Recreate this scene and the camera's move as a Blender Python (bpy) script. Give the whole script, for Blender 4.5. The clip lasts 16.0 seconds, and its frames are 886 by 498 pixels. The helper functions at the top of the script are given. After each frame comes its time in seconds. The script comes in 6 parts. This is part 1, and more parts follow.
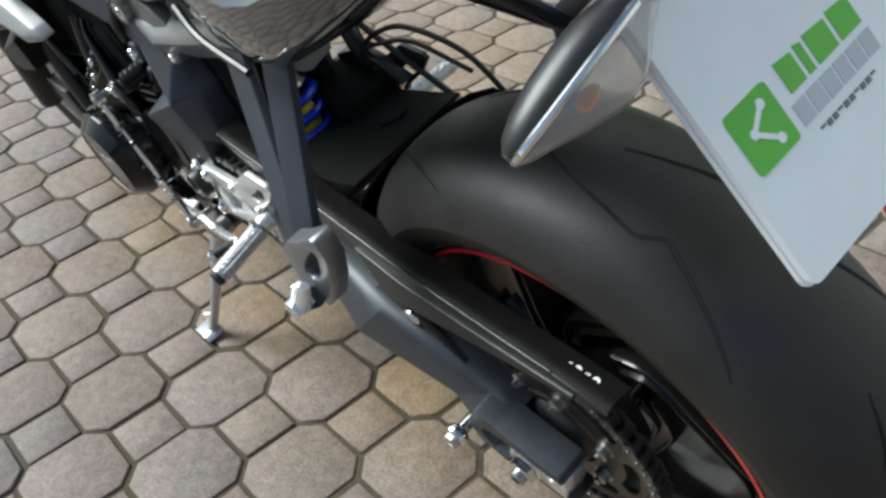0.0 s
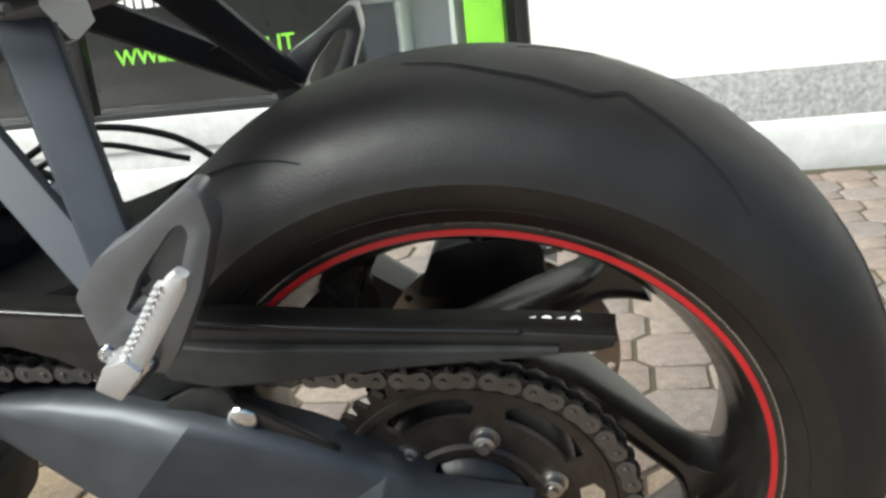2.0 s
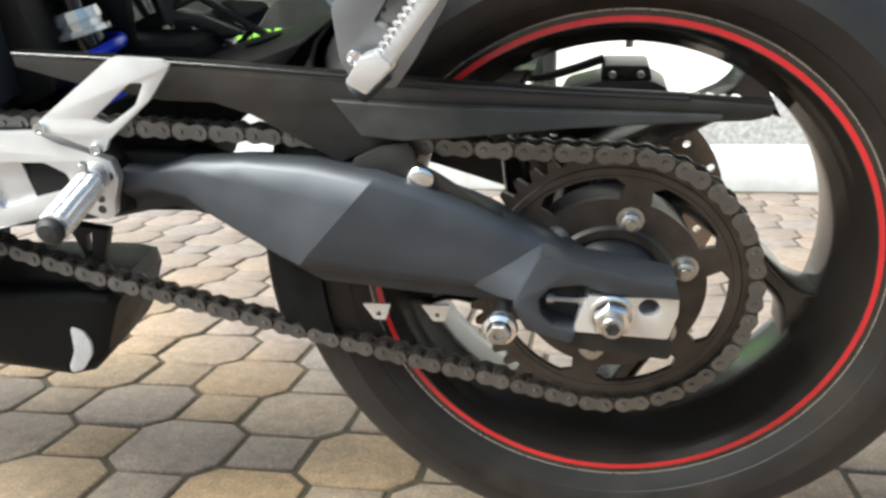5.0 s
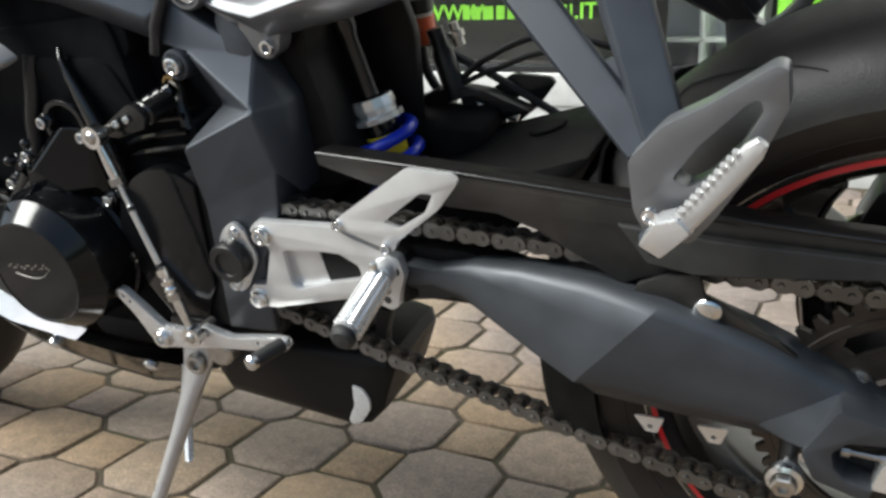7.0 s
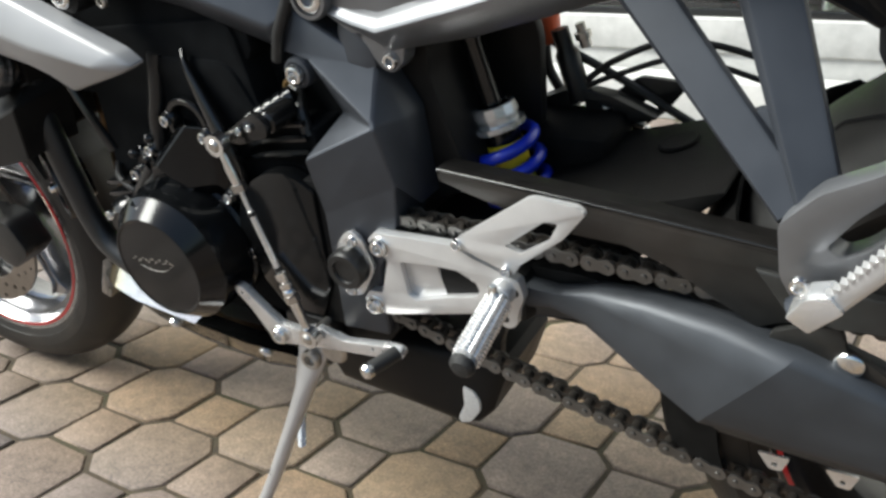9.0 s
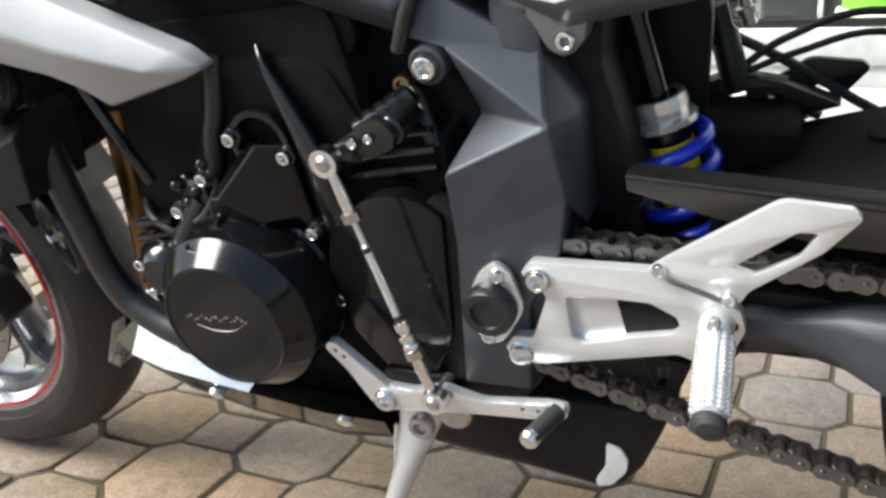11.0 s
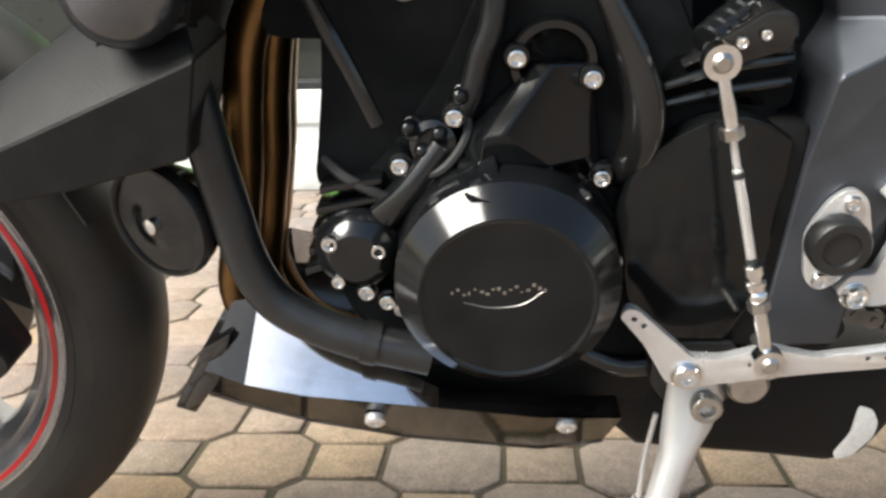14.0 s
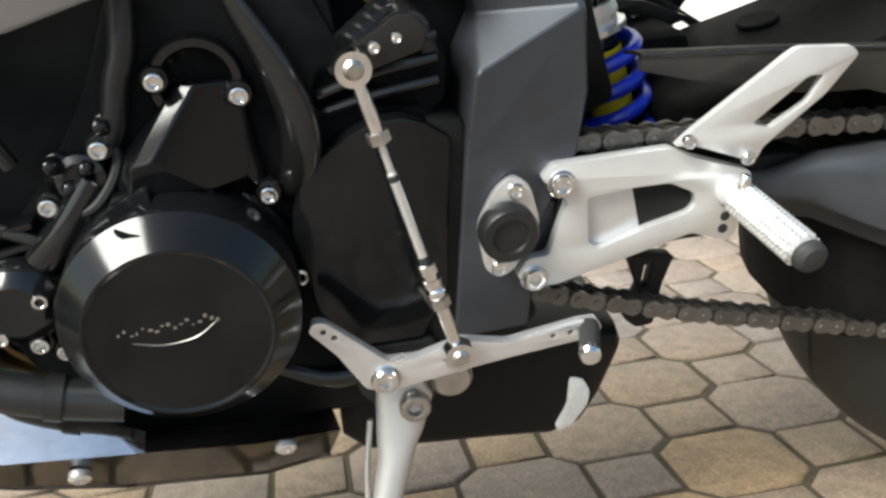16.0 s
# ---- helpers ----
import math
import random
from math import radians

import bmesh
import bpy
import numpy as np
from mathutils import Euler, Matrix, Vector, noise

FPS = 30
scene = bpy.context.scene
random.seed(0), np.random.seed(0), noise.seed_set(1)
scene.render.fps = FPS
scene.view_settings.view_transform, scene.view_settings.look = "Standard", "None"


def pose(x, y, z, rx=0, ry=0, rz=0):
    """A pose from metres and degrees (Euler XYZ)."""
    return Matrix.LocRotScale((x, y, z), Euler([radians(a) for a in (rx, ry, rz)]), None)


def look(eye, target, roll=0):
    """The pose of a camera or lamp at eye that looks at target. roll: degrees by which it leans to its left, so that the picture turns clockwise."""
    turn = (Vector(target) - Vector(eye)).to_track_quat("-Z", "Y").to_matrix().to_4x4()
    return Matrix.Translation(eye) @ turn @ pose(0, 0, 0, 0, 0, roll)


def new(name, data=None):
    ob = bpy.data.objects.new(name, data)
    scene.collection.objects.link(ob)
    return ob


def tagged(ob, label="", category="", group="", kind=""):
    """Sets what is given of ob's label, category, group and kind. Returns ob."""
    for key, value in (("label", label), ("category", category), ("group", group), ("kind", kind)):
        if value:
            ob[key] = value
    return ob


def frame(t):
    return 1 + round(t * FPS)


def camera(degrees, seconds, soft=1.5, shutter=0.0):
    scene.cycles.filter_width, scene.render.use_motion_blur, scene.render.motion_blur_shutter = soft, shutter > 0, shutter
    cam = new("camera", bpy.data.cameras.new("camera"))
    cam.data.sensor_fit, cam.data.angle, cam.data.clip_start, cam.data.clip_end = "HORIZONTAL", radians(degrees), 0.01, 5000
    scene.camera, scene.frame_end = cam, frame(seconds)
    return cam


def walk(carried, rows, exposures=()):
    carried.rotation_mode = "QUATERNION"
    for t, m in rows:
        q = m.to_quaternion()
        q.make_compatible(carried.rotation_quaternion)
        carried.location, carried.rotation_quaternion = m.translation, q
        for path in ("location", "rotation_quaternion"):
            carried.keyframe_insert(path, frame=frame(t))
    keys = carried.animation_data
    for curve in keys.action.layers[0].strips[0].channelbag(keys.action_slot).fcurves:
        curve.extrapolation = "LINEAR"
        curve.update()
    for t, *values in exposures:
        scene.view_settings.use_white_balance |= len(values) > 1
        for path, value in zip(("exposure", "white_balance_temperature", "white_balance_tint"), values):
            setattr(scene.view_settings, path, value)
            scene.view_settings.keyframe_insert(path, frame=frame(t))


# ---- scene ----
cam = camera(53.19, 16.0, soft=2.8)
PATH = [
    (0.0, pose(0.4189, -0.5237, 0.9875, 52.737, 7.605, 47.345)),
    (0.5, pose(0.3009, -0.6230, 0.9834, 52.888, 10.825, 33.633)),
    (1.0, pose(0.1862, -0.6143, 0.9443, 56.206, 6.750, 19.808)),
    (1.5, pose(0.1493, -0.6016, 0.8088, 62.397, 6.334, 10.070)),
    (2.0, pose(0.1027, -0.6826, 0.6593, 74.320, 5.977, 9.198)),
    (2.5, pose(0.0864, -0.7166, 0.5961, 75.458, 4.741, 7.199)),
    (3.0, pose(0.0851, -0.7575, 0.5474, 76.730, 4.400, 5.926)),
    (3.5, pose(0.0646, -0.7708, 0.4879, 75.928, 4.678, 4.032)),
    (4.0, pose(0.0406, -0.7842, 0.4540, 74.967, 2.637, 4.264)),
    (4.5, pose(0.0147, -0.8027, 0.4656, 75.857, 0.937, 4.937)),
    (5.0, pose(-0.0351, -0.8329, 0.4873, 77.429, 0.768, 8.598)),
    (5.2, pose(-0.0590, -0.8442, 0.4998, 77.831, 1.101, 11.152)),
    (7.3, pose(-0.0659, -0.7652, 0.6471, 73.428, 0.864, 27.182)),
    (7.5, pose(-0.0610, -0.7407, 0.6680, 72.870, 0.610, 28.533)),
    (8.0, pose(-0.0577, -0.7016, 0.6972, 71.512, 0.502, 31.215)),
    (8.5, pose(-0.0710, -0.7133, 0.7012, 69.856, 0.614, 31.848)),
    (9.0, pose(-0.1050, -0.7690, 0.6936, 69.590, 1.492, 31.516)),
    (9.2, pose(-0.1227, -0.8041, 0.6873, 69.589, 1.940, 31.252)),
    (11.3, pose(-0.4223, -0.6921, 0.6410, 71.347, 2.810, 22.631)),
    (11.5, pose(-0.4596, -0.6666, 0.6924, 68.425, 3.262, 21.471)),
    (12.0, pose(-0.5649, -0.6300, 0.7556, 66.156, 4.057, 16.737)),
    (12.5, pose(-0.6517, -0.6474, 0.7017, 68.037, 3.555, 11.249)),
    (13.0, pose(-0.7286, -0.6922, 0.6113, 73.777, 1.700, 6.442)),
    (13.5, pose(-0.7904, -0.7207, 0.5680, 76.775, 1.307, 4.684)),
    (14.0, pose(-0.8407, -0.7365, 0.5218, 76.464, 0.893, 2.905)),
    (14.5, pose(-0.8293, -0.7378, 0.4897, 76.304, 0.995, -0.730)),
    (15.0, pose(-0.7974, -0.7442, 0.4765, 75.920, 2.501, -6.019)),
    (15.5, pose(-0.7681, -0.7389, 0.4899, 75.800, 4.023, -9.804)),
    (16.0, pose(-0.7475, -0.7262, 0.5261, 75.579, 5.418, -10.577)),
]
EXPOSURES = [(0.0, 0.60, 6050.0, 0.5), (0.5, 0.80, 6280.0, 1.0), (1.0, 1.05, 6300.0, 1.5), (2.5, 0.98, 6400.0, 3.0), (3.5, 1.36, 6400.0, 3.2), (4.5, 1.42, 6380.0, 3.4), (5.0, 1.48, 6420.0, 3.5), (7.5, 0.75, 6400.0, 4.0), (8.5, 0.8, 6450.0, 4.0), (11.5, 1.38, 6350.0, 3.0), (12.0, 1.42, 6250.0, -1.0), (12.5, 1.47, 6400.0, 1.0), (13.5, 1.45, 6650.0, 6.0), (14.5, 1.62, 6800.0, 7.0), (15.0, 1.22, 6700.0, 8.0), (15.5, 1.20, 6600.0, 6.0), (16.0, 1.28, 6600.0, 3.0)]
walk(cam, PATH, EXPOSURES)

# ---- daylight ----
world = bpy.data.worlds.new("sky")
scene.world = world
world.use_nodes = True
wn = world.node_tree.nodes
sky = wn.new("ShaderNodeTexSky")
sky.sky_type = "NISHITA"
sky.sun_disc = False
SUN_EL, SUN_AZ = 44.0, 238.0       # degrees; azimuth clockwise from +y
sky.sun_elevation = radians(SUN_EL)
sky.sun_rotation = radians(SUN_AZ)
sky.air_density, sky.dust_density = 1.0, 2.0
wn["Background"].inputs["Strength"].default_value = 0.09
world.node_tree.links.new(sky.outputs["Color"], wn["Background"].inputs["Color"])
sun = new("sun", bpy.data.lights.new("sun", "SUN"))
sun.data.energy = 4.4
sun.data.angle = radians(34.0)
sun.data.color = (1.0, 0.985, 0.955)
_d = Vector((math.sin(radians(SUN_AZ)) * math.cos(radians(SUN_EL)), math.cos(radians(SUN_AZ)) * math.cos(radians(SUN_EL)), math.sin(radians(SUN_EL))))
sun.matrix_world = look(_d * 10, (0, 0, 0))
from mathutils.geometry import tessellate_polygon

# ---- materials ----
def material(name, col, rough=0.5, metal=0.0, var=0.12, scale=40.0, bump=0.0, bscale=400.0, coat=0.0, dirt=0.0, dirt_col=(0.12, 0.09, 0.06), dirt_scale=9.0,
             rvar=0.1, per_object=0.0, alpha_mix=0.0, spec=0.5):
    m = bpy.data.materials.new(name)
    m.use_nodes = True
    nt = m.node_tree
    n, l = nt.nodes, nt.links
    b = n["Principled BSDF"]
    tc = n.new("ShaderNodeTexCoord")
    n1 = n.new("ShaderNodeTexNoise")
    n1.inputs["Scale"].default_value = scale
    n1.inputs["Detail"].default_value = 6
    l.new(tc.outputs["Object"], n1.inputs["Vector"])
    ramp = n.new("ShaderNodeMapRange")
    ramp.inputs["From Min"].default_value, ramp.inputs["From Max"].default_value = 0.3, 0.7
    ramp.inputs["To Min"].default_value, ramp.inputs["To Max"].default_value = 1 - var, 1 + var
    l.new(n1.outputs["Fac"], ramp.inputs["Value"])
    mul = n.new("ShaderNodeMix")
    mul.data_type, mul.blend_type = "RGBA", "MULTIPLY"
    mul.inputs["Factor"].default_value = 1.0
    mul.inputs["A"].default_value = (*col, 1)
    l.new(ramp.outputs["Result"], mul.inputs["B"])
    out = mul.outputs["Result"]
    if per_object:
        oi = n.new("ShaderNodeObjectInfo")
        r2 = n.new("ShaderNodeMapRange")
        r2.inputs["To Min"].default_value, r2.inputs["To Max"].default_value = 1 - per_object, 1 + per_object
        l.new(oi.outputs["Random"], r2.inputs["Value"])
        m2 = n.new("ShaderNodeMix")
        m2.data_type, m2.blend_type = "RGBA", "MULTIPLY"
        m2.inputs["Factor"].default_value = 1.0
        l.new(out, m2.inputs["A"])
        l.new(r2.outputs["Result"], m2.inputs["B"])
        out = m2.outputs["Result"]
    if dirt:
        n2 = n.new("ShaderNodeTexNoise")
        n2.inputs["Scale"].default_value = dirt_scale
        n2.inputs["Detail"].default_value = 8
        n2.inputs["Roughness"].default_value = 0.65
        l.new(tc.outputs["Object"], n2.inputs["Vector"])
        r3 = n.new("ShaderNodeMapRange")
        r3.inputs["From Min"].default_value, r3.inputs["From Max"].default_value = 0.48, 0.72
        r3.inputs["To Min"].default_value, r3.inputs["To Max"].default_value = 0.0, dirt
        l.new(n2.outputs["Fac"], r3.inputs["Value"])
        m3 = n.new("ShaderNodeMix")
        m3.data_type = "RGBA"
        l.new(r3.outputs["Result"], m3.inputs["Factor"])
        l.new(out, m3.inputs["A"])
        m3.inputs["B"].default_value = (*dirt_col, 1)
        out = m3.outputs["Result"]
    l.new(out, b.inputs["Base Color"])
    r4 = n.new("ShaderNodeMapRange")
    r4.inputs["From Min"].default_value, r4.inputs["From Max"].default_value = 0.3, 0.7
    r4.inputs["To Min"].default_value, r4.inputs["To Max"].default_value = max(0.02, rough - rvar * rough), min(1, rough + rvar * rough)
    l.new(n1.outputs["Fac"], r4.inputs["Value"])
    l.new(r4.outputs["Result"], b.inputs["Roughness"])
    b.inputs["Metallic"].default_value = metal
    b.inputs["Specular IOR Level"].default_value = spec
    b.inputs["Coat Weight"].default_value = coat
    b.inputs["Coat Roughness"].default_value = 0.06
    if bump:
        n3 = n.new("ShaderNodeTexNoise")
        n3.inputs["Scale"].default_value = bscale
        n3.inputs["Detail"].default_value = 3
        l.new(tc.outputs["Object"], n3.inputs["Vector"])
        bp = n.new("ShaderNodeBump")
        bp.inputs["Strength"].default_value = bump
        bp.inputs["Distance"].default_value = 0.001
        l.new(n3.outputs["Fac"], bp.inputs["Height"])
        l.new(bp.outputs["Normal"], b.inputs["Normal"])
    return m


M_FRAME = material("graphite_paint", (0.064, 0.070, 0.082), 0.46, 0.6, 0.08, 30, 0.02, 900, 0.0, 0.06, (0.055, 0.052, 0.050), 7)
M_SWING = material("graphite_cast", (0.048, 0.053, 0.061), 0.48, 0.5, 0.12, 30, 0.03, 900, 0.0, 0.14, (0.055, 0.049, 0.040), 6)
M_HANGER = material("dark_graphite_hanger_paint", (0.033, 0.037, 0.045), 0.46, 0.15, 0.10, 30, 0.03, 900, 0.0, spec=0.2)
M_SUB = material("silver_grey_paint", (0.185, 0.190, 0.200), 0.36, 0.7, 0.06, 30, 0.02, 900, 0.15)
M_BLACKP = material("black_plastic", (0.0125, 0.0125, 0.0125), 0.36, 0, 0.2, 60, 0.1, 1200, 0, 0.2, (0.02, 0.017, 0.014), 8, spec=0.4)
M_GUARD = material("satin_black_guard", (0.020, 0.020, 0.019), 0.36, 0, 0.2, 60, 0.1, 1200, 0, 0.35, (0.05, 0.036, 0.028), 5, spec=0.3)
M_HUG = material("dusty_hugger_plastic", (0.009, 0.0088, 0.0085), 0.62, 0, 0.2, 60, 0.2, 900, 0, 0.25, (0.016, 0.013, 0.011), 9, spec=0.04)
M_ENG = material("black_engine_paint", (0.0062, 0.0067, 0.0072), 0.15, 0, 0.15, 40, 0.03, 900, 0.0, 0.1, (0.013, 0.012, 0.011), 10, spec=0.5)
M_COVER = material("polished_black_cover", (0.0044, 0.0048, 0.0053), 0.13, 0, 0.15, 40, 0.02, 1200, 0.0, 0.12, (0.011, 0.010, 0.009), 8, spec=0.32)
M_CASE = material("matt_black_casting", (0.0115, 0.0112, 0.0110), 0.46, 0, 0.2, 40, 0.25, 500, spec=0.15)
# engine-bay shade put into the material: black with hardly any sheen
M_DEEP = material("deep_shade_casting", (0.0098, 0.0104, 0.0110), 0.8, 0, 0.25, 40, 0.2, 500, spec=0.02)
M_SATIN = material("satin_black_paint", (0.0090, 0.0088, 0.0087), 0.18, 0, 0.15, 40, 0.03, 900)
M_GLOSS = material("gloss_black_lacquer", (0.006, 0.006, 0.006), 0.08, 0, 0.1, 40, 0.0, 900, 1.0)
# mirror metal that stands for bright sky glare on the black lacquer
M_GLARE = material("sky_glare_mirror", (0.9, 0.9, 0.9), 0.04, 1.0, 0.02, 40, 0.0, 900, 0, 0.2, (0.4, 0.38, 0.35), 30)
M_DUSTY = material("dusty_guard_top", (0.0062, 0.0058, 0.0055), 0.48, 0, 0.2, 50, 0.15, 900, 0, 0.3, (0.014, 0.0115, 0.010), 7, spec=0.08)
M_STAND = material("silver_stand_paint", (0.50, 0.50, 0.505), 0.30, 0.7, 0.06, 40, 0.04, 900, 0.1, 0.15, (0.3, 0.28, 0.25), 14)
M_FRONTRIM = material("polished_grey_rim", (0.3, 0.3, 0.31), 0.2, 0.9, 0.06, 40, 0.0, 900, 0.3)
M_WHITE = material("pearl_silver_white_paint", (0.31, 0.31, 0.315), 0.36, 0.2, 0.03, 20, 0.0, 900, 0.0)
M_ALU = material("milled_aluminium", (0.68, 0.68, 0.68), 0.25, 0.75, 0.04, 60, 0.015, 700, 0, 0.06, (0.55, 0.54, 0.52), 12)
M_ALUC = material("anodised_silver_plate", (0.63, 0.63, 0.63), 0.31, 0.6, 0.05, 40, 0.05, 900, 0, 0.1, (0.46, 0.45, 0.43), 9)
M_CHROME = material("zinc_bolt", (0.74, 0.74, 0.73), 0.16, 1.0, 0.12, 90, 0.05, 700, 0, 0.25, (0.3, 0.25, 0.2), 40)
M_STEEL = material("bare_steel", (0.45, 0.43, 0.4), 0.35, 1.0, 0.15, 80, 0.08, 500, 0, 0.3, (0.16, 0.12, 0.09), 30)
M_CHAIN = material("chain_link_steel", (0.175, 0.172, 0.166), 0.4, 0.9, 0.2, 120, 0.1, 600, 0, 0.5, (0.050, 0.045, 0.040), 60, per_object=0.18)
M_CHAIND = material("oily_chain_steel", (0.09, 0.08, 0.07), 0.45, 0.8, 0.25, 120, 0.1, 600, 0, 0.5, (0.025, 0.02, 0.015), 60)
M_SPROCKET = material("oily_sprocket_steel", (0.05, 0.041, 0.034), 0.42, 0.5, 0.25, 60, 0.12, 500, 0, 0.5, (0.035, 0.025, 0.018), 25)
M_TYRE = material("tyre_rubber", (0.0138, 0.0136, 0.0135), 0.50, 0, 0.15, 30, 0.3, 600, 0, 0.35, (0.036, 0.028, 0.020), 4, spec=0.4)
M_SIDEWALL = material("tyre_sidewall", (0.0120, 0.0102, 0.0086), 0.5, 0, 0.2, 40, 0.25, 700, 0, 0.6, (0.036, 0.027, 0.019), 9, spec=0.35)
# darker than the tread: the shade inside the grooves as colour
M_GROOVE = material("groove_shade_black", (0.006, 0.006, 0.006), 0.9)
M_RIM = material("satin_black_rim", (0.0165, 0.0140, 0.0118), 0.22, 0.0, 0.1, 40, 0.0, 900, 0.2, 0.25, (0.020, 0.016, 0.012), 10, spec=0.6)
M_RIMLIP = material("polished_rim_edge", (0.4, 0.39, 0.37), 0.28, 0.8, 0.15, 40, 0, 900, 0.2)
M_RED = material("red_rim_tape", (0.5, 0.014, 0.018), 0.35, 0, 0.06, 40, 0, 900, 0.3)
M_REDLENS = material("red_lens", (0.55, 0.01, 0.015), 0.12, 0, 0.06, 40, 0, 900, 0.6)
M_DISC = material("brake_disc_steel", (0.3, 0.27, 0.24), 0.32, 1.0, 0.1, 70, 0.05, 600, 0, 0.2, (0.15, 0.1, 0.07), 30)
M_BLUE = material("blue_spring_paint", (0.01, 0.035, 0.55), 0.3, 0, 0.08, 40, 0, 900, 0.4)
M_YELLOW = material("yellow_damper_decal", (0.75, 0.58, 0.02), 0.4)
M_GOLD = material("heat_tinted_header_pipe", (0.21, 0.122, 0.05), 0.36, 1.0, 0.3, 14, 0.05, 400, 0, 0.55, (0.06, 0.036, 0.020), 9)
M_PIPE = material("black_radiator_hose", (0.012, 0.0125, 0.0132), 0.36, 0, 0.15, 40, 0.12, 700)
M_RUBBER = material("black_rubber", (0.014, 0.014, 0.014), 0.6, 0, 0.2, 60, 0.2, 700)
M_EXH = material("dull_stainless_can", (0.13, 0.11, 0.09), 0.36, 0.85, 0.12, 25, 0.06, 600, 0, 0.3, (0.08, 0.06, 0.04), 10)
M_ORANGE = material("orange_reservoir_cap", (0.62, 0.1, 0.03), 0.4)
M_RESERVOIR = material("translucent_reservoir", (0.55, 0.5, 0.44), 0.35)
M_AMBER = material("amber_bulb", (0.85, 0.3, 0.01), 0.25, 0, 0.05, 40, 0, 900, 0.5)
M_PLATE = material("white_cardboard_plate", (0.88, 0.89, 0.90), 0.45, 0, 0.02, 30)
M_GREEN = material("green_print", (0.13, 0.5, 0.05), 0.5, 0, 0.05)
M_GREYP = material("grey_print", (0.52, 0.53, 0.56), 0.5, 0, 0.05)
M_INK = material("dark_grey_ink", (0.16, 0.16, 0.17), 0.5, 0, 0.05)
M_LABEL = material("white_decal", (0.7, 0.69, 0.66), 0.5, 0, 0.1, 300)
M_WALL = material("white_plaster_wall", (0.78, 0.76, 0.7), 0.85, 0, 0.04, 4, 0.4, 300)
M_STEP = material("pale_stone_step", (0.48, 0.475, 0.455), 0.75, 0, 0.12, 18, 0.3, 200, 0, 0.3, (0.34, 0.33, 0.31), 5)
M_PLINTH = material("grey_granite_plinth", (0.25, 0.245, 0.235), 0.6, 0, 0.35, 55, 0.25, 200, 0, 0.6, (0.14, 0.137, 0.13), 22)
M_SHOPDARK = material("black_shop_banner", (0.012, 0.013, 0.012), 0.3, 0, 0.1)
M_SHOPGREEN = material("lime_green_print", (0.17, 0.45, 0.03), 0.45, 0, 0.06)
M_SHOPFLOOR = material("shop_interior_grey", (0.3, 0.31, 0.29), 0.5, 0, 0.1, 4)


def glass(name, tint=(1, 1, 1), rough=0.02):
    m = bpy.data.materials.new(name)
    m.use_nodes = True
    b = m.node_tree.nodes["Principled BSDF"]
    b.inputs["Base Color"].default_value = (*tint, 1)
    b.inputs["Roughness"].default_value = rough
    b.inputs["Transmission Weight"].default_value = 1.0
    b.inputs["IOR"].default_value = 1.45
    return m


M_DARKCHROME = material("smoked_dark_chrome", (0.12, 0.125, 0.135), 0.22, 0.85, 0.1, 40, 0.0, 900, 0.15)
M_BRASS = material("tarnished_brass", (0.42, 0.30, 0.14), 0.3, 1.0, 0.2, 80, 0.05, 600)
M_LENS = glass("clear_lens", (0.93, 0.93, 0.92), 0.10)
M_LENS.node_tree.nodes["Principled BSDF"].inputs["Transmission Weight"].default_value = 0.88
M_SILVERED = material("silvered_reflector", (0.82, 0.81, 0.79), 0.30, 0.35, 0.25, 260, 0.4, 320)
M_PANE = glass("shop_window_glass")

# ---- mesh helpers ----
def link(name, bm, mat, parent=None, label="", smooth=35):
    me = bpy.data.meshes.new(name)
    bm.normal_update()
    bm.to_mesh(me)
    bm.free()
    for m in (mat if isinstance(mat, (list, tuple)) else [mat]):
        me.materials.append(m)
    if smooth:
        me.shade_smooth()
        me.set_sharp_from_angle(angle=radians(smooth))
    ob = new(name, me)
    while parent and parent.parent and parent.parent.parent:      # a thing, its parts and their pieces, no deeper
        parent = parent.parent
    if parent:
        ob.parent = parent
    if label:
        tagged(ob, label)
    return ob


def part(name, bm, mat, parent, label="", smooth=35):
    return link(name, bm, mat, parent, label, smooth)


def soften(bm, width, segs=2, angle=28):
    """Rounds all sharp edges."""
    ed = [e for e in bm.edges if len(e.link_faces) == 2 and e.calc_face_angle(0) > radians(angle)]
    if ed and width:
        bmesh.ops.bevel(bm, geom=ed, offset=width, offset_type="OFFSET", segments=segs, profile=0.5, affect="EDGES", clamp_overlap=True)
    return bm


def rounded(pts, r, n=3):
    """A closed outline with its corners cut round."""
    out = []
    k = len(pts)
    for i in range(k):
        p, a, b = Vector(pts[i]), Vector(pts[i - 1]), Vector(pts[(i + 1) % k])
        da, db = (a - p), (b - p)
        ra = min(r, da.length * 0.45, db.length * 0.45)
        q0, q1 = p + da.normalized() * ra, p + db.normalized() * ra
        for j in range(n + 1):
            t = j / n
            out.append(tuple((1 - t) ** 2 * q0 + 2 * t * (1 - t) * p + t * t * q1))
    return out


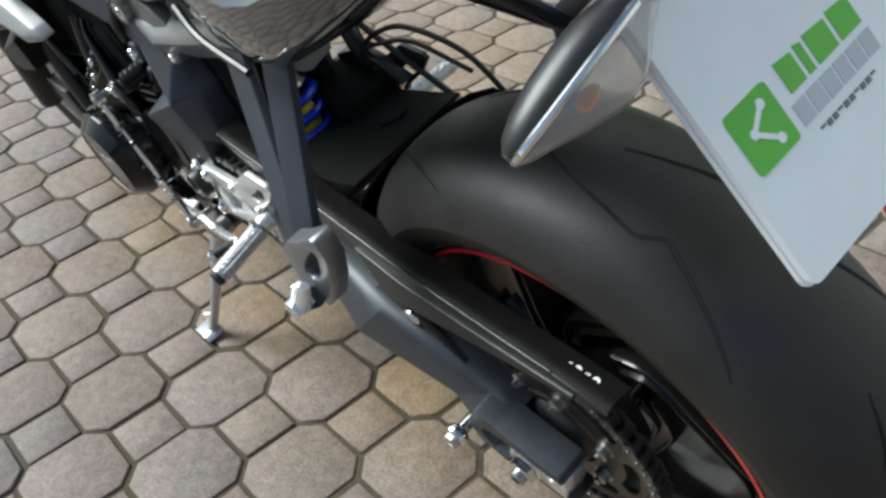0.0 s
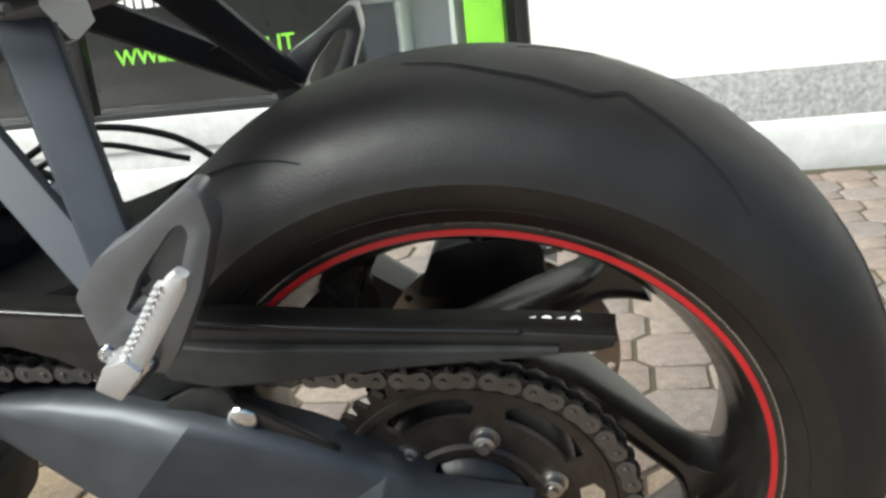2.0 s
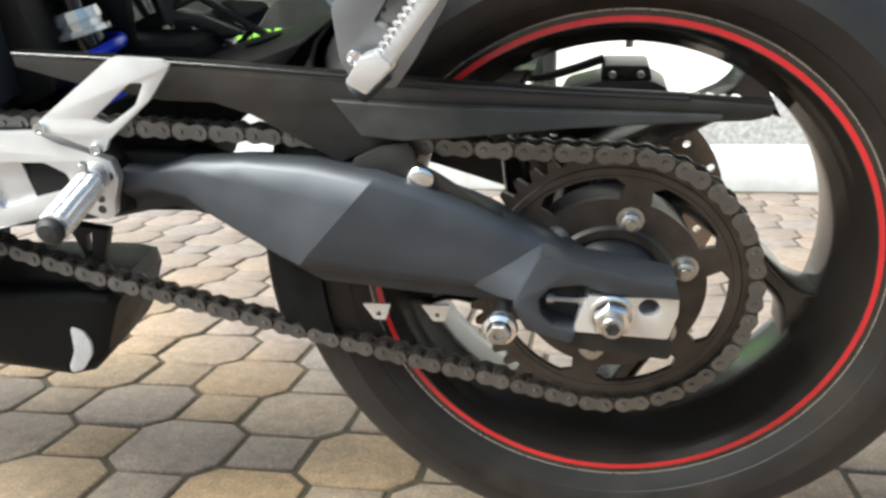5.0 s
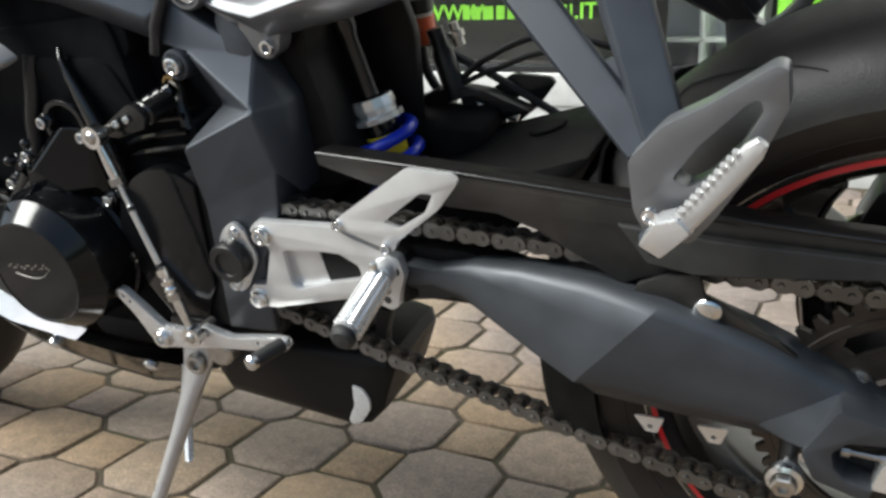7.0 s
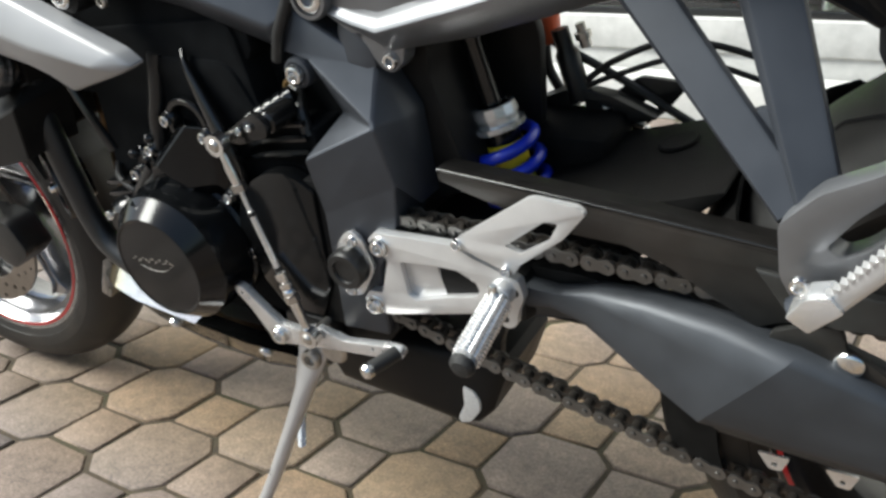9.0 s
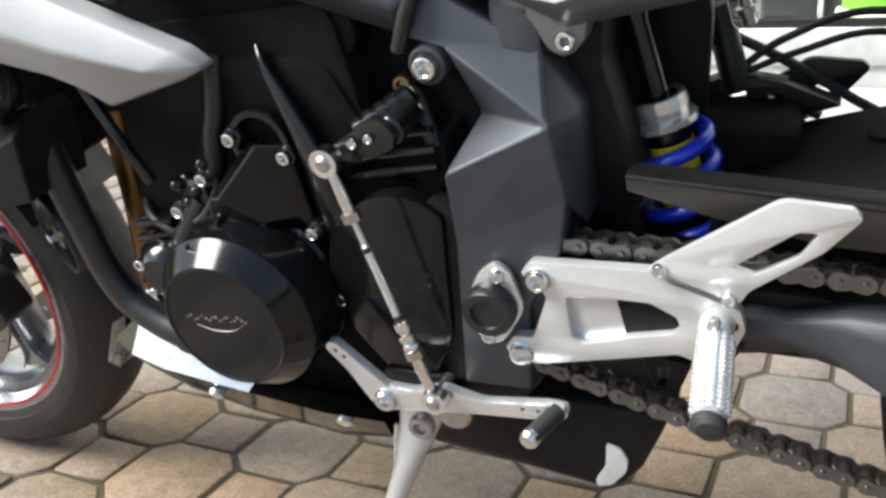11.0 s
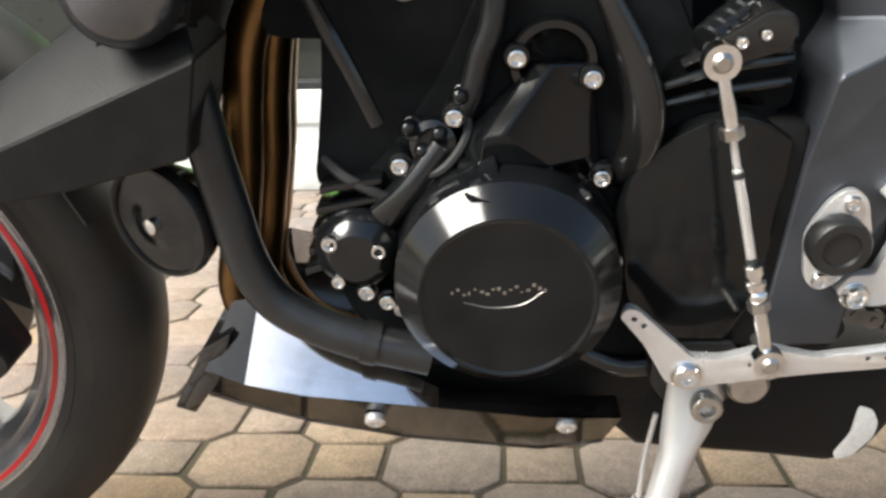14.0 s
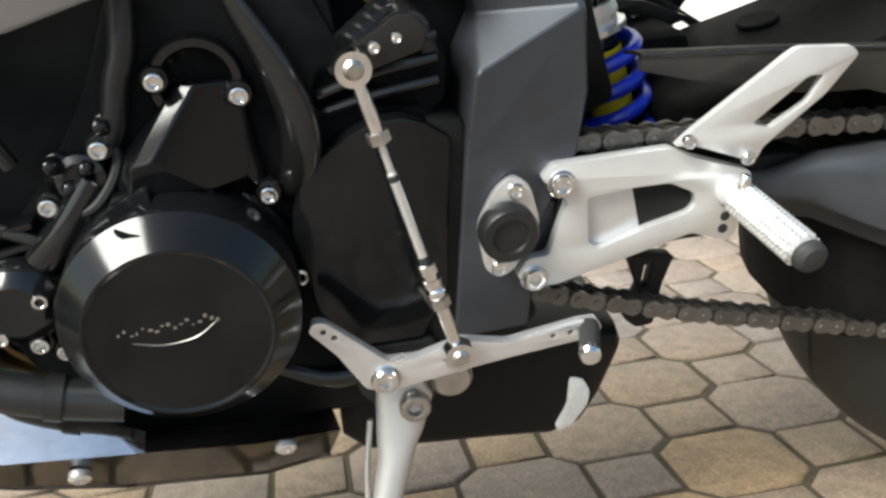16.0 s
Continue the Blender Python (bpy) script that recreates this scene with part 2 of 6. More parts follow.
def plate(bm, pts, y0, y1, holes=(), r=0.0, hr=None):
    """A flat slab: the outline pts in x, z, from y0 to y1, with holes through it."""
    k = r if hr is None else hr
    loops = [rounded(pts, r) if r else list(pts)] + [rounded(h, k) if k else list(h) for h in holes]
    rings = []
    for lp in loops:
        rings.append([[bm.verts.new((x, y, z)) for x, z in lp] for y in (y0, y1)])
    for side in (0, 1):
        if len(rings) == 1:
            bm.faces.new(rings[0][side])
        else:
            flat = [v for rg in rings for v in rg[side]]
            for tri in tessellate_polygon([[Vector((v.co.x, v.co.z, 0)) for v in rg[side]] for rg in rings]):
                bm.faces.new([flat[i] for i in tri])
    for rg in rings:
        a, b = rg
        for i in range(len(a)):
            j = (i + 1) % len(a)
            bm.faces.new((a[i], a[j], b[j], b[i]))
    bmesh.ops.recalc_face_normals(bm, faces=bm.faces[:])
    return bm


def slab(pts, y0, y1, holes=(), r=0.0, bevel=0.0, hr=None):
    bm = bmesh.new()
    plate(bm, pts, y0, y1, holes, r, hr)
    soften(bm, bevel)
    return bm


def skin(bm, rings, close=True, caps=True):
    """Joins rings of points, one after the other, into a skin."""
    vs = [[bm.verts.new(p) for p in rg] for rg in rings]
    for a, b in zip(vs, vs[1:]):
        k = len(a)
        for i in range(k if close else k - 1):
            j = (i + 1) % k
            bm.faces.new((a[i], a[j], b[j], b[i]))
    if caps and close:
        bm.faces.new(vs[0][::-1])
        bm.faces.new(vs[-1])
    bmesh.ops.recalc_face_normals(bm, faces=bm.faces[:])
    return bm


def smooth_path(pts, n=6):
    """Catmull-Rom points through pts."""
    p = [Vector(q) for q in pts]
    p = [2 * p[0] - p[1]] + p + [2 * p[-1] - p[-2]]
    out = []
    for i in range(1, len(p) - 2):
        for j in range(n):
            t = j / n
            a, b, c, d = p[i - 1], p[i], p[i + 1], p[i + 2]
            out.append(0.5 * ((2 * b) + (c - a) * t + (2 * a - 5 * b + 4 * c - d) * t * t + (3 * b - a - 3 * c + d) * t ** 3))
    out.append(p[-2])
    return out


def tube(bm, pts, r, segs=12, n=6, caps=True, smooth=True, flat=1.0):
    """A pipe along pts; r is one radius or one for each point; flat squeezes it."""
    path = smooth_path(pts, n) if smooth and len(pts) > 2 else [Vector(q) for q in pts]
    k = len(path)
    rs = [r] * k if not isinstance(r, (list, tuple)) else [float(np.interp(i / (k - 1) * (len(r) - 1), range(len(r)), r)) for i in range(k)]
    rings = []
    up = None
    for i, p in enumerate(path):
        d = (path[min(i + 1, k - 1)] - path[max(i - 1, 0)]).normalized()
        if up is None:
            up = d.orthogonal().normalized()
        up = (up - d * up.dot(d)).normalized()
        sd = d.cross(up)
        rings.append([p + (up * math.cos(a) * flat + sd * math.sin(a)) * rs[i] for a in (2 * math.pi * j / segs for j in range(segs))])
    return skin(bm, rings, True, caps)


def pipe(pts, r, segs=12, n=6, **kw):
    bm = bmesh.new()
    tube(bm, pts, r, segs, n, **kw)
    return bm


def turned(bm, prof, c=(0, 0, 0), axis=(0, 1, 0), segs=32, close=False):
    """A turned form: prof holds (distance along the axis, radius)."""
    ax = Vector(axis).normalized()
    u = ax.orthogonal().normalized()
    if abs(ax.y) > 0.99:
        u = Vector((1, 0, 0))
    v = ax.cross(u)
    c = Vector(c)
    rings = []
    for y, r in prof:
        rings.append([c + ax * y + (u * math.cos(a) + v * math.sin(a)) * max(r, 1e-5) for a in (2 * math.pi * j / segs for j in range(segs))])
    if close:
        rings.append(rings[0])
    skin(bm, rings, True, False)
    if close:
        bmesh.ops.remove_doubles(bm, verts=bm.verts[:], dist=1e-6)
    elif prof[0][1] > 1e-4 or prof[-1][1] > 1e-4:
        pass
    return bm


def lathe(prof, c=(0, 0, 0), axis=(0, 1, 0), segs=32, close=False):
    return turned(bmesh.new(), prof, c, axis, segs, close)


def bolt_mesh(r, h, segs=14, hexa=True, washer=0.0):
    """A socket-head bolt whose head stands h proud along -y, with its socket sunk in."""
    bm = bmesh.new()
    prof = []
    if washer:
        prof += [(0.0, washer), (-0.0012, washer), (-0.0015, washer * 0.96)]
    prof += [(0.0, r), (-h * 0.72, r), (-h * 0.93, r * 0.90), (-h, r * 0.76), (-h * 0.97, r * 0.60), (-h * 0.90, r * 0.54), (-h * 0.12, r * 0.48), (-h * 0.05, 0)]
    turned(bm, prof, segs=segs)
    bmesh.ops.remove_doubles(bm, verts=bm.verts[:], dist=1e-6)
    return bm


def bolt(x, y, z, r, parent, mat=None, h=None, washer=0.0, name="bolt", label=""):
    ob = part(name, bolt_mesh(r, h or r * 0.8, washer=washer), mat or M_CHROME, parent, label)
    ob.location = (x, y, z)
    return ob


def hex_mesh(r, h, segs=6):
    bm = bmesh.new()
    turned(bm, [(0, r), (-h * 0.85, r), (-h, r * 0.86), (-h, r * 0.5), (-h * 0.6, r * 0.48), (-h * 0.6, 0)], segs=segs)
    bmesh.ops.remove_doubles(bm, verts=bm.verts[:], dist=1e-6)
    return bm


def block(x0, x1, y0, y1, z0, z1, bevel=0.0):
    bm = bmesh.new()
    bmesh.ops.create_cube(bm, size=1)
    for v in bm.verts:
        v.co = Vector(((x0 + x1) / 2 + v.co.x * (x1 - x0), (y0 + y1) / 2 + v.co.y * (y1 - y0), (z0 + z1) / 2 + v.co.z * (z1 - z0)))
    soften(bm, bevel)
    return bm


def join(*bms):
    out = bms[0]
    for b in bms[1:]:
        me = bpy.data.meshes.new("tmp")
        b.to_mesh(me)
        b.free()
        out.from_mesh(me)
        bpy.data.meshes.remove(me)
    return out

# ---- the place: ground, pavement, step, shop front ----
def paver_material():
    m = material("concrete_paver", (0.3, 0.26, 0.22), 0.74, 0, 0.34, 230, 1.0, 380, 0, 0.34, (0.115, 0.092, 0.066), 13)
    n, l = m.node_tree.nodes, m.node_tree.links
    oi, geo = n.new("ShaderNodeObjectInfo"), n.new("ShaderNodeNewGeometry")
    add = n.new("ShaderNodeMath")
    add.operation = "ADD"
    l.new(oi.outputs["Random"], add.inputs[0])
    l.new(geo.outputs["Random Per Island"], add.inputs[1])
    fr = n.new("ShaderNodeMath")
    fr.operation = "FRACT"
    l.new(add.outputs[0], fr.inputs[0])
    def ramp(stops):
        cr = n.new("ShaderNodeValToRGB")
        e = cr.color_ramp.elements
        e[0].position, e[0].color = 0.0, (*stops[0], 1)
        e[1].position, e[1].color = 1.0, (*stops[-1], 1)
        for k, c in enumerate(stops[1:-1]):
            e.new((k + 1) / (len(stops) - 1)).color = (*c, 1)
        l.new(fr.outputs[0], cr.inputs["Fac"])
        return cr.outputs["Color"]
    rosy = ramp(((0.148, 0.125, 0.114), (0.164, 0.135, 0.120), (0.178, 0.138, 0.117), (0.152, 0.119, 0.104), (0.182, 0.143, 0.114), (0.172, 0.130, 0.104), (0.160, 0.131, 0.114)))
    golden = ramp(((0.176, 0.138, 0.106), (0.232, 0.160, 0.088), (0.182, 0.142, 0.112), (0.248, 0.164, 0.080), (0.184, 0.132, 0.102), (0.236, 0.156, 0.080), (0.194, 0.142, 0.100)))
    sep = n.new("ShaderNodeSeparateXYZ")
    l.new(geo.outputs["Position"], sep.inputs[0])
    def fade(socket, f0, f1, t0, t1):
        mr = n.new("ShaderNodeMapRange")
        mr.interpolation_type = "SMOOTHSTEP"
        mr.inputs["From Min"].default_value, mr.inputs["From Max"].default_value = f0, f1
        mr.inputs["To Min"].default_value, mr.inputs["To Max"].default_value = t0, t1
        l.new(socket, mr.inputs["Value"])
        return mr.outputs["Result"]

    def calc(op, x, y):
        mt = n.new("ShaderNodeMath")
        mt.operation = op
        l.new(x, mt.inputs[0])
        l.new(y, mt.inputs[1])
        return mt.outputs[0]
    # golden tone mixed in: loose noise patches and one band under the motorcycle
    patch = n.new("ShaderNodeTexNoise")
    patch.inputs["Scale"].default_value, patch.inputs["Detail"].default_value = 0.9, 3
    l.new(geo.outputs["Position"], patch.inputs["Vector"])
    across = calc("MULTIPLY", fade(sep.outputs["Y"], 0.22, 0.62, 1.0, 0.0), fade(sep.outputs["Y"], -0.22, 0.06, 0.0, 1.0))
    along = calc("MULTIPLY", fade(sep.outputs["X"], -1.7, -1.1, 0.0, 1.0), fade(sep.outputs["X"], 0.2, 0.9, 1.0, 0.0))
    spread = calc("MAXIMUM", calc("MULTIPLY", across, along), fade(patch.outputs["Fac"], 0.50, 0.66, 0.0, 0.85))
    laid = n.new("ShaderNodeMix")
    laid.data_type = "RGBA"
    l.new(spread, laid.inputs["Factor"])
    l.new(rosy, laid.inputs["A"])
    l.new(golden, laid.inputs["B"])
    mul = [x for x in n if x.bl_idname == "ShaderNodeMix" and x.blend_type == "MULTIPLY"][0]
    l.new(laid.outputs["Result"], mul.inputs["A"])
    b = n["Principled BSDF"]
    under = b.inputs["Base Color"].links[0].from_socket
    last = under
    for size, lo, hi, f0, f1 in ((48.0, 0.88, 1.16, 0.35, 0.66), (820.0, 0.68, 1.24, 0.36, 0.62), (3.1, 0.88, 1.10, 0.35, 0.65)):
        nz = n.new("ShaderNodeTexNoise")
        nz.inputs["Scale"].default_value, nz.inputs["Detail"].default_value = size, 4
        l.new(geo.outputs["Position"], nz.inputs["Vector"])
        mr = n.new("ShaderNodeMapRange")
        mr.inputs["From Min"].default_value, mr.inputs["From Max"].default_value = f0, f1
        mr.inputs["To Min"].default_value, mr.inputs["To Max"].default_value = lo, hi
        l.new(nz.outputs["Fac"], mr.inputs["Value"])
        mx = n.new("ShaderNodeMix")
        mx.data_type, mx.blend_type = "RGBA", "MULTIPLY"
        mx.inputs["Factor"].default_value = 1.0
        l.new(last, mx.inputs["A"])
        l.new(mr.outputs["Result"], mx.inputs["B"])
        last = mx.outputs["Result"]
    l.new(last, b.inputs["Base Color"])
    for x in [k for k in l if k.from_node.bl_idname == "ShaderNodeTexCoord"]:
        l.new(geo.outputs["Position"], x.to_socket)
    return m


M_PAVER = paver_material()
M_JOINT = material("mossy_joint_sand", (0.056, 0.042, 0.026), 0.95, 0, 0.4, 90, 1.0, 260, 0, 1.0, (0.040, 0.043, 0.012), 6)

bm = bmesh.new()
bmesh.ops.create_grid(bm, x_segments=1, y_segments=1, size=300)
ground = tagged(link("ground", bm, M_JOINT, smooth=0), "sandy mossy ground under concrete paving stones", "ground", kind="structure")
ground.location = (0, 0, -0.0042)

CELL, TURN, ANCHOR = 0.1230, radians(-1.1), Vector((-1.1504, 0.0447))


def paver_mesh(octagon):
    if octagon:
        h, e = 0.0717, 0.0444
        out = [(h, -e), (h, e), (e, h), (-e, h), (-h, e), (-h, -e), (-e, -h), (e, -h)]
    else:
        s = 0.0430
        out = [(s, -s), (s, s), (-s, s), (-s, -s)]
    me = bpy.data.meshes.new("paver")
    k = len(out)
    vs, fs = [], []
    for z, f in ((-0.03, 1.0), (-0.0032, 1.0), (-0.001, 0.985), (0.0, 0.955)):
        vs += [(x * f, y * f, z) for x, y in out]
    for r in range(3):
        for i in range(k):
            j = (i + 1) % k
            fs.append((r * k + i, r * k + j, (r + 1) * k + j, (r + 1) * k + i))
    fs.append(tuple(range(3 * k, 4 * k)))
    me.from_pydata(vs, [], fs)
    me.materials.append(M_PAVER)
    me.shade_smooth()
    return me


def lay_pavers():
    root = tagged(new("pavement"), "octagonal and square concrete paving stones, tan and grey, mossy joints", "pavement", kind="structure")
    meshes = (paver_mesh(True), paver_mesh(False))
    rnd = random.Random(4)
    ca, sa = math.cos(TURN), math.sin(TURN)
    far_v, far_f = [], []
    spots = []
    for i in range(-44, 62):
        for j in range(-48, 20):
            x, y = i * CELL, j * CELL
            px, py = ANCHOR.x + x * ca - y * sa, ANCHOR.y + x * sa + y * ca
            if py > 2.33:
                continue
            spots.append((abs(px + 0.45) + 1.3 * abs(py - 0.25), px, py, (i + j) % 2))
    spots.sort()
    for k, (d, px, py, odd) in enumerate(spots):
        dz, tx, ty, rz = rnd.uniform(-0.0015, 0.0012), rnd.gauss(0, 0.006), rnd.gauss(0, 0.006), TURN + rnd.gauss(0, 0.008)
        m = Matrix.LocRotScale((px + rnd.gauss(0, 0.0008), py + rnd.gauss(0, 0.0008), dz), Euler((tx, ty, rz)), None)
        if k < 300:
            ob = new("paving_stone", meshes[odd])
            ob.parent = root
            ob.matrix_local = m
        else:
            b = len(far_v)
            me = meshes[odd]
            far_v += [tuple(m @ v.co) for v in me.vertices]
            far_f += [tuple(b + q for q in p.vertices) for p in me.polygons]
    me = bpy.data.meshes.new("far_paving")
    me.from_pydata(far_v, [], far_f)
    me.materials.append(M_PAVER)
    me.shade_smooth()
    ob = new("far_paving", me)
    ob.parent = root
    tagged(ob, kind="stuff")


def wall_box(name, x0, x1, y0, y1, z0, z1, mat, label, cat, bevel=0.004):
    return tagged(link(name, block(x0, x1, y0, y1, z0, z1, bevel), mat), label, cat, kind="structure")


WY = 2.56
wall_box("step", -9, 9, 2.36, WY + 0.35, -0.03, 0.14, M_STEP, "pale stone step along the foot of the shop wall", "step", 0.008)
wall_box("plinth", -0.10, 9, WY - 0.012, WY + 0.02, 0.14, 0.315, M_PLINTH, "grey speckled granite plinth at the foot of the wall", "plinth", 0.003)
# upper height is unseen, raised to put white wall into glossy reflections
wall_box("wall_north", -0.12, 9, WY, WY + 0.3, 0.135, 6.4, M_WALL, "white rendered shop wall in sunlight", "wall")
wall_box("wall_north_far", -9, -3.6, WY, WY + 0.3, 0.135, 6.4, M_WALL, "white rendered shop wall in sunlight", "wall")
wall_box("wall_north_top", -3.6, -0.12, WY, WY + 0.3, 2.5, 6.4, M_WALL, "white rendered wall above the shop window", "wall")
wall_box("window_sill", -3.6, -0.12, WY - 0.03, WY + 0.12, 0.215, 0.335, M_STEP, "pale stone sill below the shop window", "sill", 0.006)
wall_box("sill_base", -3.6, -0.12, WY - 0.012, WY + 0.1, 0.14, 0.215, M_STEP, "pale stone course below the window sill", "sill", 0.003)
# the shop behind the glass
wall_box("shop_floor", -4.2, 0.6, WY + 0.12, 6.2, 0.13, 0.3, M_SHOPFLOOR, "dull grey shop floor behind the glass", "floor")
wall_box("shop_wall", -4.3, 0.6, 6.2, 6.3, 0, 3.4, M_SHOPFLOOR, "grey back wall inside the shop", "wall")
wall_box("shop_side_wall", 0.4, 0.5, WY + 0.3, 6.2, 0, 3.4, M_SHOPFLOOR, "grey side wall inside the shop", "wall")
wall_box("shop_far_side_wall", -4.3, -4.2, WY + 0.3, 6.2, 0, 3.4, M_SHOPFLOOR, "grey side wall inside the shop", "wall")
wall_box("shop_ceiling", -4.3, 0.6, WY + 0.3, 6.3, 2.6, 2.7, M_WALL, "pale shop ceiling", "ceiling")


def shop_window():
    win = tagged(new("window_1"), "wide shop window with dark metal frame", "window", kind="structure")
    y = WY + 0.06
    for x in (-3.58, -1.9, -0.15):
        part("window_frame", block(x - 0.022, x + 0.022, y - 0.03, y + 0.03, 0.335, 2.5, 0.003), M_BLACKP, win)
    part("window_frame", block(-3.558, -0.172, y - 0.03, y + 0.03, 0.335, 0.362, 0.003), M_BLACKP, win)
    for x0, x1 in ((-3.56, -1.92), (-1.88, -0.17)):
        pane = part("pane", block(x0, x1, y - 0.003, y + 0.003, 0.362, 2.5), M_PANE, win, "clear shop window glass")
        pane.visible_shadow = False


def bars(root, x0, x1, z, h, y, mat, rnd, gap=0.35):
    """A line of unreadable lettering as plain bars."""
    x = x0
    while x < x1:
        w = h * rnd.uniform(0.45, 0.8)
        part("lettering", block(x, min(x + w, x1), y - 0.002, y, z, z + h * rnd.uniform(0.88, 1.0)), mat, root, smooth=0)
        x += w + h * gap * rnd.uniform(0.5, 1.2)


def words(root, text, x, z, h, y, mat):
    """Bold capitals with their left foot at x, z."""
    cu = bpy.data.curves.new("lettering", "FONT")
    cu.body, cu.size, cu.extrude, cu.offset = text, h / 0.69, 0.001, 0.0016
    ob = new("lettering", cu)
    me = bpy.data.meshes.new_from_object(ob)
    bpy.data.objects.remove(ob)
    me.materials.append(mat)
    ob = new("lettering", me)
    ob.parent = root
    ob.matrix_local = Matrix.Translation((x, y - 0.002, z)) @ Matrix.Rotation(radians(90), 4, "X")


def shop_things():
    rnd = random.Random(8)
    ban = tagged(new("banner"), "black advertising banner with lime green and white lettering behind the glass", "banner")
    by = WY + 0.34
    part("sheet", block(-2.9, -0.82, by, by + 0.012, 0.36, 1.9, 0.002), M_SHOPDARK, ban)
    words(ban, "WWW.", -1.905, 0.535, 0.064, by, M_SHOPGREEN)
    bars(ban, -1.715, -1.215, 0.535, 0.062, by, M_SHOPGREEN, rnd, 0.25)
    words(ban, ".IT", -1.205, 0.535, 0.064, by, M_SHOPGREEN)
    bars(ban, -2.3, -1.5, 0.76, 0.05, by, M_LABEL, rnd)
    bars(ban, -1.35, -0.95, 0.76, 0.05, by, M_LABEL, rnd)
    bars(ban, -2.3, -1.45, 0.86, 0.05, by, M_LABEL, rnd)
    part("green_panel", block(-2.0, -1.1, by - 0.002, by, 0.98, 1.5), M_SHOPGREEN, ban)
    part("foot", block(-2.9, -0.82, by - 0.03, by + 0.05, 0.30, 0.36, 0.004), M_BLACKP, ban)
    post = tagged(new("pillar"), "lime green painted display pillar inside the shop", "pillar")
    part("shaft", block(-0.42, -0.26, 3.05, 3.2, 0.30, 2.4, 0.006), M_SHOPGREEN, post)
    part("base", block(-0.44, -0.24, 3.03, 3.22, 0.30, 0.36, 0.004), M_WALL, post)
    shelf = tagged(new("shelf_unit"), "white open shelf unit inside the shop", "shelf")
    for k in range(4):
        part("shelf", block(-0.98, -0.5, 3.25, 3.55, 0.42 + 0.26 * k, 0.44 + 0.26 * k, 0.002), M_PLATE, shelf)
    for x in (-0.98, -0.74, -0.5):
        part("upright", block(x - 0.011, x + 0.011, 3.25, 3.55, 0.30, 1.3, 0.002), M_PLATE, shelf)
    part("back_panel", block(-0.99, -0.49, 3.55, 3.562, 0.30, 1.3), M_PLATE, shelf)


shop_window()
shop_things()


def wire_ring():
    pts = [(0.43 + 0.024 * math.cos(a), 0.345 + 0.017 * math.sin(a), 0.0025 + 0.0008 * math.sin(2 * a)) for a in (2 * math.pi * k / 28 for k in range(29))]
    tagged(link("wire_ring", pipe(pts, 0.0014, 6, smooth=False, caps=False), M_RUBBER, smooth=60), "small dark wire ring lying on the paving stones", "ring")


wire_ring()


# ---- what stands far behind the camera and shows only in the lacquer: a dark line of trees under the bright sky ----
M_TREES = material("far_tree_line", (0.045, 0.05, 0.03), 0.9, 0, 0.4, 0.6)


def tree_line():
    rnd = random.Random(21)
    bm = bmesh.new()
    n = 150
    rings = []
    h = 2.0
    for k in range(n + 1):
        a = radians(-25 - 130 * k / n)
        h = min(3.2, max(1.0, h + rnd.gauss(0, 0.4)))
        d = 30 + rnd.uniform(-1.5, 1.5)
        rings.append([(d * math.cos(a), d * math.sin(a), -0.1), (d * math.cos(a), d * math.sin(a), h * 0.7 + rnd.uniform(-0.3, 0.3)), ((d + 1) * math.cos(a), (d + 1) * math.sin(a), h), ((d + 2) * math.cos(a), (d + 2) * math.sin(a), -0.1)])
    skin(bm, rings)
    tagged(link("backdrop", bm, M_TREES, smooth=0), "dark distant line of trees across the yard", "trees", kind="structure")


tree_line()

# ---- the motorcycle: all its parts are built upright, rear axle at x 0, z AXLE; the root leans it on its stand ----
AXLE, LEAN = 0.316, 13.1
bike = new("motorcycle")
bike.matrix_world = Matrix.Translation((0, 0, 0.317)) @ pose(0, 0, 0, LEAN) @ Matrix.Translation((0, 0, -AXLE))
tagged(bike, "naked sport motorcycle, graphite, black and white, leaning on its side stand", "motorcycle")


def group_part(name, parent, label=""):
    ob = new(name)
    ob.parent = parent
    return tagged(ob, label) if label else ob


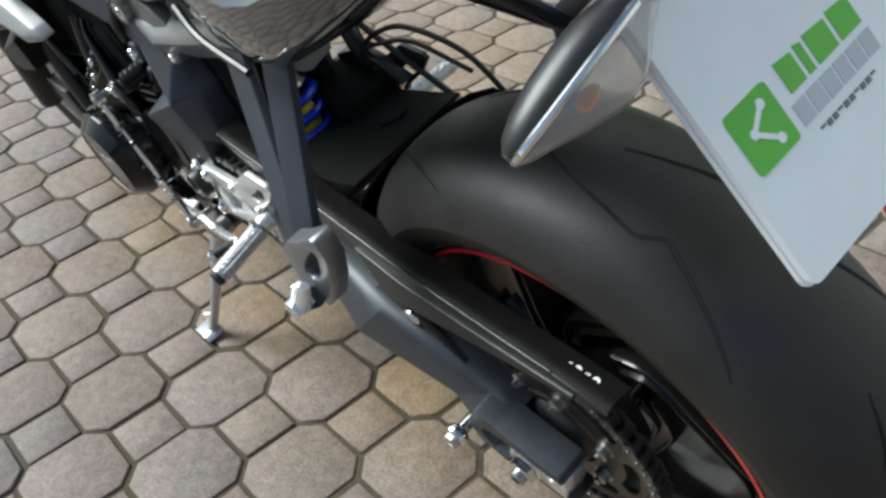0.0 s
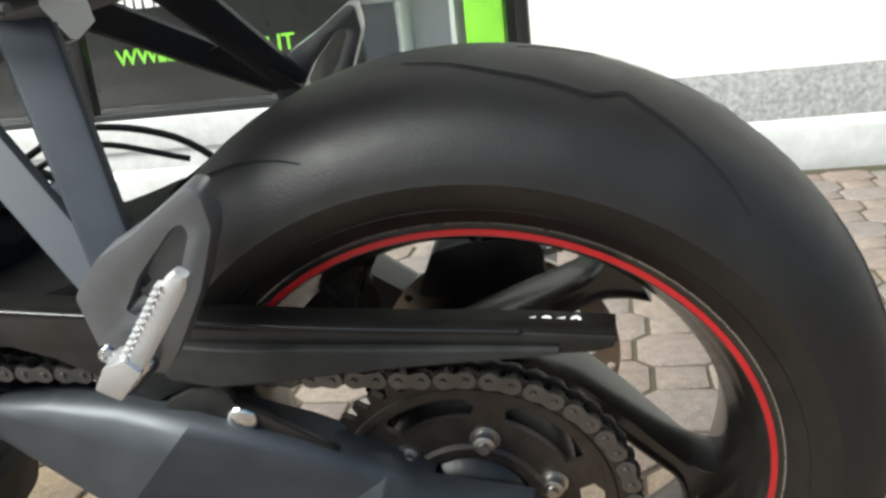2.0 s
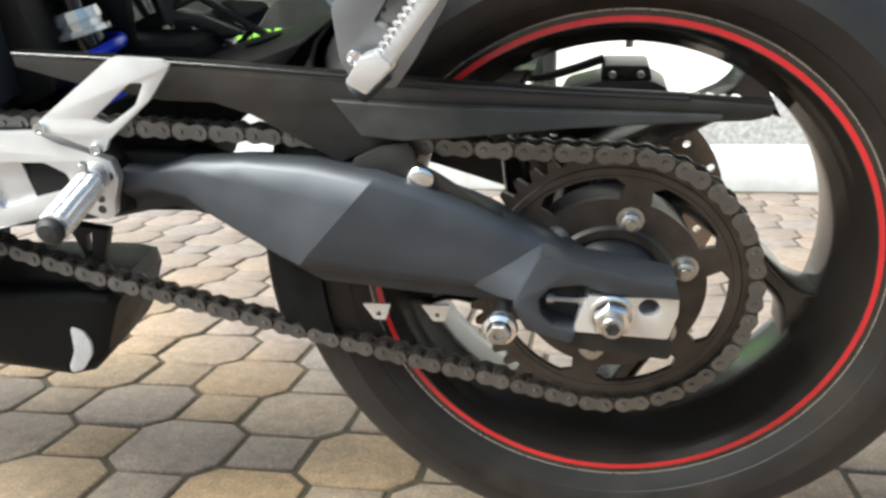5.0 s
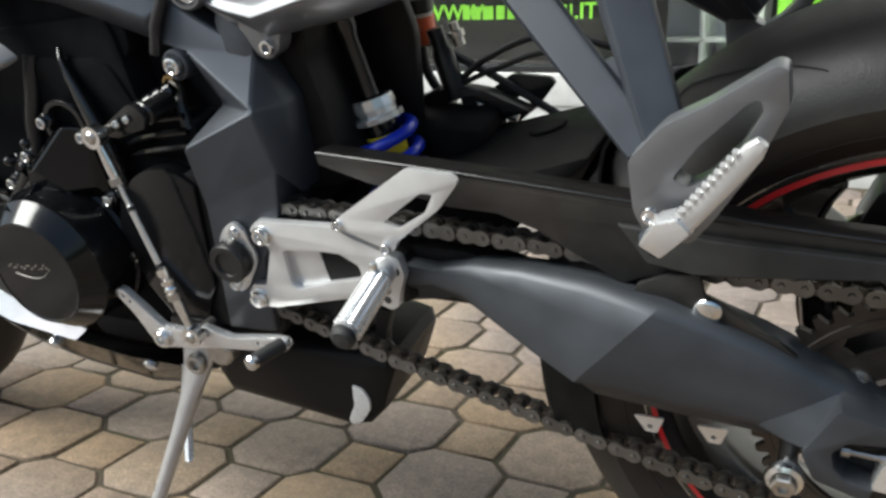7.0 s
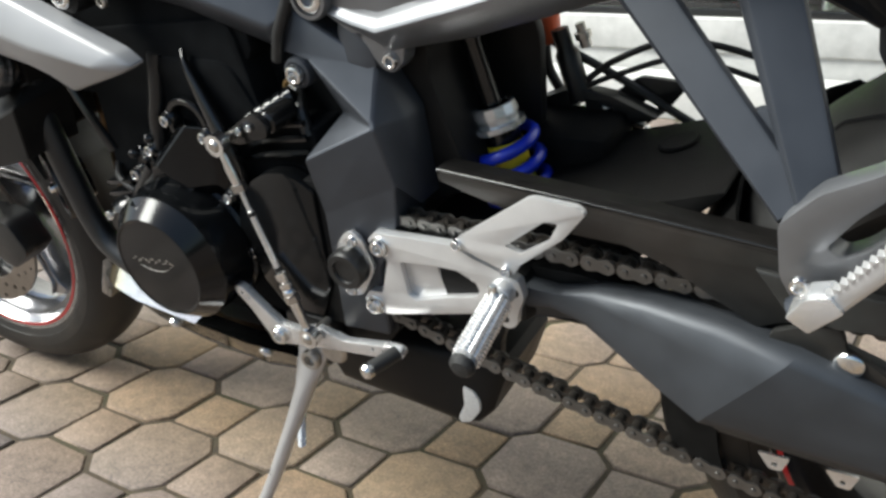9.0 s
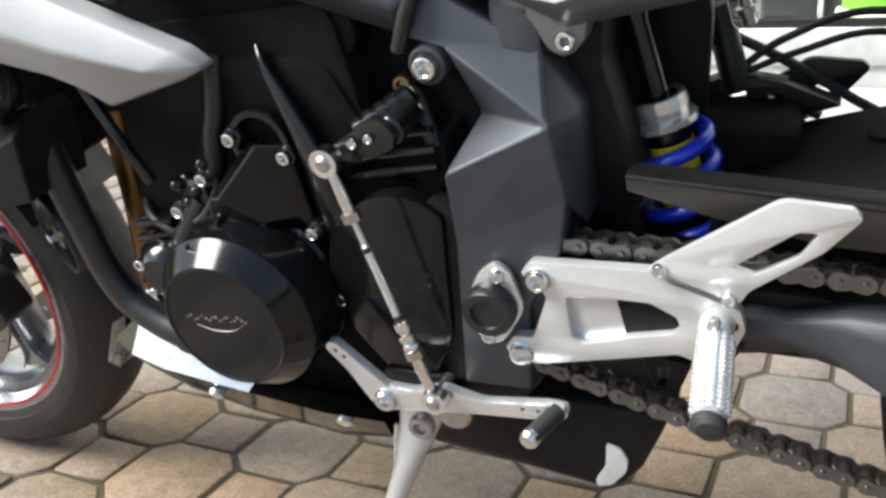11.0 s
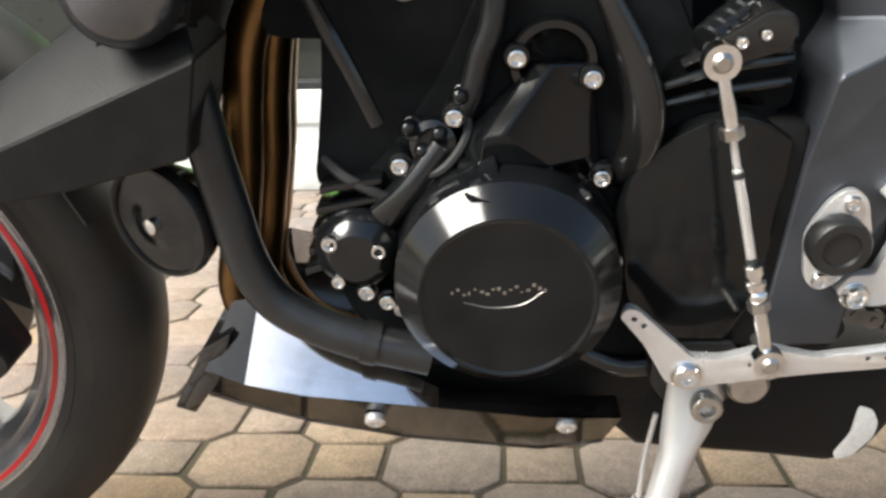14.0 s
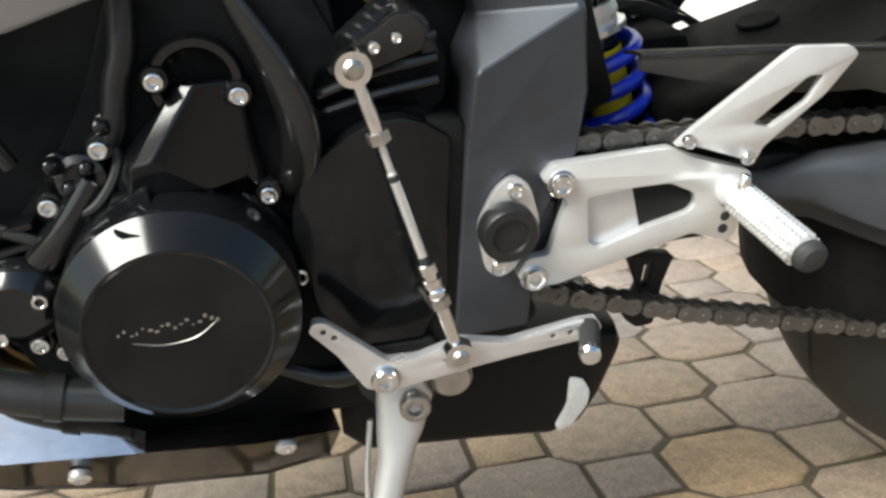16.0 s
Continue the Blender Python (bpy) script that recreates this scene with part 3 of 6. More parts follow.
def wheel(cx, cz, R, hw, rim_r, red_r, name, label, spokes, a0):
    """Tyre, rim with spokes and red tape; returns the wheel's part."""
    c = (cx, 0, cz)
    S = R - rim_r
    prof = [(-0.75 * hw, rim_r - 0.006), (-0.82 * hw, rim_r + 0.002), (-0.9 * hw, rim_r + 0.12 * S), (-0.975 * hw, rim_r + 0.25 * S)]
    side = len(prof)
    crown = [(-1.0, 0.39), (-0.955, 0.53), (-0.86, 0.68), (-0.72, 0.81), (-0.52, 0.915), (-0.27, 0.98), (0, 1.0)]
    tread = [(p.x * hw, rim_r + p.y * S) for p in smooth_path([(u, v, 0) for u, v in crown + [(0.27, 0.98)]], 4)[:-4]]
    tyre = part("tyre", lathe(tread + [(-y, r) for y, r in tread[-2::-1]], c, segs=96), M_TYRE, wheel_root(name, label), "black sport tyre with sparse tread grooves", 89)
    root = tyre.parent
    for s in (1, -1):
        pr = [(s * y, r) for y, r in prof + [tread[0]]]
        sw = part("sidewall", lathe(pr, c, segs=96), M_SIDEWALL, tyre, "dusty brown-black tyre sidewall", 89)
        for f, q in ((0.93, 0.17),):
            part("sidewall_ring", lathe([(s * (-f * hw + 0.001), rim_r + (q - 0.014) * S), (s * (-f * hw - 0.0004), rim_r + q * S), (s * (-f * hw + 0.001), rim_r + (q + 0.014) * S)], c, segs=96), M_SIDEWALL, tyre, "", 89)
    lipo, lipi = rim_r + 0.004, red_r - 0.0035
    yl = 0.76 * hw
    half = [(-yl + 0.012, rim_r - 0.008), (-yl, rim_r), (-yl - 0.001, lipo), (-yl - 0.004, lipo), (-yl - 0.005, lipo - 0.003), (-yl - 0.004, red_r + 0.004),
            (-yl - 0.004, lipi), (-yl + 0.003, lipi - 0.004), (-yl + 0.010, lipi - 0.009), (-yl + 0.015, lipi - 0.0095), (-yl * 0.70, rim_r - 0.024), (-yl * 0.66, rim_r - 0.0245), (-yl * 0.45, rim_r - 0.033), (-yl * 0.2, rim_r - 0.035)]
    full = half + [(-y, r) for y, r in half[::-1]]
    outer = [(yl - 0.012, rim_r - 0.012), (0, rim_r - 0.024), (-yl + 0.012, rim_r - 0.012)]
    rim = part("rim", lathe(full + outer, c, segs=96, close=True), M_RIM, root, "gloss black cast wheel rim")
    for s in (1, -1):
        part("rim_tape", lathe([(s * (-yl - 0.0043), red_r + 0.0024), (s * (-yl - 0.0047), red_r + 0.0022), (s * (-yl - 0.0047), red_r - 0.0022), (s * (-yl - 0.0043), red_r - 0.0024)], c, segs=96),
             M_RED, rim, "thin red tape round the rim edge")
        part("rim_edge", lathe([(s * (-yl - 0.0044), lipo - 0.0022), (s * (-yl - 0.0053), lipo - 0.0026), (s * (-yl - 0.0050), lipo - 0.0036)], c, segs=96), M_RIMLIP, rim, "pale worn rim edge")
    bm = spokes(rim_r)
    me = None
    for k in range(5):
        ob = part("spoke", bm, M_RIM, rim) if k == 0 else new("spoke", me)
        me = ob.data
        ob.parent = root
        ob.matrix_local = Matrix.Translation(c) @ Matrix.Rotation(-radians(a0 + 72 * k), 4, "Y")
    return root


def wheel_root(name, label):
    return group_part(name, bike, label)


def spoke_form(rim_r):
    """A straight spoke that leaves the hub at a tangent and flares into the rim; its outer side is sunk between two ridges."""
    mid = smooth_path([(0.004, 0.047, 0), (0.042, 0.063, 0), (0.090, 0.0425, 0), (0.128, 0.0205, 0), (0.158, 0.003, 0), (rim_r - 0.033, -0.0135, 0)], 3)
    k = len(mid)
    bm = bmesh.new()
    rings = []
    for i, p in enumerate(mid):
        d = (mid[min(i + 1, k - 1)] - mid[max(i - 1, 0)]).normalized()
        n = Vector((-d.y, d.x, 0))
        f = i / (k - 1)
        w = 0.015 - 0.005 * math.sin(min(1.0, f / 0.8) * math.pi / 2) + (0.021 * max(0.0, (f - 0.80) / 0.2) ** 1.8)
        y0, y1 = -0.030 + 0.006 * f, 0.020 - 0.002 * f
        row = [(-w, y1), (-w, y0 + 0.005), (-w + 0.0025, y0), (-w + 0.0045, y0), (-w + 0.0065, y0 + 0.0055), (w - 0.0065, y0 + 0.0055), (w - 0.0045, y0), (w - 0.0025, y0), (w, y0 + 0.005), (w, y1)]
        rings.append([(p.x + n.x * u, y, p.y + n.y * u) for u, y in row])
    return skin(bm, rings)


rear = wheel(0, AXLE, 0.316, 0.090, 0.222, 0.2155, "rear_wheel", "rear wheel with black rim, red tape and wide sport tyre", spoke_form, -17)

# front wheel
WB = 1.435
front = wheel(0, 0, 0.298, 0.060, 0.222, 0.2155, "front_wheel", "front wheel with red-taped rim and brake discs", spoke_form, 20)
for ob in front.children_recursive:
    if ob.name.startswith(("rim", "spoke")) and not ob.name.startswith(("rim_tape", "rim_edge")):
        ob.data.materials[0] = M_FRONTRIM
front.matrix_local = pose(-WB, 0, 0.298, 0, 0, 3)


def faceted(front, faces, back, name=None):
    """A shell: corner points (x, y, z) joined by faces, its rim drawn back to the depth back."""
    bm = bmesh.new()
    vs = [bm.verts.new(p) for p in front]
    for f in faces:
        bm.faces.new([vs[i] for i in f])
    bmesh.ops.recalc_face_normals(bm, faces=bm.faces[:])
    rim = [e for e in bm.edges if len(e.link_faces) == 1]
    new_e = bmesh.ops.extrude_edge_only(bm, edges=rim)["geom"]
    for v in new_e:
        if isinstance(v, bmesh.types.BMVert):
            v.co.y = back
    bmesh.ops.recalc_face_normals(bm, faces=bm.faces[:])
    return bm


def mirror_y(bm):
    for v in bm.verts:
        v.co.y = -v.co.y
    bmesh.ops.reverse_faces(bm, faces=bm.faces[:])
    return bm


def place(ob, m):
    ob.matrix_local = m
    return ob


def share(name, me, parent, m):
    ob = new(name, me)
    ob.parent = parent
    ob.matrix_local = m
    return ob


# ---- rear wheel: grooves, hub, sprocket, disc ----
SP = (-0.006, 0.3125)      # the axle line at the sprocket
TY_H, TY_R, TY_S = 0.090, 0.222, 0.316 - 0.222
CROWN = [(-1.0, 0.39), (-0.955, 0.53), (-0.86, 0.68), (-0.72, 0.81), (-0.52, 0.915), (-0.27, 0.98), (0, 1.0), (0.27, 0.98), (0.52, 0.915), (0.72, 0.81), (0.86, 0.68), (0.955, 0.53), (1.0, 0.39)]


_c = smooth_path([(u, v, 0) for u, v in CROWN], 4)
CU, CV = [p.x for p in _c], [p.y for p in _c]


def tread_point(u, ang, lift):
    r = TY_R + TY_S * float(np.interp(u, CU, CV)) + lift
    return Vector((r * math.cos(ang), u * TY_H, AXLE + r * math.sin(ang)))


def groove(path, w, parent):
    """Raised dark strip for a groove's shade, along (share of half width, degrees)."""
    pts = smooth_path([(u, a, 0) for u, a in path], 7)
    k = len(pts)
    bm = bmesh.new()
    rows = []
    for i, p in enumerate(pts):
        q = pts[min(i + 1, k - 1)] - pts[max(i - 1, 0)]
        d = Vector((q.x * TY_H, radians(q.y) * 0.31)).normalized()
        ww = w * min(1.0, 0.25 + 3.0 * min(i, k - 1 - i) / k)
        row = []
        for s, lift in ((-1, 0.0008), (-0.45, 0.0004), (0.45, 0.0004), (1, 0.0008)):
            row.append(tread_point(p.x - s * d.y * ww / TY_H, radians(p.y) + s * d.x * ww / 0.31, lift))
        rows.append(row)
    skin(bm, rows, False, False)
    return part("tread_groove", bm, M_GROOVE, parent, "dark narrow strip standing for a tread groove's shade", 0)


tyre = [o for o in rear.children if o.name.startswith("tyre")][0]
for k in range(6):
    a = 60 * k
    for s in (-1, 1):
        b = a + (0 if s < 0 else 46)
        groove([(s * 0.13, b + 95), (s * 0.24, b + 89), (s * 0.36, b + 83.4), (s * 0.44, b + 77), (s * 0.495, b + 72), (s * 0.46, b + 70), (s * 0.385, b + 67.6), (s * 0.44, b + 65.5), (s * 0.58, b + 59.7), (s * 0.71, b + 54), (s * 0.84, b + 48.4)], 0.0015, tyre)

part("hub", lathe([(-0.075, 0.0), (-0.075, 0.046), (-0.06, 0.05), (-0.035, 0.042), (0.0, 0.04), (0.04, 0.045), (0.06, 0.06), (0.07, 0.06), (0.07, 0)], (0, 0, AXLE), segs=40), M_RIM, rear)
part("sprocket_carrier", lathe([(-0.045, 0.045), (-0.05, 0.075), (-0.082, 0.077), (-0.090, 0.074), (-0.091, 0.060), (-0.096, 0.052), (-0.097, 0.044), (-0.104, 0.040), (-0.112, 0.028), (-0.112, 0)], (SP[0], 0, SP[1]), segs=40), M_BLACKP, rear)
CH_Y = -0.094


def ring_pts(r, n, a0=0.0):
    return [(r * math.cos(a0 + 2 * math.pi * k / n), r * math.sin(a0 + 2 * math.pi * k / n)) for k in range(n)]


def sprocket_mesh():
    n = 47
    out = []
    for k in range(n):
        for f, r in ((-0.34, 0.1135), (-0.14, 0.1225), (0.14, 0.1225), (0.34, 0.1135)):
            a = 2 * math.pi * (k + f) / n
            out.append((r * math.cos(a), r * math.sin(a)))
    holes = [ring_pts(0.046, 40)]
    for k in range(6):
        c = radians(47 + 60 * k)
        h = radians(23)
        arc = [(0.0975 - 0.006 * abs(i - 4.5) / 4.5 * (abs(i - 4.5) > 4), c - h + 2 * h * i / 9) for i in range(10)] + [(0.0795, c + h * 0.9 - 1.8 * h * i / 9) for i in range(10)]
        holes.append([(r * math.cos(a), r * math.sin(a)) for r, a in arc])
    return slab([(x + SP[0], z + SP[1]) for x, z in out], CH_Y - 0.003, CH_Y + 0.003, [[(x + SP[0], z + SP[1]) for x, z in h] for h in holes], bevel=0.0)


sprocket = part("sprocket", sprocket_mesh(), M_SPROCKET, rear, "oily brown steel rear sprocket", 20)
part("sprocket_boss", lathe([(CH_Y - 0.0055, 0.046), (CH_Y - 0.0055, 0.053), (CH_Y - 0.003, 0.056), (CH_Y + 0.004, 0.056)], (SP[0], 0, SP[1]), segs=40), M_SPROCKET, sprocket)
part("sprocket_step", lathe([(CH_Y - 0.0029, 0.100), (CH_Y - 0.0044, 0.1012), (CH_Y - 0.0044, 0.1065), (CH_Y - 0.0029, 0.1077)], (SP[0], 0, SP[1]), segs=64), M_SPROCKET, sprocket)
for k in range(6):
    a = radians(77 + 60 * k)
    b = part("sprocket_nut", lathe([(0, 0.0115), (-0.0015, 0.0115), (-0.0016, 0.0085), (-0.009, 0.0082), (-0.0105, 0.006), (-0.0106, 0.0045), (-0.014, 0.0042), (-0.014, 0)], segs=12), M_STEEL, sprocket)
    b.location = (SP[0] + 0.063 * math.cos(a), CH_Y - 0.003, SP[1] + 0.063 * math.sin(a))


def disc_mesh(r0, r1, y, n, c):
    holes = [ring_pts(r0, 48)]
    for k in range(n):
        a = 2 * math.pi * k / n
        rr = r0 + (r1 - r0) * (0.32, 0.55, 0.8)[k % 3]
        holes.append([(rr * math.cos(a) + 0.0042 * math.cos(b), rr * math.sin(a) + 0.0042 * math.sin(b)) for b in (math.pi * j / 4 for j in range(8))])
    return slab([(x + c[0], z + c[1]) for x, z in ring_pts(r1, 72)], y - 0.0025, y + 0.0025, [[(x + c[0], z + c[1]) for x, z in h] for h in holes])


part("brake_disc", disc_mesh(0.072, 0.11, 0.088, 36, (0, AXLE)), M_DISC, rear, "drilled steel rear brake disc", 20)
part("disc_carrier", slab([(x, z + AXLE) for x, z in ring_pts(0.074, 40)], 0.084, 0.092, [[(x, z + AXLE) for x, z in ring_pts(0.045, 24)]]), M_BLACKP, rear)
cal = group_part("rear_brake_caliper", bike, "black rear brake caliper with hose on the swingarm")
part("body", slab([(-0.067, 0.390), (-0.048, 0.4345), (-0.015, 0.443), (0.034, 0.443), (0.050, 0.434), (0.0486, 0.4125), (0.060, 0.394), (0.023, 0.380)], 0.075, 0.128, r=0.006, bevel=0.005), M_BLACKP, cal)
part("cap", slab([(-0.015, 0.440), (0.034, 0.440), (0.031, 0.456), (-0.013, 0.457)], 0.080, 0.122, r=0.004, bevel=0.003), M_BLACKP, cal)
for x in (-0.004, 0.022):
    bolt(x, 0.075, 0.449, 0.004, cal, M_STEEL)
part("pad_pin", lathe([(0, 0), (0, 0.0035), (0.03, 0.0035), (0.03, 0)], (0.036, 0.085, 0.421), (1, 0, 0.2), 10), M_STEEL, cal)
part("bleed_nipple", lathe([(0, 0.004), (0.012, 0.004), (0.014, 0.002), (0.014, 0)], (0.012, 0.1, 0.47), (0, 0, 1), 10), M_STEEL, cal)
part("brake_hose", pipe([(-0.012, 0.1, 0.459), (-0.041, 0.1, 0.449), (-0.076, 0.1, 0.4405), (-0.118, 0.1, 0.444), (-0.17, 0.115, 0.444), (-0.3, 0.13, 0.45), (-0.42, 0.12, 0.52), (-0.5, 0.12, 0.56)], 0.0045, 8), M_RUBBER, cal)

# ---- swingarm ----
swing = group_part("swingarm", bike, "graphite cast aluminium swingarm with worn satin finish")


def arm_mesh():
    """A cast arm of three broad outer facets: the first turns forward, the second back, the third forward again."""
    rows = [  # top edge x, y, z; lower edge x, y, z
        (-0.60, -0.100, 0.424, -0.60, -0.100, 0.372), (-0.46, -0.104, 0.420, -0.46, -0.104, 0.388), (-0.395, -0.107, 0.417, -0.400, -0.109, 0.402), (-0.356, -0.1125, 0.4293, -0.366, -0.1155, 0.3965),
        (-0.310, -0.1205, 0.4325, -0.330, -0.1270, 0.3805), (-0.250, -0.1300, 0.4315, -0.294, -0.1390, 0.3655), (-0.192, -0.1395, 0.4255, -0.259, -0.1505, 0.353),
        (-0.120, -0.1330, 0.3985, -0.190, -0.1440, 0.3415), (-0.058, -0.1275, 0.3680, -0.118, -0.1385, 0.3320),
        (-0.038, -0.1340, 0.3585, -0.096, -0.1440, 0.3255), (-0.030, -0.1385, 0.3545, -0.080, -0.1490, 0.3240)]
    bm = bmesh.new()
    rings = []
    for tx, ty, tz, bx, by, bz in rows:
        h = tz - bz
        def at(f, dy=0.0):
            return (tx + (bx - tx) * f, ty + (by - ty) * f + dy, tz + (bz - tz) * f)
        rings.append([(tx, -0.088, tz - 0.004), (tx, ty + 0.014, tz + 0.0005), (tx, ty + 0.005, tz - 0.001), at(0.10, -0.0005), at(0.35, -0.0015), at(0.65, -0.0015), at(0.90, -0.0005), (bx, by + 0.002, bz - 0.002), (bx + 0.006, by + 0.010, bz - 0.008), (bx + 0.012, by + 0.020, bz - 0.024), (bx + 0.012, -0.088, bz - 0.022)])
    skin(bm, rings)
    return bm


left_arm = part("arm", arm_mesh(), M_SWING, swing, "", 48)
for e in left_arm.data.edges:
    i, j = sorted(e.vertices)
    if i // 11 == j // 11 and i // 11 in (6, 8) and 2 <= i % 11 and j % 11 <= 8:
        e.use_edge_sharp = True
fork = slab([(-0.062, 0.366), (-0.037, 0.3585), (0.0435, 0.3415), (0.0455, 0.330), (-0.011, 0.334), (-0.030, 0.3415), (-0.055, 0.338), (-0.0645, 0.327), (-0.0625, 0.314), (-0.054, 0.3035), (-0.034, 0.298), (-0.038, 0.287), (-0.075, 0.299), (-0.085, 0.322)], -0.152, -0.114, r=0.003, bevel=0.004)
part("axle_fork", fork, M_SWING, left_arm)
part("fork_lower", slab([(-0.075, 0.300), (-0.038, 0.296), (0.040, 0.2925), (0.0435, 0.282), (0.041, 0.2715), (-0.036, 0.2795)], -0.146, -0.114, r=0.004, bevel=0.002), M_BLACKP, left_arm)
adj = part("axle_adjuster", slab([(-0.036, 0.297), (-0.0315, 0.315), (-0.0246, 0.330), (0.0455, 0.3295), (0.0455, 0.3156), (0.0385, 0.2925)], -0.149, -0.12, [[(0.0227 + 0.0085 * math.cos(a), 0.321 + 0.008 * math.sin(a)) for a in (math.pi * j / 6 for j in range(12))]], r=0.002, bevel=0.0012), M_ALU, swing, "milled aluminium axle adjuster block")
part("adjuster_screw", lathe([(0, 0.0), (0, 0.0050), (0.006, 0.0050), (0.006, 0.0028), (0.026, 0.0028), (0.026, 0.0045), (0.032, 0.0045), (0.032, 0)], (-0.058, -0.140, 0.3225), (1, 0, -0.05), 10), M_STEEL, adj)
# black slab set into the slot for the shade inside it
part("slot_shade", slab([(-0.066, 0.340), (-0.024, 0.340), (-0.024, 0.298), (-0.062, 0.298)], -0.128, -0.118), M_RUBBER, adj)
axle = part("axle_nut", lathe([(0, 0.0185), (-0.002, 0.0185), (-0.003, 0.0175), (-0.0035, 0.0155)], (-0.006, -0.149, 0.313), segs=28), M_CHROME, swing, "bright steel axle nut")
part("hex", hex_mesh(0.0150, 0.009), M_CHROME, axle, "", 20).matrix_local = Matrix.Translation((-0.006, -0.1525, 0.313)) @ Matrix.Rotation(0.3, 4, "Y")
part("axle_end", lathe([(0, 0.0092), (-0.007, 0.0092), (-0.008, 0.0082), (-0.008, 0.0052), (-0.002, 0.005), (-0.002, 0)], (-0.006, -0.161, 0.312), segs=20), M_STEEL, axle)
# flat black hexagon; the socket's inner shade is only its colour
part("socket_shade", hex_mesh(0.0058, 0.0012), M_RUBBER, axle, "black hexagon standing for the socket's shade", 20).location = (-0.006, -0.1688, 0.312)
bob = part("paddock_bobbin", lathe([(0.03, 0.0075), (0.0, 0.0075), (-0.004, 0.0135), (-0.008, 0.0145), (-0.012, 0.0135), (-0.014, 0.010)], (-0.094, -0.158, 0.3085), segs=24), M_CHROME, swing, "steel paddock stand bobbin")
part("bobbin_bolt", hex_mesh(0.0095, 0.008), M_STEEL, bob, "", 20).location = (-0.094, -0.171, 0.3085)
far = mirror_y(arm_mesh())
for v in far.verts:
    v.co.z += 0.045 * math.sin(math.pi * min(1.0, max(0.0, (v.co.x + 0.60) / 0.57)))
part("arm", far, M_BLACKP, swing, "black arched brake-side arm", 24)
bm = bmesh.new()
rings = []
for k in range(13):
    f = k / 12
    row = []
    for y, dr, da in ((-0.102, -0.055, 6.0), (-0.101, -0.030, 4.0), (-0.094, -0.010, 2.0), (-0.075, 0.003, 0.5), (-0.04, 0.012, 0.0), (0.0, 0.014, -2.0), (0.04, 0.012, -5.0), (0.075, 0.003, -9.0), (0.094, -0.010, -12.0), (0.101, -0.040, -14.0)):
        q = radians(143 + da * (1 - f) + 50 * f)
        r = 0.3125 + dr
        row.append((r * math.cos(q), y, AXLE + r * math.sin(q)))
    rings.append(row)
skin(bm, rings, False, False)
bmesh.ops.solidify(bm, geom=bm.faces[:], thickness=0.003)
hug = part("hugger", bm, M_HUG, swing, "black plastic hugger arched before the rear tyre", 50)
deck = [(-0.258, 0.517), (-0.300, 0.503), (-0.334, 0.4935), (-0.411, 0.4735), (-0.455, 0.460), (-0.455, 0.435), (-0.40, 0.42), (-0.335, 0.44)]
part("deck", slab(deck, -0.070, 0.095, r=0.010, bevel=0.008), M_HUG, hug)
part("deck_plug", lathe([(0.0, 0.0), (0.0, 0.017), (0.002, 0.019), (0.0035, 0.017), (0.0035, 0)], (-0.335, 0.045, 0.4930), (-0.25, 0, 1), 22), M_HUG, hug)
# added block: the dark depth behind the spring, hiding the ground
part("dark_fill_block", block(-0.505, -0.40, 0.03, 0.112, 0.36, 0.495, 0.012), M_HUG, swing, "dark block added to fill the gap before the hugger")
part("inner_beam", slab([(-0.62, 0.430), (-0.37, 0.426), (-0.31, 0.405), (-0.30, 0.385), (-0.36, 0.372), (-0.44, 0.372), (-0.62, 0.352)], -0.088, -0.055, r=0.012, bevel=0.006), M_CASE, swing)
part("cross_brace", block(-0.57, -0.42, -0.112, 0.112, 0.37, 0.43, 0.018), M_CASE, swing)
for x in (-0.208, -0.155):
    part("guard_tab", slab([(x - 0.014, 0.292), (x + 0.012, 0.292), (x + 0.006, 0.276), (x - 0.004, 0.276)], -0.104, -0.1015, [[(x + 0.0025 * math.cos(a), 0.282 + 0.0025 * math.sin(a)) for a in (math.pi * j / 4 for j in range(8))]], r=0.002), M_ALU, swing)

guide = [(-0.500, 0.356), (-0.461, 0.350), (-0.470, 0.325), (-0.4755, 0.289), (-0.490, 0.288), (-0.501, 0.298), (-0.489, 0.325)]
part("chain_guide", slab(guide, -0.086, -0.074, [[(-0.4855, 0.345), (-0.4775, 0.3478), (-0.4815, 0.3245), (-0.4885, 0.3245)]], r=0.003, bevel=0.0015, hr=0.0), M_CASE, swing, "black slotted chain guide bracket")

# ---- chain guard ----
guard = group_part("chain_guard", bike, "satin black plastic chain guard with warning decal")
gtop = [(-0.503, -0.0970, 0.5163), (-0.360, -0.1050, 0.5090), (-0.220, -0.1120, 0.4990), (-0.100, -0.1165, 0.4890), (0.045, -0.1190, 0.4810), (0.106, -0.1205, 0.4760)]


def guard_y(x):
    return float(np.interp(x, [p[0] for p in gtop], [p[1] for p in gtop]))


gp = [(-0.503, 0.5163), (-0.36, 0.509), (-0.22, 0.499), (-0.10, 0.489), (0.045, 0.481), (0.106, 0.476), (0.104, 0.468), (0.090, 0.4645), (0.025, 0.4625), (-0.035, 0.4595), (-0.098, 0.456), (-0.136, 0.450), (-0.168, 0.4475), (-0.2124, 0.434), (-0.226, 0.4275), (-0.258, 0.445), (-0.297, 0.4665), (-0.33, 0.477), (-0.374, 0.478), (-0.45, 0.492), (-0.503, 0.506)]
bm = slab(gp, -0.003, 0.003, bevel=0.0012)
for v in bm.verts:
    v.co.y += guard_y(v.co.x) + 0.002
part("side_plate", bm, M_GUARD, guard)
bm = bmesh.new()
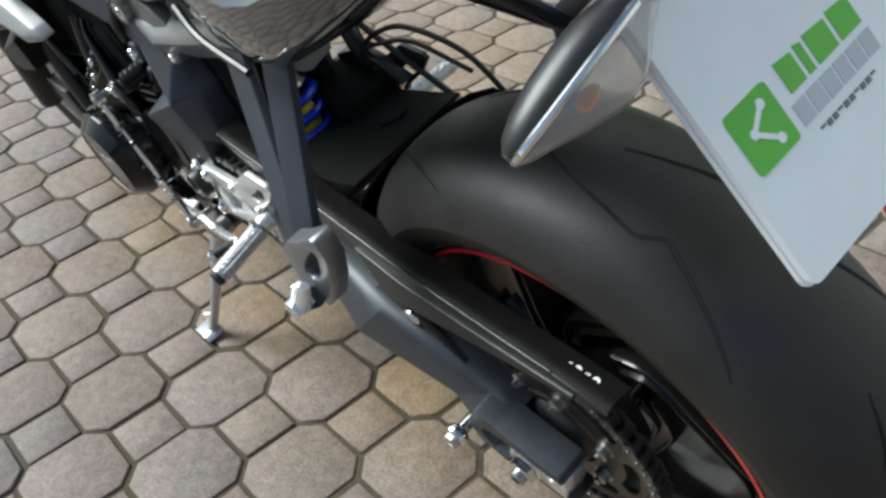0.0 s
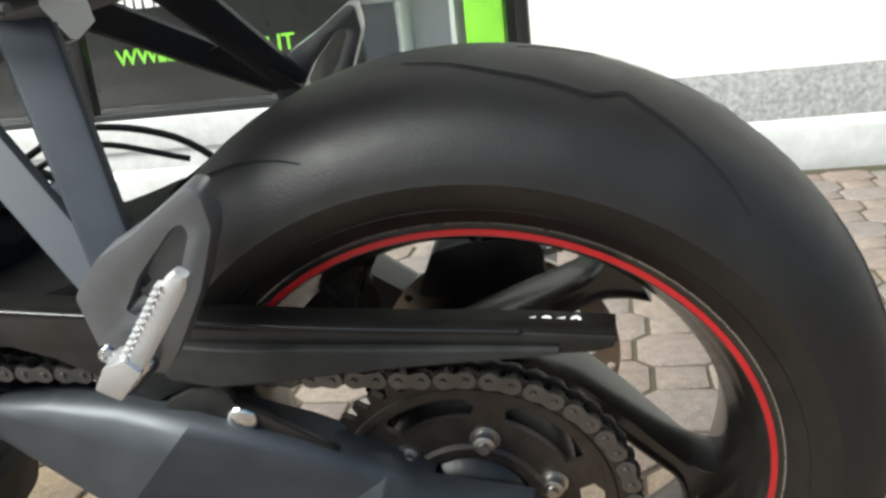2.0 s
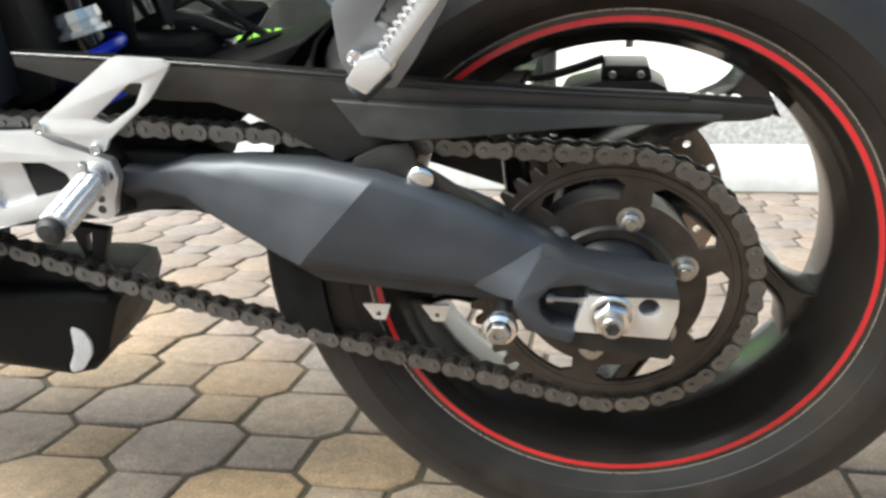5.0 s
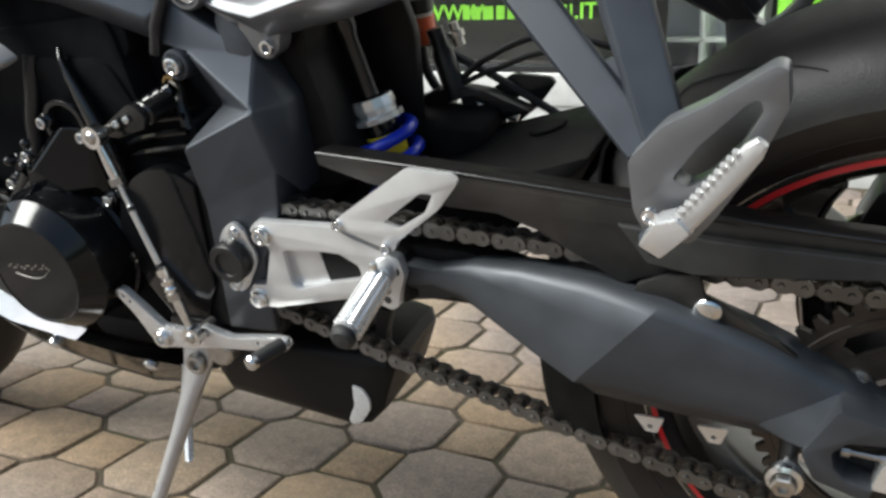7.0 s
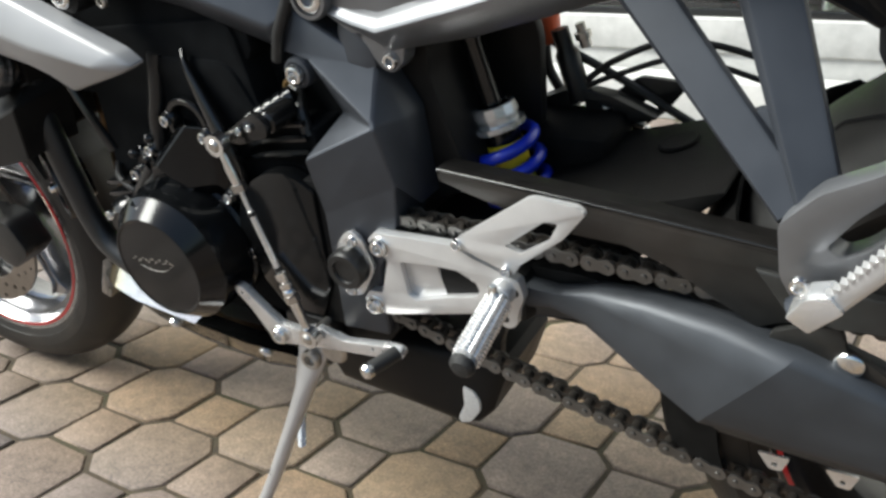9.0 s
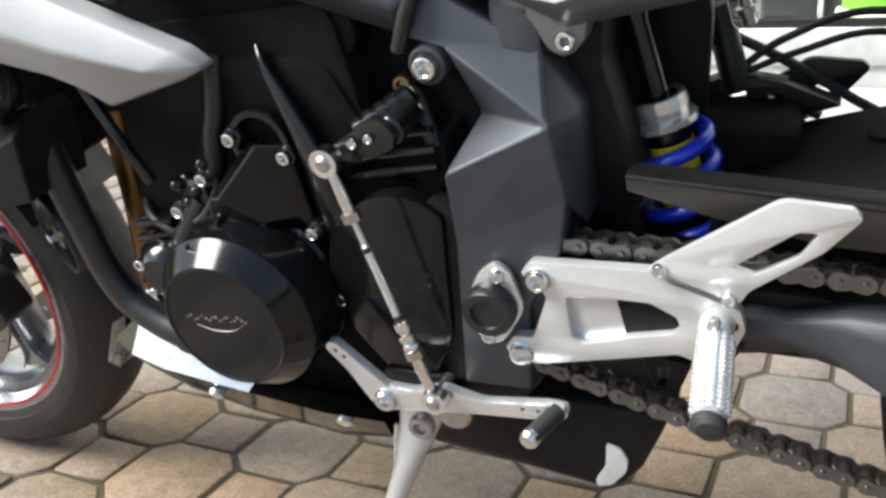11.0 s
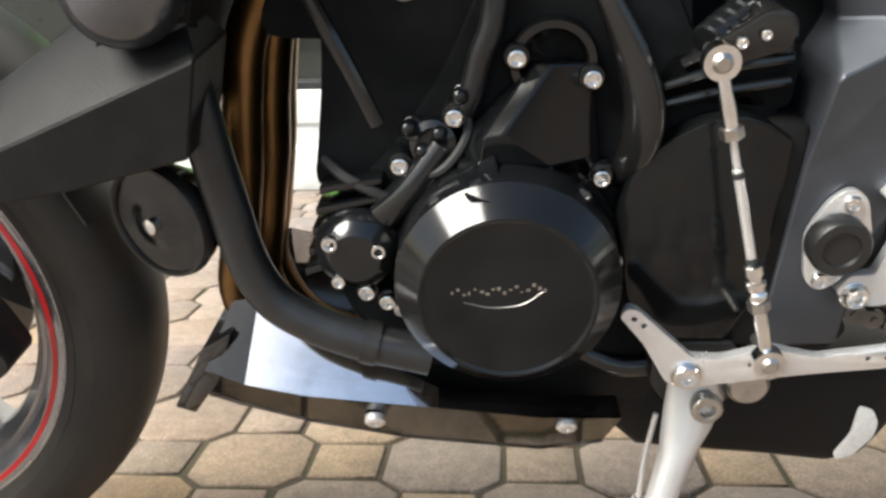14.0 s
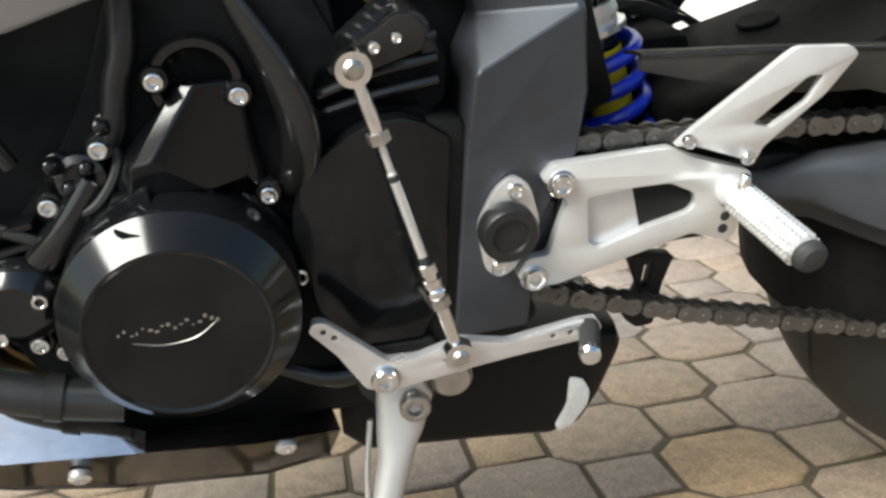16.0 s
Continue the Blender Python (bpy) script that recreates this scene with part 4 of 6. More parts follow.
skin(bm, [[(x, y - 0.0005, z - 0.004), (x, y + 0.0005, z + 0.0008), (x, y + 0.003, z + 0.0022), (x, y + 0.012, z + 0.0012), (x, y + 0.030, z - 0.003), (x, y + 0.030, z - 0.0055), (x, y + 0.012, z - 0.0015), (x, y + 0.003, z - 0.0006)] for x, y, z in [tuple(p) for p in smooth_path(gtop, 4)]])
part("top_flange", bm, M_DUSTY, guard, "dusty black top of the guard", 40)
# extra bead shaped to catch the sky as a bright edge line
part("edge_bead", pipe([(x, y - 0.0002, z + 0.0004) for x, y, z in gtop[:5]], 0.0018, 8), M_SATIN, guard, "glossy bead added to give the guard edge a highlight", 60)
wedge = [(-0.2284, -0.1165, 0.4815), (-0.150, -0.1220, 0.4770), (-0.045, -0.1235, 0.4740), (0.070, -0.1235, 0.4700), (-0.2045, -0.1215, 0.4525), (-0.1690, -0.1300, 0.4515), (-0.131, -0.1300, 0.4535), (-0.045, -0.1275, 0.4605), (0.070, -0.1245, 0.4655)]
part("side_wedge", soften(faceted(wedge, [(0, 1, 5, 4), (1, 2, 7, 6, 5), (2, 3, 8, 7)], -0.110), 0.0015, 2, 8), M_GUARD, guard, "", 12)
tab = [(-0.2124, 0.434), (-0.190, 0.4445), (-0.168, 0.448), (-0.1635, 0.440), (-0.1615, 0.4300), (-0.147, 0.4225), (-0.1226, 0.406), (-0.0937, 0.3865), (-0.098, 0.3820), (-0.14, 0.404), (-0.170, 0.410), (-0.1946, 0.4215), (-0.215, 0.428)]
part("mounting_tab", slab(tab, -0.1225, -0.1165, r=0.002, bevel=0.0012), M_GUARD, guard)
part("domed_bolt", lathe([(0.0, 0.0112), (-0.0015, 0.0112), (-0.0030, 0.0098), (-0.0042, 0.0070), (-0.0048, 0.0035), (-0.0049, 0.0)], (-0.1588, -0.1225, 0.4179), segs=26), M_CHROME, guard, "domed bright steel bolt", 60)
for k in range(4):
    x = 0.052 + 0.0095 * k
    part("warning_decal", lathe([(0, 0.0036), (0.0006, 0.0036), (0.0006, 0.0014), (0, 0.0014)], (x, -0.1035, 0.4798 - 0.0006 * k), (0.05, -0.18, 1), 3 if k % 2 == 0 else 12), M_LABEL, guard, "small white warning decal", 0)

# ---- chain ----
chain = group_part("drive_chain", bike, "oily roller chain with steel side plates")
FS = (-0.665, 0.412, 0.0405)


def chain_path():
    R = 0.1188
    pts = []
    for k in range(61):
        a = radians(94 - 196 * k / 60)
        pts.append((SP[0] + R * math.cos(a), SP[1] + R * math.sin(a)))
    pts += [(-0.114, 0.2175), (-0.196, 0.2365), (-0.267, 0.2550), (-0.351, 0.2765), (-0.455, 0.3040), (-0.528, 0.3270), (-0.60, 0.3515), (-0.645, 0.369)]
    for k in range(13):
        a = radians(-75 - 195 * k / 12)
        pts.append((FS[0] + FS[2] * math.cos(a), FS[1] + 0.005 + FS[2] * math.sin(a)))
    pts += [(-0.60, 0.4635), (-0.50, 0.4575), (-0.382, 0.452), (-0.285, 0.446), (-0.14, 0.437), (-0.06, 0.433)]
    P = np.array(pts + pts[:1])
    seg = np.hypot(*np.diff(P, axis=0).T)
    return P, np.concatenate([[0], np.cumsum(seg)])


def link_outline(pitch, r, waist, n=7):
    out = []
    for c, s in ((pitch / 2, 1), (-pitch / 2, -1)):
        for k in range(n):
            a = radians(-115 + 230 * k / (n - 1))
            out.append((c + s * r * math.cos(a), s * r * math.sin(a)))
        out.append((0, s * waist))
    return out


def build_chain():
    P, S = chain_path()
    total = S[-1]
    n = 2 * round(total / 0.015875 / 2)
    pitch = total / n
    ol = link_outline(pitch, 0.0074, 0.0052)

    def one(half, thick, pins):
        bm = bmesh.new()
        for s in (-1, 1):
            b = slab(ol, s * half, s * (half + thick), bevel=0.0)
            bm = join(bm, b)
        for x in (-pitch / 2, pitch / 2):
            if pins:
                turned(bm, [(-half - thick - 0.0016, 0), (-half - thick - 0.0016, 0.0022), (-half - thick, 0.0027), (half + thick, 0.0027), (half + thick + 0.0016, 0.0022), (half + thick + 0.0016, 0)], (x, 0, 0), segs=10)
            else:
                turned(bm, [(-half, 0.005), (half, 0.005)], (x, 0, 0), segs=10)
        me = bpy.data.meshes.new("chain_link")
        bm.to_mesh(me)
        bm.free()
        me.materials.append(M_CHAIN if pins else M_CHAIND)
        me.shade_smooth()
        me.set_sharp_from_angle(angle=radians(30))
        return me
    outer, inner = one(0.0074, 0.0021, True), one(0.0046, 0.0021, False)

    def at(s):
        s %= total
        i = min(int(np.searchsorted(S, s, "right") - 1), len(S) - 2)
        return P[i] + (P[i + 1] - P[i]) * ((s - S[i]) / (S[i + 1] - S[i]))
    for k in range(n):
        a, b = at(k * pitch), at((k + 1) * pitch)
        d = b - a
        share("outer_link" if k % 2 == 0 else "inner_link", outer if k % 2 == 0 else inner, chain,
              Matrix.Translation(((a[0] + b[0]) / 2, CH_Y, (a[1] + b[1]) / 2)) @ Matrix.Rotation(-math.atan2(d[1], d[0]), 4, "Y"))


build_chain()

# ---- main frame ----
frame_ob = group_part("main_frame", bike, "graphite painted cast aluminium main frame with sharp facets")
pil = [(-0.640, -0.082, 0.650), (-0.563, -0.075, 0.600), (-0.550, -0.1155, 0.5597), (-0.6135, -0.074, 0.551), (-0.6255, -0.1285, 0.526), (-0.5440, -0.1085, 0.499), (-0.551, -0.1085, 0.455), (-0.579, -0.1090, 0.405),
       (-0.587, -0.1080, 0.320), (-0.645, -0.1090, 0.318), (-0.5385, -0.080, 0.555), (-0.537, -0.082, 0.467), (-0.630, -0.087, 0.6035), (-0.668, -0.086, 0.614), (-0.632, -0.112, 0.458)]
pil_faces = [(0, 1, 2, 12, 13), (12, 2, 3), (3, 2, 4), (2, 5, 14, 4), (5, 6, 7, 8, 9, 14), (1, 10, 2), (2, 10, 11, 5)]
part("pillar", soften(faceted(pil, pil_faces, -0.05), 0.003, 3, 8), M_FRAME, frame_ob, "", 18)
sp = [(-0.630, -0.062, 0.668), (-0.681, -0.062, 0.698), (-0.764, -0.076, 0.731), (-0.839, -0.078, 0.745), (-0.97, -0.08, 0.80), (-0.640, -0.083, 0.648), (-0.662, -0.095, 0.636), (-0.766, -0.110, 0.676), (-0.864, -0.124, 0.693), (-0.97, -0.124, 0.755),
      (-0.668, -0.084, 0.614), (-0.772, -0.084, 0.648), (-0.883, -0.090, 0.671), (-0.97, -0.09, 0.715)]
part("spar", soften(faceted(sp, [(0, 1, 6, 5), (1, 2, 7, 6), (2, 3, 8, 7), (3, 4, 9, 8), (5, 6, 10), (6, 7, 11, 10), (7, 8, 12, 11), (8, 9, 13, 12)], -0.04), 0.004, 3, 8), M_FRAME, frame_ob, "", 32)
part("spar", mirror_y(faceted(sp, [(0, 1, 6, 5), (1, 2, 7, 6), (2, 3, 8, 7), (3, 4, 9, 8), (5, 6, 10), (6, 7, 11, 10), (7, 8, 12, 11), (8, 9, 13, 12)], -0.04)), M_FRAME, frame_ob, "", 30)
part("pillar", mirror_y(faceted(pil, pil_faces, -0.05)), M_FRAME, frame_ob, "", 30)
part("rear_cross_member", block(-0.60, -0.56, -0.08, 0.08, 0.56, 0.64, 0.01), M_FRAME, frame_ob)
part("bolt_boss", lathe([(0.03, 0.0150), (-0.002, 0.0150), (-0.0045, 0.0140), (-0.0050, 0.0122), (-0.003, 0.0112), (-0.003, 0)], (-0.6441, -0.086, 0.5926), segs=28), M_FRAME, frame_ob)
bolt(-0.6441, -0.0885, 0.5926, 0.0096, frame_ob, h=0.009, label="bright engine mounting bolt")
part("seam_strap", pipe([(-0.640, -0.084, 0.660), (-0.655, -0.090, 0.630), (-0.667, -0.086, 0.603)], 0.0055, 12, smooth=False), M_RUBBER, frame_ob, "dull black strap over the frame joint", 60)
# added black slab: stands for the gap's shade and hides the chain end
part("chain_gap_fill", slab([(-0.672, 0.490), (-0.630, 0.490), (-0.630, 0.318), (-0.672, 0.318)], -0.1060, -0.050, r=0.006, bevel=0.002), M_CASE, frame_ob)
part("stand_lug", slab([(-0.655, 0.350), (-0.588, 0.350), (-0.577, 0.327), (-0.603, 0.296), (-0.655, 0.290)], -0.1005, -0.060, r=0.006, bevel=0.003), M_CASE, frame_ob)
pv = group_part("pivot_cover", bike, "aluminium pivot plate with black round cap")
part("flange_plate", slab([(-0.600, 0.450), (-0.588, 0.441), (-0.580, 0.408), (-0.600, 0.376), (-0.612, 0.370), (-0.622, 0.379), (-0.627, 0.414), (-0.614, 0.440)], -0.118, -0.112, r=0.008, bevel=0.001), M_ALU, pv)
part("cap", lathe([(0, 0.021), (-0.012, 0.021), (-0.015, 0.019), (-0.015, 0.013), (-0.0125, 0.012), (-0.0125, 0)], (-0.606, -0.118, 0.410), segs=32), M_BLACKP, pv)
bolt(-0.599, -0.118, 0.438, 0.006, pv)
bolt(-0.612, -0.118, 0.380, 0.006, pv)

# ---- rear set, heel guard, foot peg ----
rset = group_part("rearset", bike, "milled aluminium rider footrest bracket")
rp = [(-0.580, 0.443), (-0.571, 0.453), (-0.485, 0.455), (-0.468, 0.446), (-0.423, 0.430), (-0.4195, 0.413), (-0.427, 0.395), (-0.430, 0.380), (-0.438, 0.3755), (-0.465, 0.386), (-0.570, 0.359), (-0.589, 0.360), (-0.599, 0.371), (-0.591, 0.383), (-0.575, 0.384), (-0.561, 0.423), (-0.567, 0.433)]
rh = [(-0.513, 0.426), (-0.496, 0.430), (-0.475, 0.427), (-0.469, 0.417), (-0.480, 0.408), (-0.505, 0.400), (-0.515, 0.404)]
rset.location = (0, 0.009, 0)
win = [(-0.5468, 0.4254), (-0.5124, 0.4285), (-0.4844, 0.4285), (-0.4656, 0.4185), (-0.4633, 0.4094), (-0.4683, 0.4032), (-0.5006, 0.3954), (-0.5368, 0.3835), (-0.5450, 0.389)]
part("bracket_plate", slab(rp, -0.128, -0.118, [win], r=0.003, bevel=0.0014), M_ALUC, rset)
part("pocket_floor", slab([(-0.549, 0.428), (-0.5115, 0.4305), (-0.5035, 0.393), (-0.539, 0.381), (-0.5475, 0.386)], -0.1212, -0.1182, bevel=0.0006), M_ALUC, rset)
part("rear_boss", lathe([(0.0, 0.0085), (-0.006, 0.0085), (-0.007, 0.006), (-0.004, 0.005), (-0.004, 0)], (-0.497, -0.108, 0.411), segs=18), M_STEEL, rset)
part("peg_boss", lathe([(0.012, 0.012), (-0.010, 0.012), (-0.012, 0.011), (-0.012, 0)], (-0.438, -0.128, 0.418), segs=24), M_ALUC, rset)
hp = [(-0.486, 0.458), (-0.473, 0.469), (-0.404, 0.517), (-0.398, 0.519), (-0.360, 0.516), (-0.354, 0.510), (-0.375, 0.484), (-0.418, 0.450), (-0.423, 0.440), (-0.430, 0.441), (-0.469, 0.456)]
hh = [(-0.429, 0.468), (-0.390, 0.498), (-0.378, 0.498), (-0.388, 0.480), (-0.415, 0.463)]
heel = part("heel_guard", slab(hp, -0.133, -0.127, [hh], r=0.003, bevel=0.0012), M_ALUC, rset, "angular aluminium heel guard")
for x, z in ((-0.476, 0.461), (-0.430, 0.443)):
    bolt(x, -0.133, z, 0.0052, heel)
for x, z in ((-0.566, 0.439), (-0.586, 0.368)):
    bolt(x, -0.128, z, 0.0085, rset, h=0.007, washer=0.0105)
# solid black discs on the plate give the shade of drilled holes
for x, z in ((-0.4275, 0.4166), (-0.4397, 0.4075), (-0.4395, 0.3961), (-0.4404, 0.3861)):
    part("hole_shade_disc", lathe([(0.001, 0.0040), (-0.0009, 0.0038), (-0.0009, 0.0)], (x, -0.1275, z), segs=16), M_RUBBER, rset, "black disc standing for a drilled hole's shade")


def knurled_peg(a, b, r, n=9):
    """A round peg cut with rings and flats."""
    a, b = Vector(a), Vector(b)
    L = (b - a).length
    prof = [(0, 0), (0, r * 0.8), (0.006, r * 0.8)]
    x = 0.008
    while x < L - 0.006:
        prof += [(x, r * 0.86), (x + 0.0012, r), (x + 0.0026, r), (x + 0.0038, r * 0.86)]
        x += 0.0042
    prof += [(L, r * 0.86), (L, 0)]
    bm = lathe(prof, a, b - a, 36)
    d = (b - a).normalized()
    u = d.orthogonal().normalized()
    w = d.cross(u)
    for v in bm.verts:
        o = v.co - a
        q = o - d * o.dot(d)
        if q.length > 0.97 * r and round(math.atan2(q.dot(w), q.dot(u)) / (2 * math.pi) * 36) % 3 == 0:
            v.co -= q * 0.14
    return bm


pegr = group_part("foot_peg", bike, "knurled aluminium rider foot peg with rubber end")
part("peg", knurled_peg((-0.4375, -0.126, 0.4165), (-0.4300, -0.209, 0.4080), 0.0132), M_ALU, pegr, "", 25)
part("rubber_end", lathe([(0, 0.0105), (0.004, 0.0115), (0.008, 0.011), (0.011, 0.008), (0.012, 0)], (-0.4303, -0.206, 0.4083), (0.008, -0.083, -0.0085), 20), M_RUBBER, pegr, "black rubber ball end")
part("peg_pivot", lathe([(-0.005, 0), (-0.005, 0.0042), (0.004, 0.0042), (0.006, 0.003), (0.006, 0)], (-0.438, -0.138, 0.430), (0.2, 0, 1), 14), M_CHROME, pegr)

# ---- shift lever, rod, linkage ----
lev = group_part("shift_lever", bike, "polished aluminium shift lever with rubber toe peg")
lp = [(-0.752, 0.366), (-0.748, 0.3725), (-0.740, 0.3715), (-0.700, 0.333), (-0.678, 0.332), (-0.647, 0.341), (-0.614, 0.333), (-0.560, 0.341), (-0.546, 0.341), (-0.543, 0.333), (-0.550, 0.327), (-0.613, 0.3205), (-0.640, 0.317), (-0.701, 0.308), (-0.717, 0.313), (-0.735, 0.345)]
part("lever_arm", slab(lp, -0.146, -0.137, [[(x + 0.0022 * math.cos(a), z + 0.0022 * math.sin(a)) for a in (math.pi * j / 4 for j in range(8))] for x, z in ((-0.742, 0.3645), (-0.735, 0.359), (-0.659, 0.3275), (-0.580, 0.333), (-0.567, 0.3335))], r=0.003, bevel=0.0018, hr=0.0), M_ALU, lev)
bolt(-0.703, -0.146, 0.319, 0.0095, lev, h=0.006, washer=0.0115)
bolt(-0.651, -0.146, 0.331, 0.006, lev)
part("toe_peg", lathe([(0, 0), (0, 0.0075), (-0.032, 0.0075), (-0.032, 0)], (-0.552, -0.144, 0.335), (0.35, 1, 0), 16), M_RUBBER, lev, "black rubber toe peg")
part("toe_peg_end", lathe([(0, 0.0075), (-0.005, 0.008), (-0.008, 0.006), (-0.008, 0)], (-0.5626, -0.1742, 0.335), (0.35, 1, 0), 16), M_CHROME, lev)
rod = group_part("shift_rod", bike, "bright threaded shift rod with ball joints")
A, B = Vector((-0.705, -0.150, 0.544)), Vector((-0.651, -0.154, 0.336))
D = (B - A).normalized()
for c, s in ((A, 1), (B, -1)):
    j = part("ball_joint", lathe([(-0.006, 0.0065), (-0.006, 0.011), (0.005, 0.011), (0.005, 0.0065)], c, segs=24), M_CHROME, rod)
    part("ball", lathe([(-0.0085, 0), (-0.0085, 0.004), (-0.006, 0.0065), (0, 0.007), (0.006, 0.005), (0.03, 0.004)], c, segs=18), M_STEEL, j)
    part("shank", lathe([(0.009, 0.0040), (0.018, 0.0044), (0.030, 0.0052), (0.042, 0.005), (0.042, 0)], c, D * s, 16), M_CHROME, j)
    part("lock_nut", lathe([(0.042, 0), (0.042, 0.0075), (0.049, 0.0075), (0.049, 0)], c, D * s, 6), M_STEEL, j, "", 20)
part("rod_bar", lathe([(0.045, 0.0026), (0.07, 0.0026), (0.0705, 0.0034), (0.135, 0.0034), (0.1355, 0.0026), (0.17, 0.0026)], A, D, 12), M_ALU, rod)
part("turnbuckle", lathe([(0.138, 0.0032), (0.139, 0.0062), (0.146, 0.0062), (0.147, 0.0045), (0.150, 0.0045), (0.151, 0.0068), (0.155, 0.0070), (0.158, 0.0052), (0.160, 0.0068), (0.163, 0.0070), (0.166, 0.0052), (0.168, 0.0066), (0.172, 0.0060), (0.173, 0.003)], A, D, 14), M_CHROME, rod, "stacked lock nuts and rod-end fork")
for q in (0.072, 0.133):
    part("rod_ring", lathe([(q, 0.0037), (q + 0.004, 0.0037)], A, D, 12), M_RUBBER, rod)
lk = group_part("gear_linkage", bike, "black shift linkage arm on the engine")
part("link_arm", slab([(-0.709, 0.5475), (-0.6739, 0.5690), (-0.6639, 0.5672), (-0.6564, 0.5579), (-0.6595, 0.5460), (-0.6962, 0.5352), (-0.710, 0.5365)], -0.133, -0.124, r=0.004, bevel=0.0028), M_SATIN, lk)
bolt(-0.690, -0.135, 0.551, 0.004, lk)
bolt(-0.676, -0.135, 0.5555, 0.0035, lk)
part("boot", lathe([(0.0000, 0.0000), (0.0010, 0.0106), (0.0025, 0.0122), (0.0085, 0.0122), (0.0100, 0.0106), (0.0115, 0.0106), (0.0130, 0.0122), (0.0190, 0.0122), (0.0205, 0.0106), (0.0220, 0.0106), (0.0235, 0.0122), (0.0295, 0.0122), (0.0310, 0.0106), (0.0325, 0.0106), (0.0340, 0.0122), (0.0400, 0.0122), (0.0415, 0.0106), (0.0430, 0.0106), (0.0445, 0.0122), (0.0505, 0.0122), (0.0520, 0.0106), (0.0540, 0.0062), (0.0540, 0.0000)], (-0.704, -0.106, 0.5435), (0.046, 0.040, 0.024), 20), M_ENG, lk, "ribbed black rubber boot", 30)
part("arm_boss", lathe([(0.03, 0.011), (-0.004, 0.011), (-0.006, 0.009), (-0.006, 0)], (-0.6645, -0.120, 0.5565), segs=20), M_SATIN, lk)
part("banjo_union", lathe([(0.02, 0.0085), (-0.004, 0.0085), (-0.006, 0.0075), (-0.006, 0.005), (-0.003, 0.004), (-0.003, 0)], (-0.6790, -0.062, 0.5680), segs=22), M_BRASS, lk, "tarnished brass hose union")
part("union_hose", pipe([(-0.679, -0.062, 0.566), (-0.668, -0.068, 0.560), (-0.655, -0.085, 0.552), (-0.648, -0.09, 0.530)], 0.0065, 10), M_PIPE, lk)

# ---- side stand ----
stand = group_part("side_stand", bike, "silver painted side stand carrying the leaning motorcycle")
leg = bmesh.new()
rings = []
for x, y, z, w, d in ((-0.690, -0.116, 0.305, 0.019, 0.006), (-0.688, -0.121, 0.278, 0.024, 0.010), (-0.694, -0.129, 0.257, 0.0200, 0.0125), (-0.698, -0.133, 0.245, 0.0160, 0.0125), (-0.7135, -0.151, 0.202, 0.0125, 0.0115), (-0.741, -0.180, 0.130, 0.0110, 0.0105), (-0.774, -0.208, 0.058, 0.0105, 0.010), (-0.780, -0.214, 0.043, 0.0105, 0.010)):
    rings.append([(x + w * math.cos(a) * (1.0 if abs(math.cos(a)) < 0.8 else 0.94), y + d * math.sin(a), z + 0.25 * w * math.cos(a)) for a in (2 * math.pi * j / 14 for j in range(14))])
skin(leg, rings)
part("leg", leg, M_STAND, stand, "", 40)
part("foot", slab([(-0.812, 0.049), (-0.770, 0.058), (-0.756, 0.050), (-0.765, 0.040), (-0.80, 0.034), (-0.815, 0.038)], -0.232, -0.200, r=0.006, bevel=0.004), M_STAND, stand)
part("pin", lathe([(0, 0), (0, 0.004), (-0.02, 0.004), (-0.021, 0)], (-0.762, -0.196, 0.086), (0.9, 0.6, 0), 10), M_STEEL, stand)
bolt(-0.682, -0.130, 0.281, 0.012, stand, M_STEEL, h=0.008)
part("bracket", slab([(-0.72, 0.325), (-0.66, 0.325), (-0.655, 0.285), (-0.672, 0.262), (-0.70, 0.262), (-0.722, 0.29)], -0.115, -0.085, r=0.006, bevel=0.002), M_BLACKP, stand)
part("spring_wire", pipe([(-0.7153, -0.1200, 0.2657), (-0.7215, -0.1240, 0.2264), (-0.7246, -0.1300, 0.1924)], 0.0024, 8), M_ALU, stand)
S0, S1 = Vector((-0.7246, -0.1300, 0.1924)), Vector((-0.7295, -0.1400, 0.1433))
coil = [S0.lerp(S1, i / 150) + Vector((0.0045 * math.cos(i * 1.047), 0.0045 * math.sin(i * 1.047), 0)) for i in range(151)]
part("coil_spring", pipe(coil, 0.0012, 5, smooth=False), M_ALU, stand)
part("switch_cap", lathe([(0, 0.016), (-0.014, 0.016), (-0.018, 0.013), (-0.018, 0)], (-0.652, -0.112, 0.296), segs=22), M_STEEL, stand)

# ---- engine ----
engine = group_part("engine", bike, "black three-cylinder engine with screwed covers")
part("crankcase", slab([(-0.955, 0.345), (-0.965, 0.42), (-0.91, 0.47), (-0.87, 0.53), (-0.84, 0.60), (-0.73, 0.60), (-0.70, 0.535), (-0.645, 0.515), (-0.64, 0.36), (-0.68, 0.285), (-0.91, 0.285)], -0.092, 0.12, r=0.02, bevel=0.012), M_DEEP, engine)
part("cylinder_block", slab([(-0.968, 0.435), (-0.962, 0.47), (-0.9555, 0.515), (-0.948, 0.62), (-0.72, 0.64), (-0.70, 0.50), (-0.80, 0.43)], -0.085, 0.10, r=0.02, bevel=0.012), M_DEEP, engine)
part("cylinder_head", slab([(-1.0, 0.545), (-0.94, 0.69), (-0.72, 0.70), (-0.70, 0.60), (-0.86, 0.54)], -0.08, 0.095, r=0.02, bevel=0.012), M_DEEP, engine)
part("air_box", block(-0.80, -0.58, -0.075, 0.075, 0.64, 0.72, 0.02), M_DEEP, engine)
AC = (-0.829, 0, 0.394)
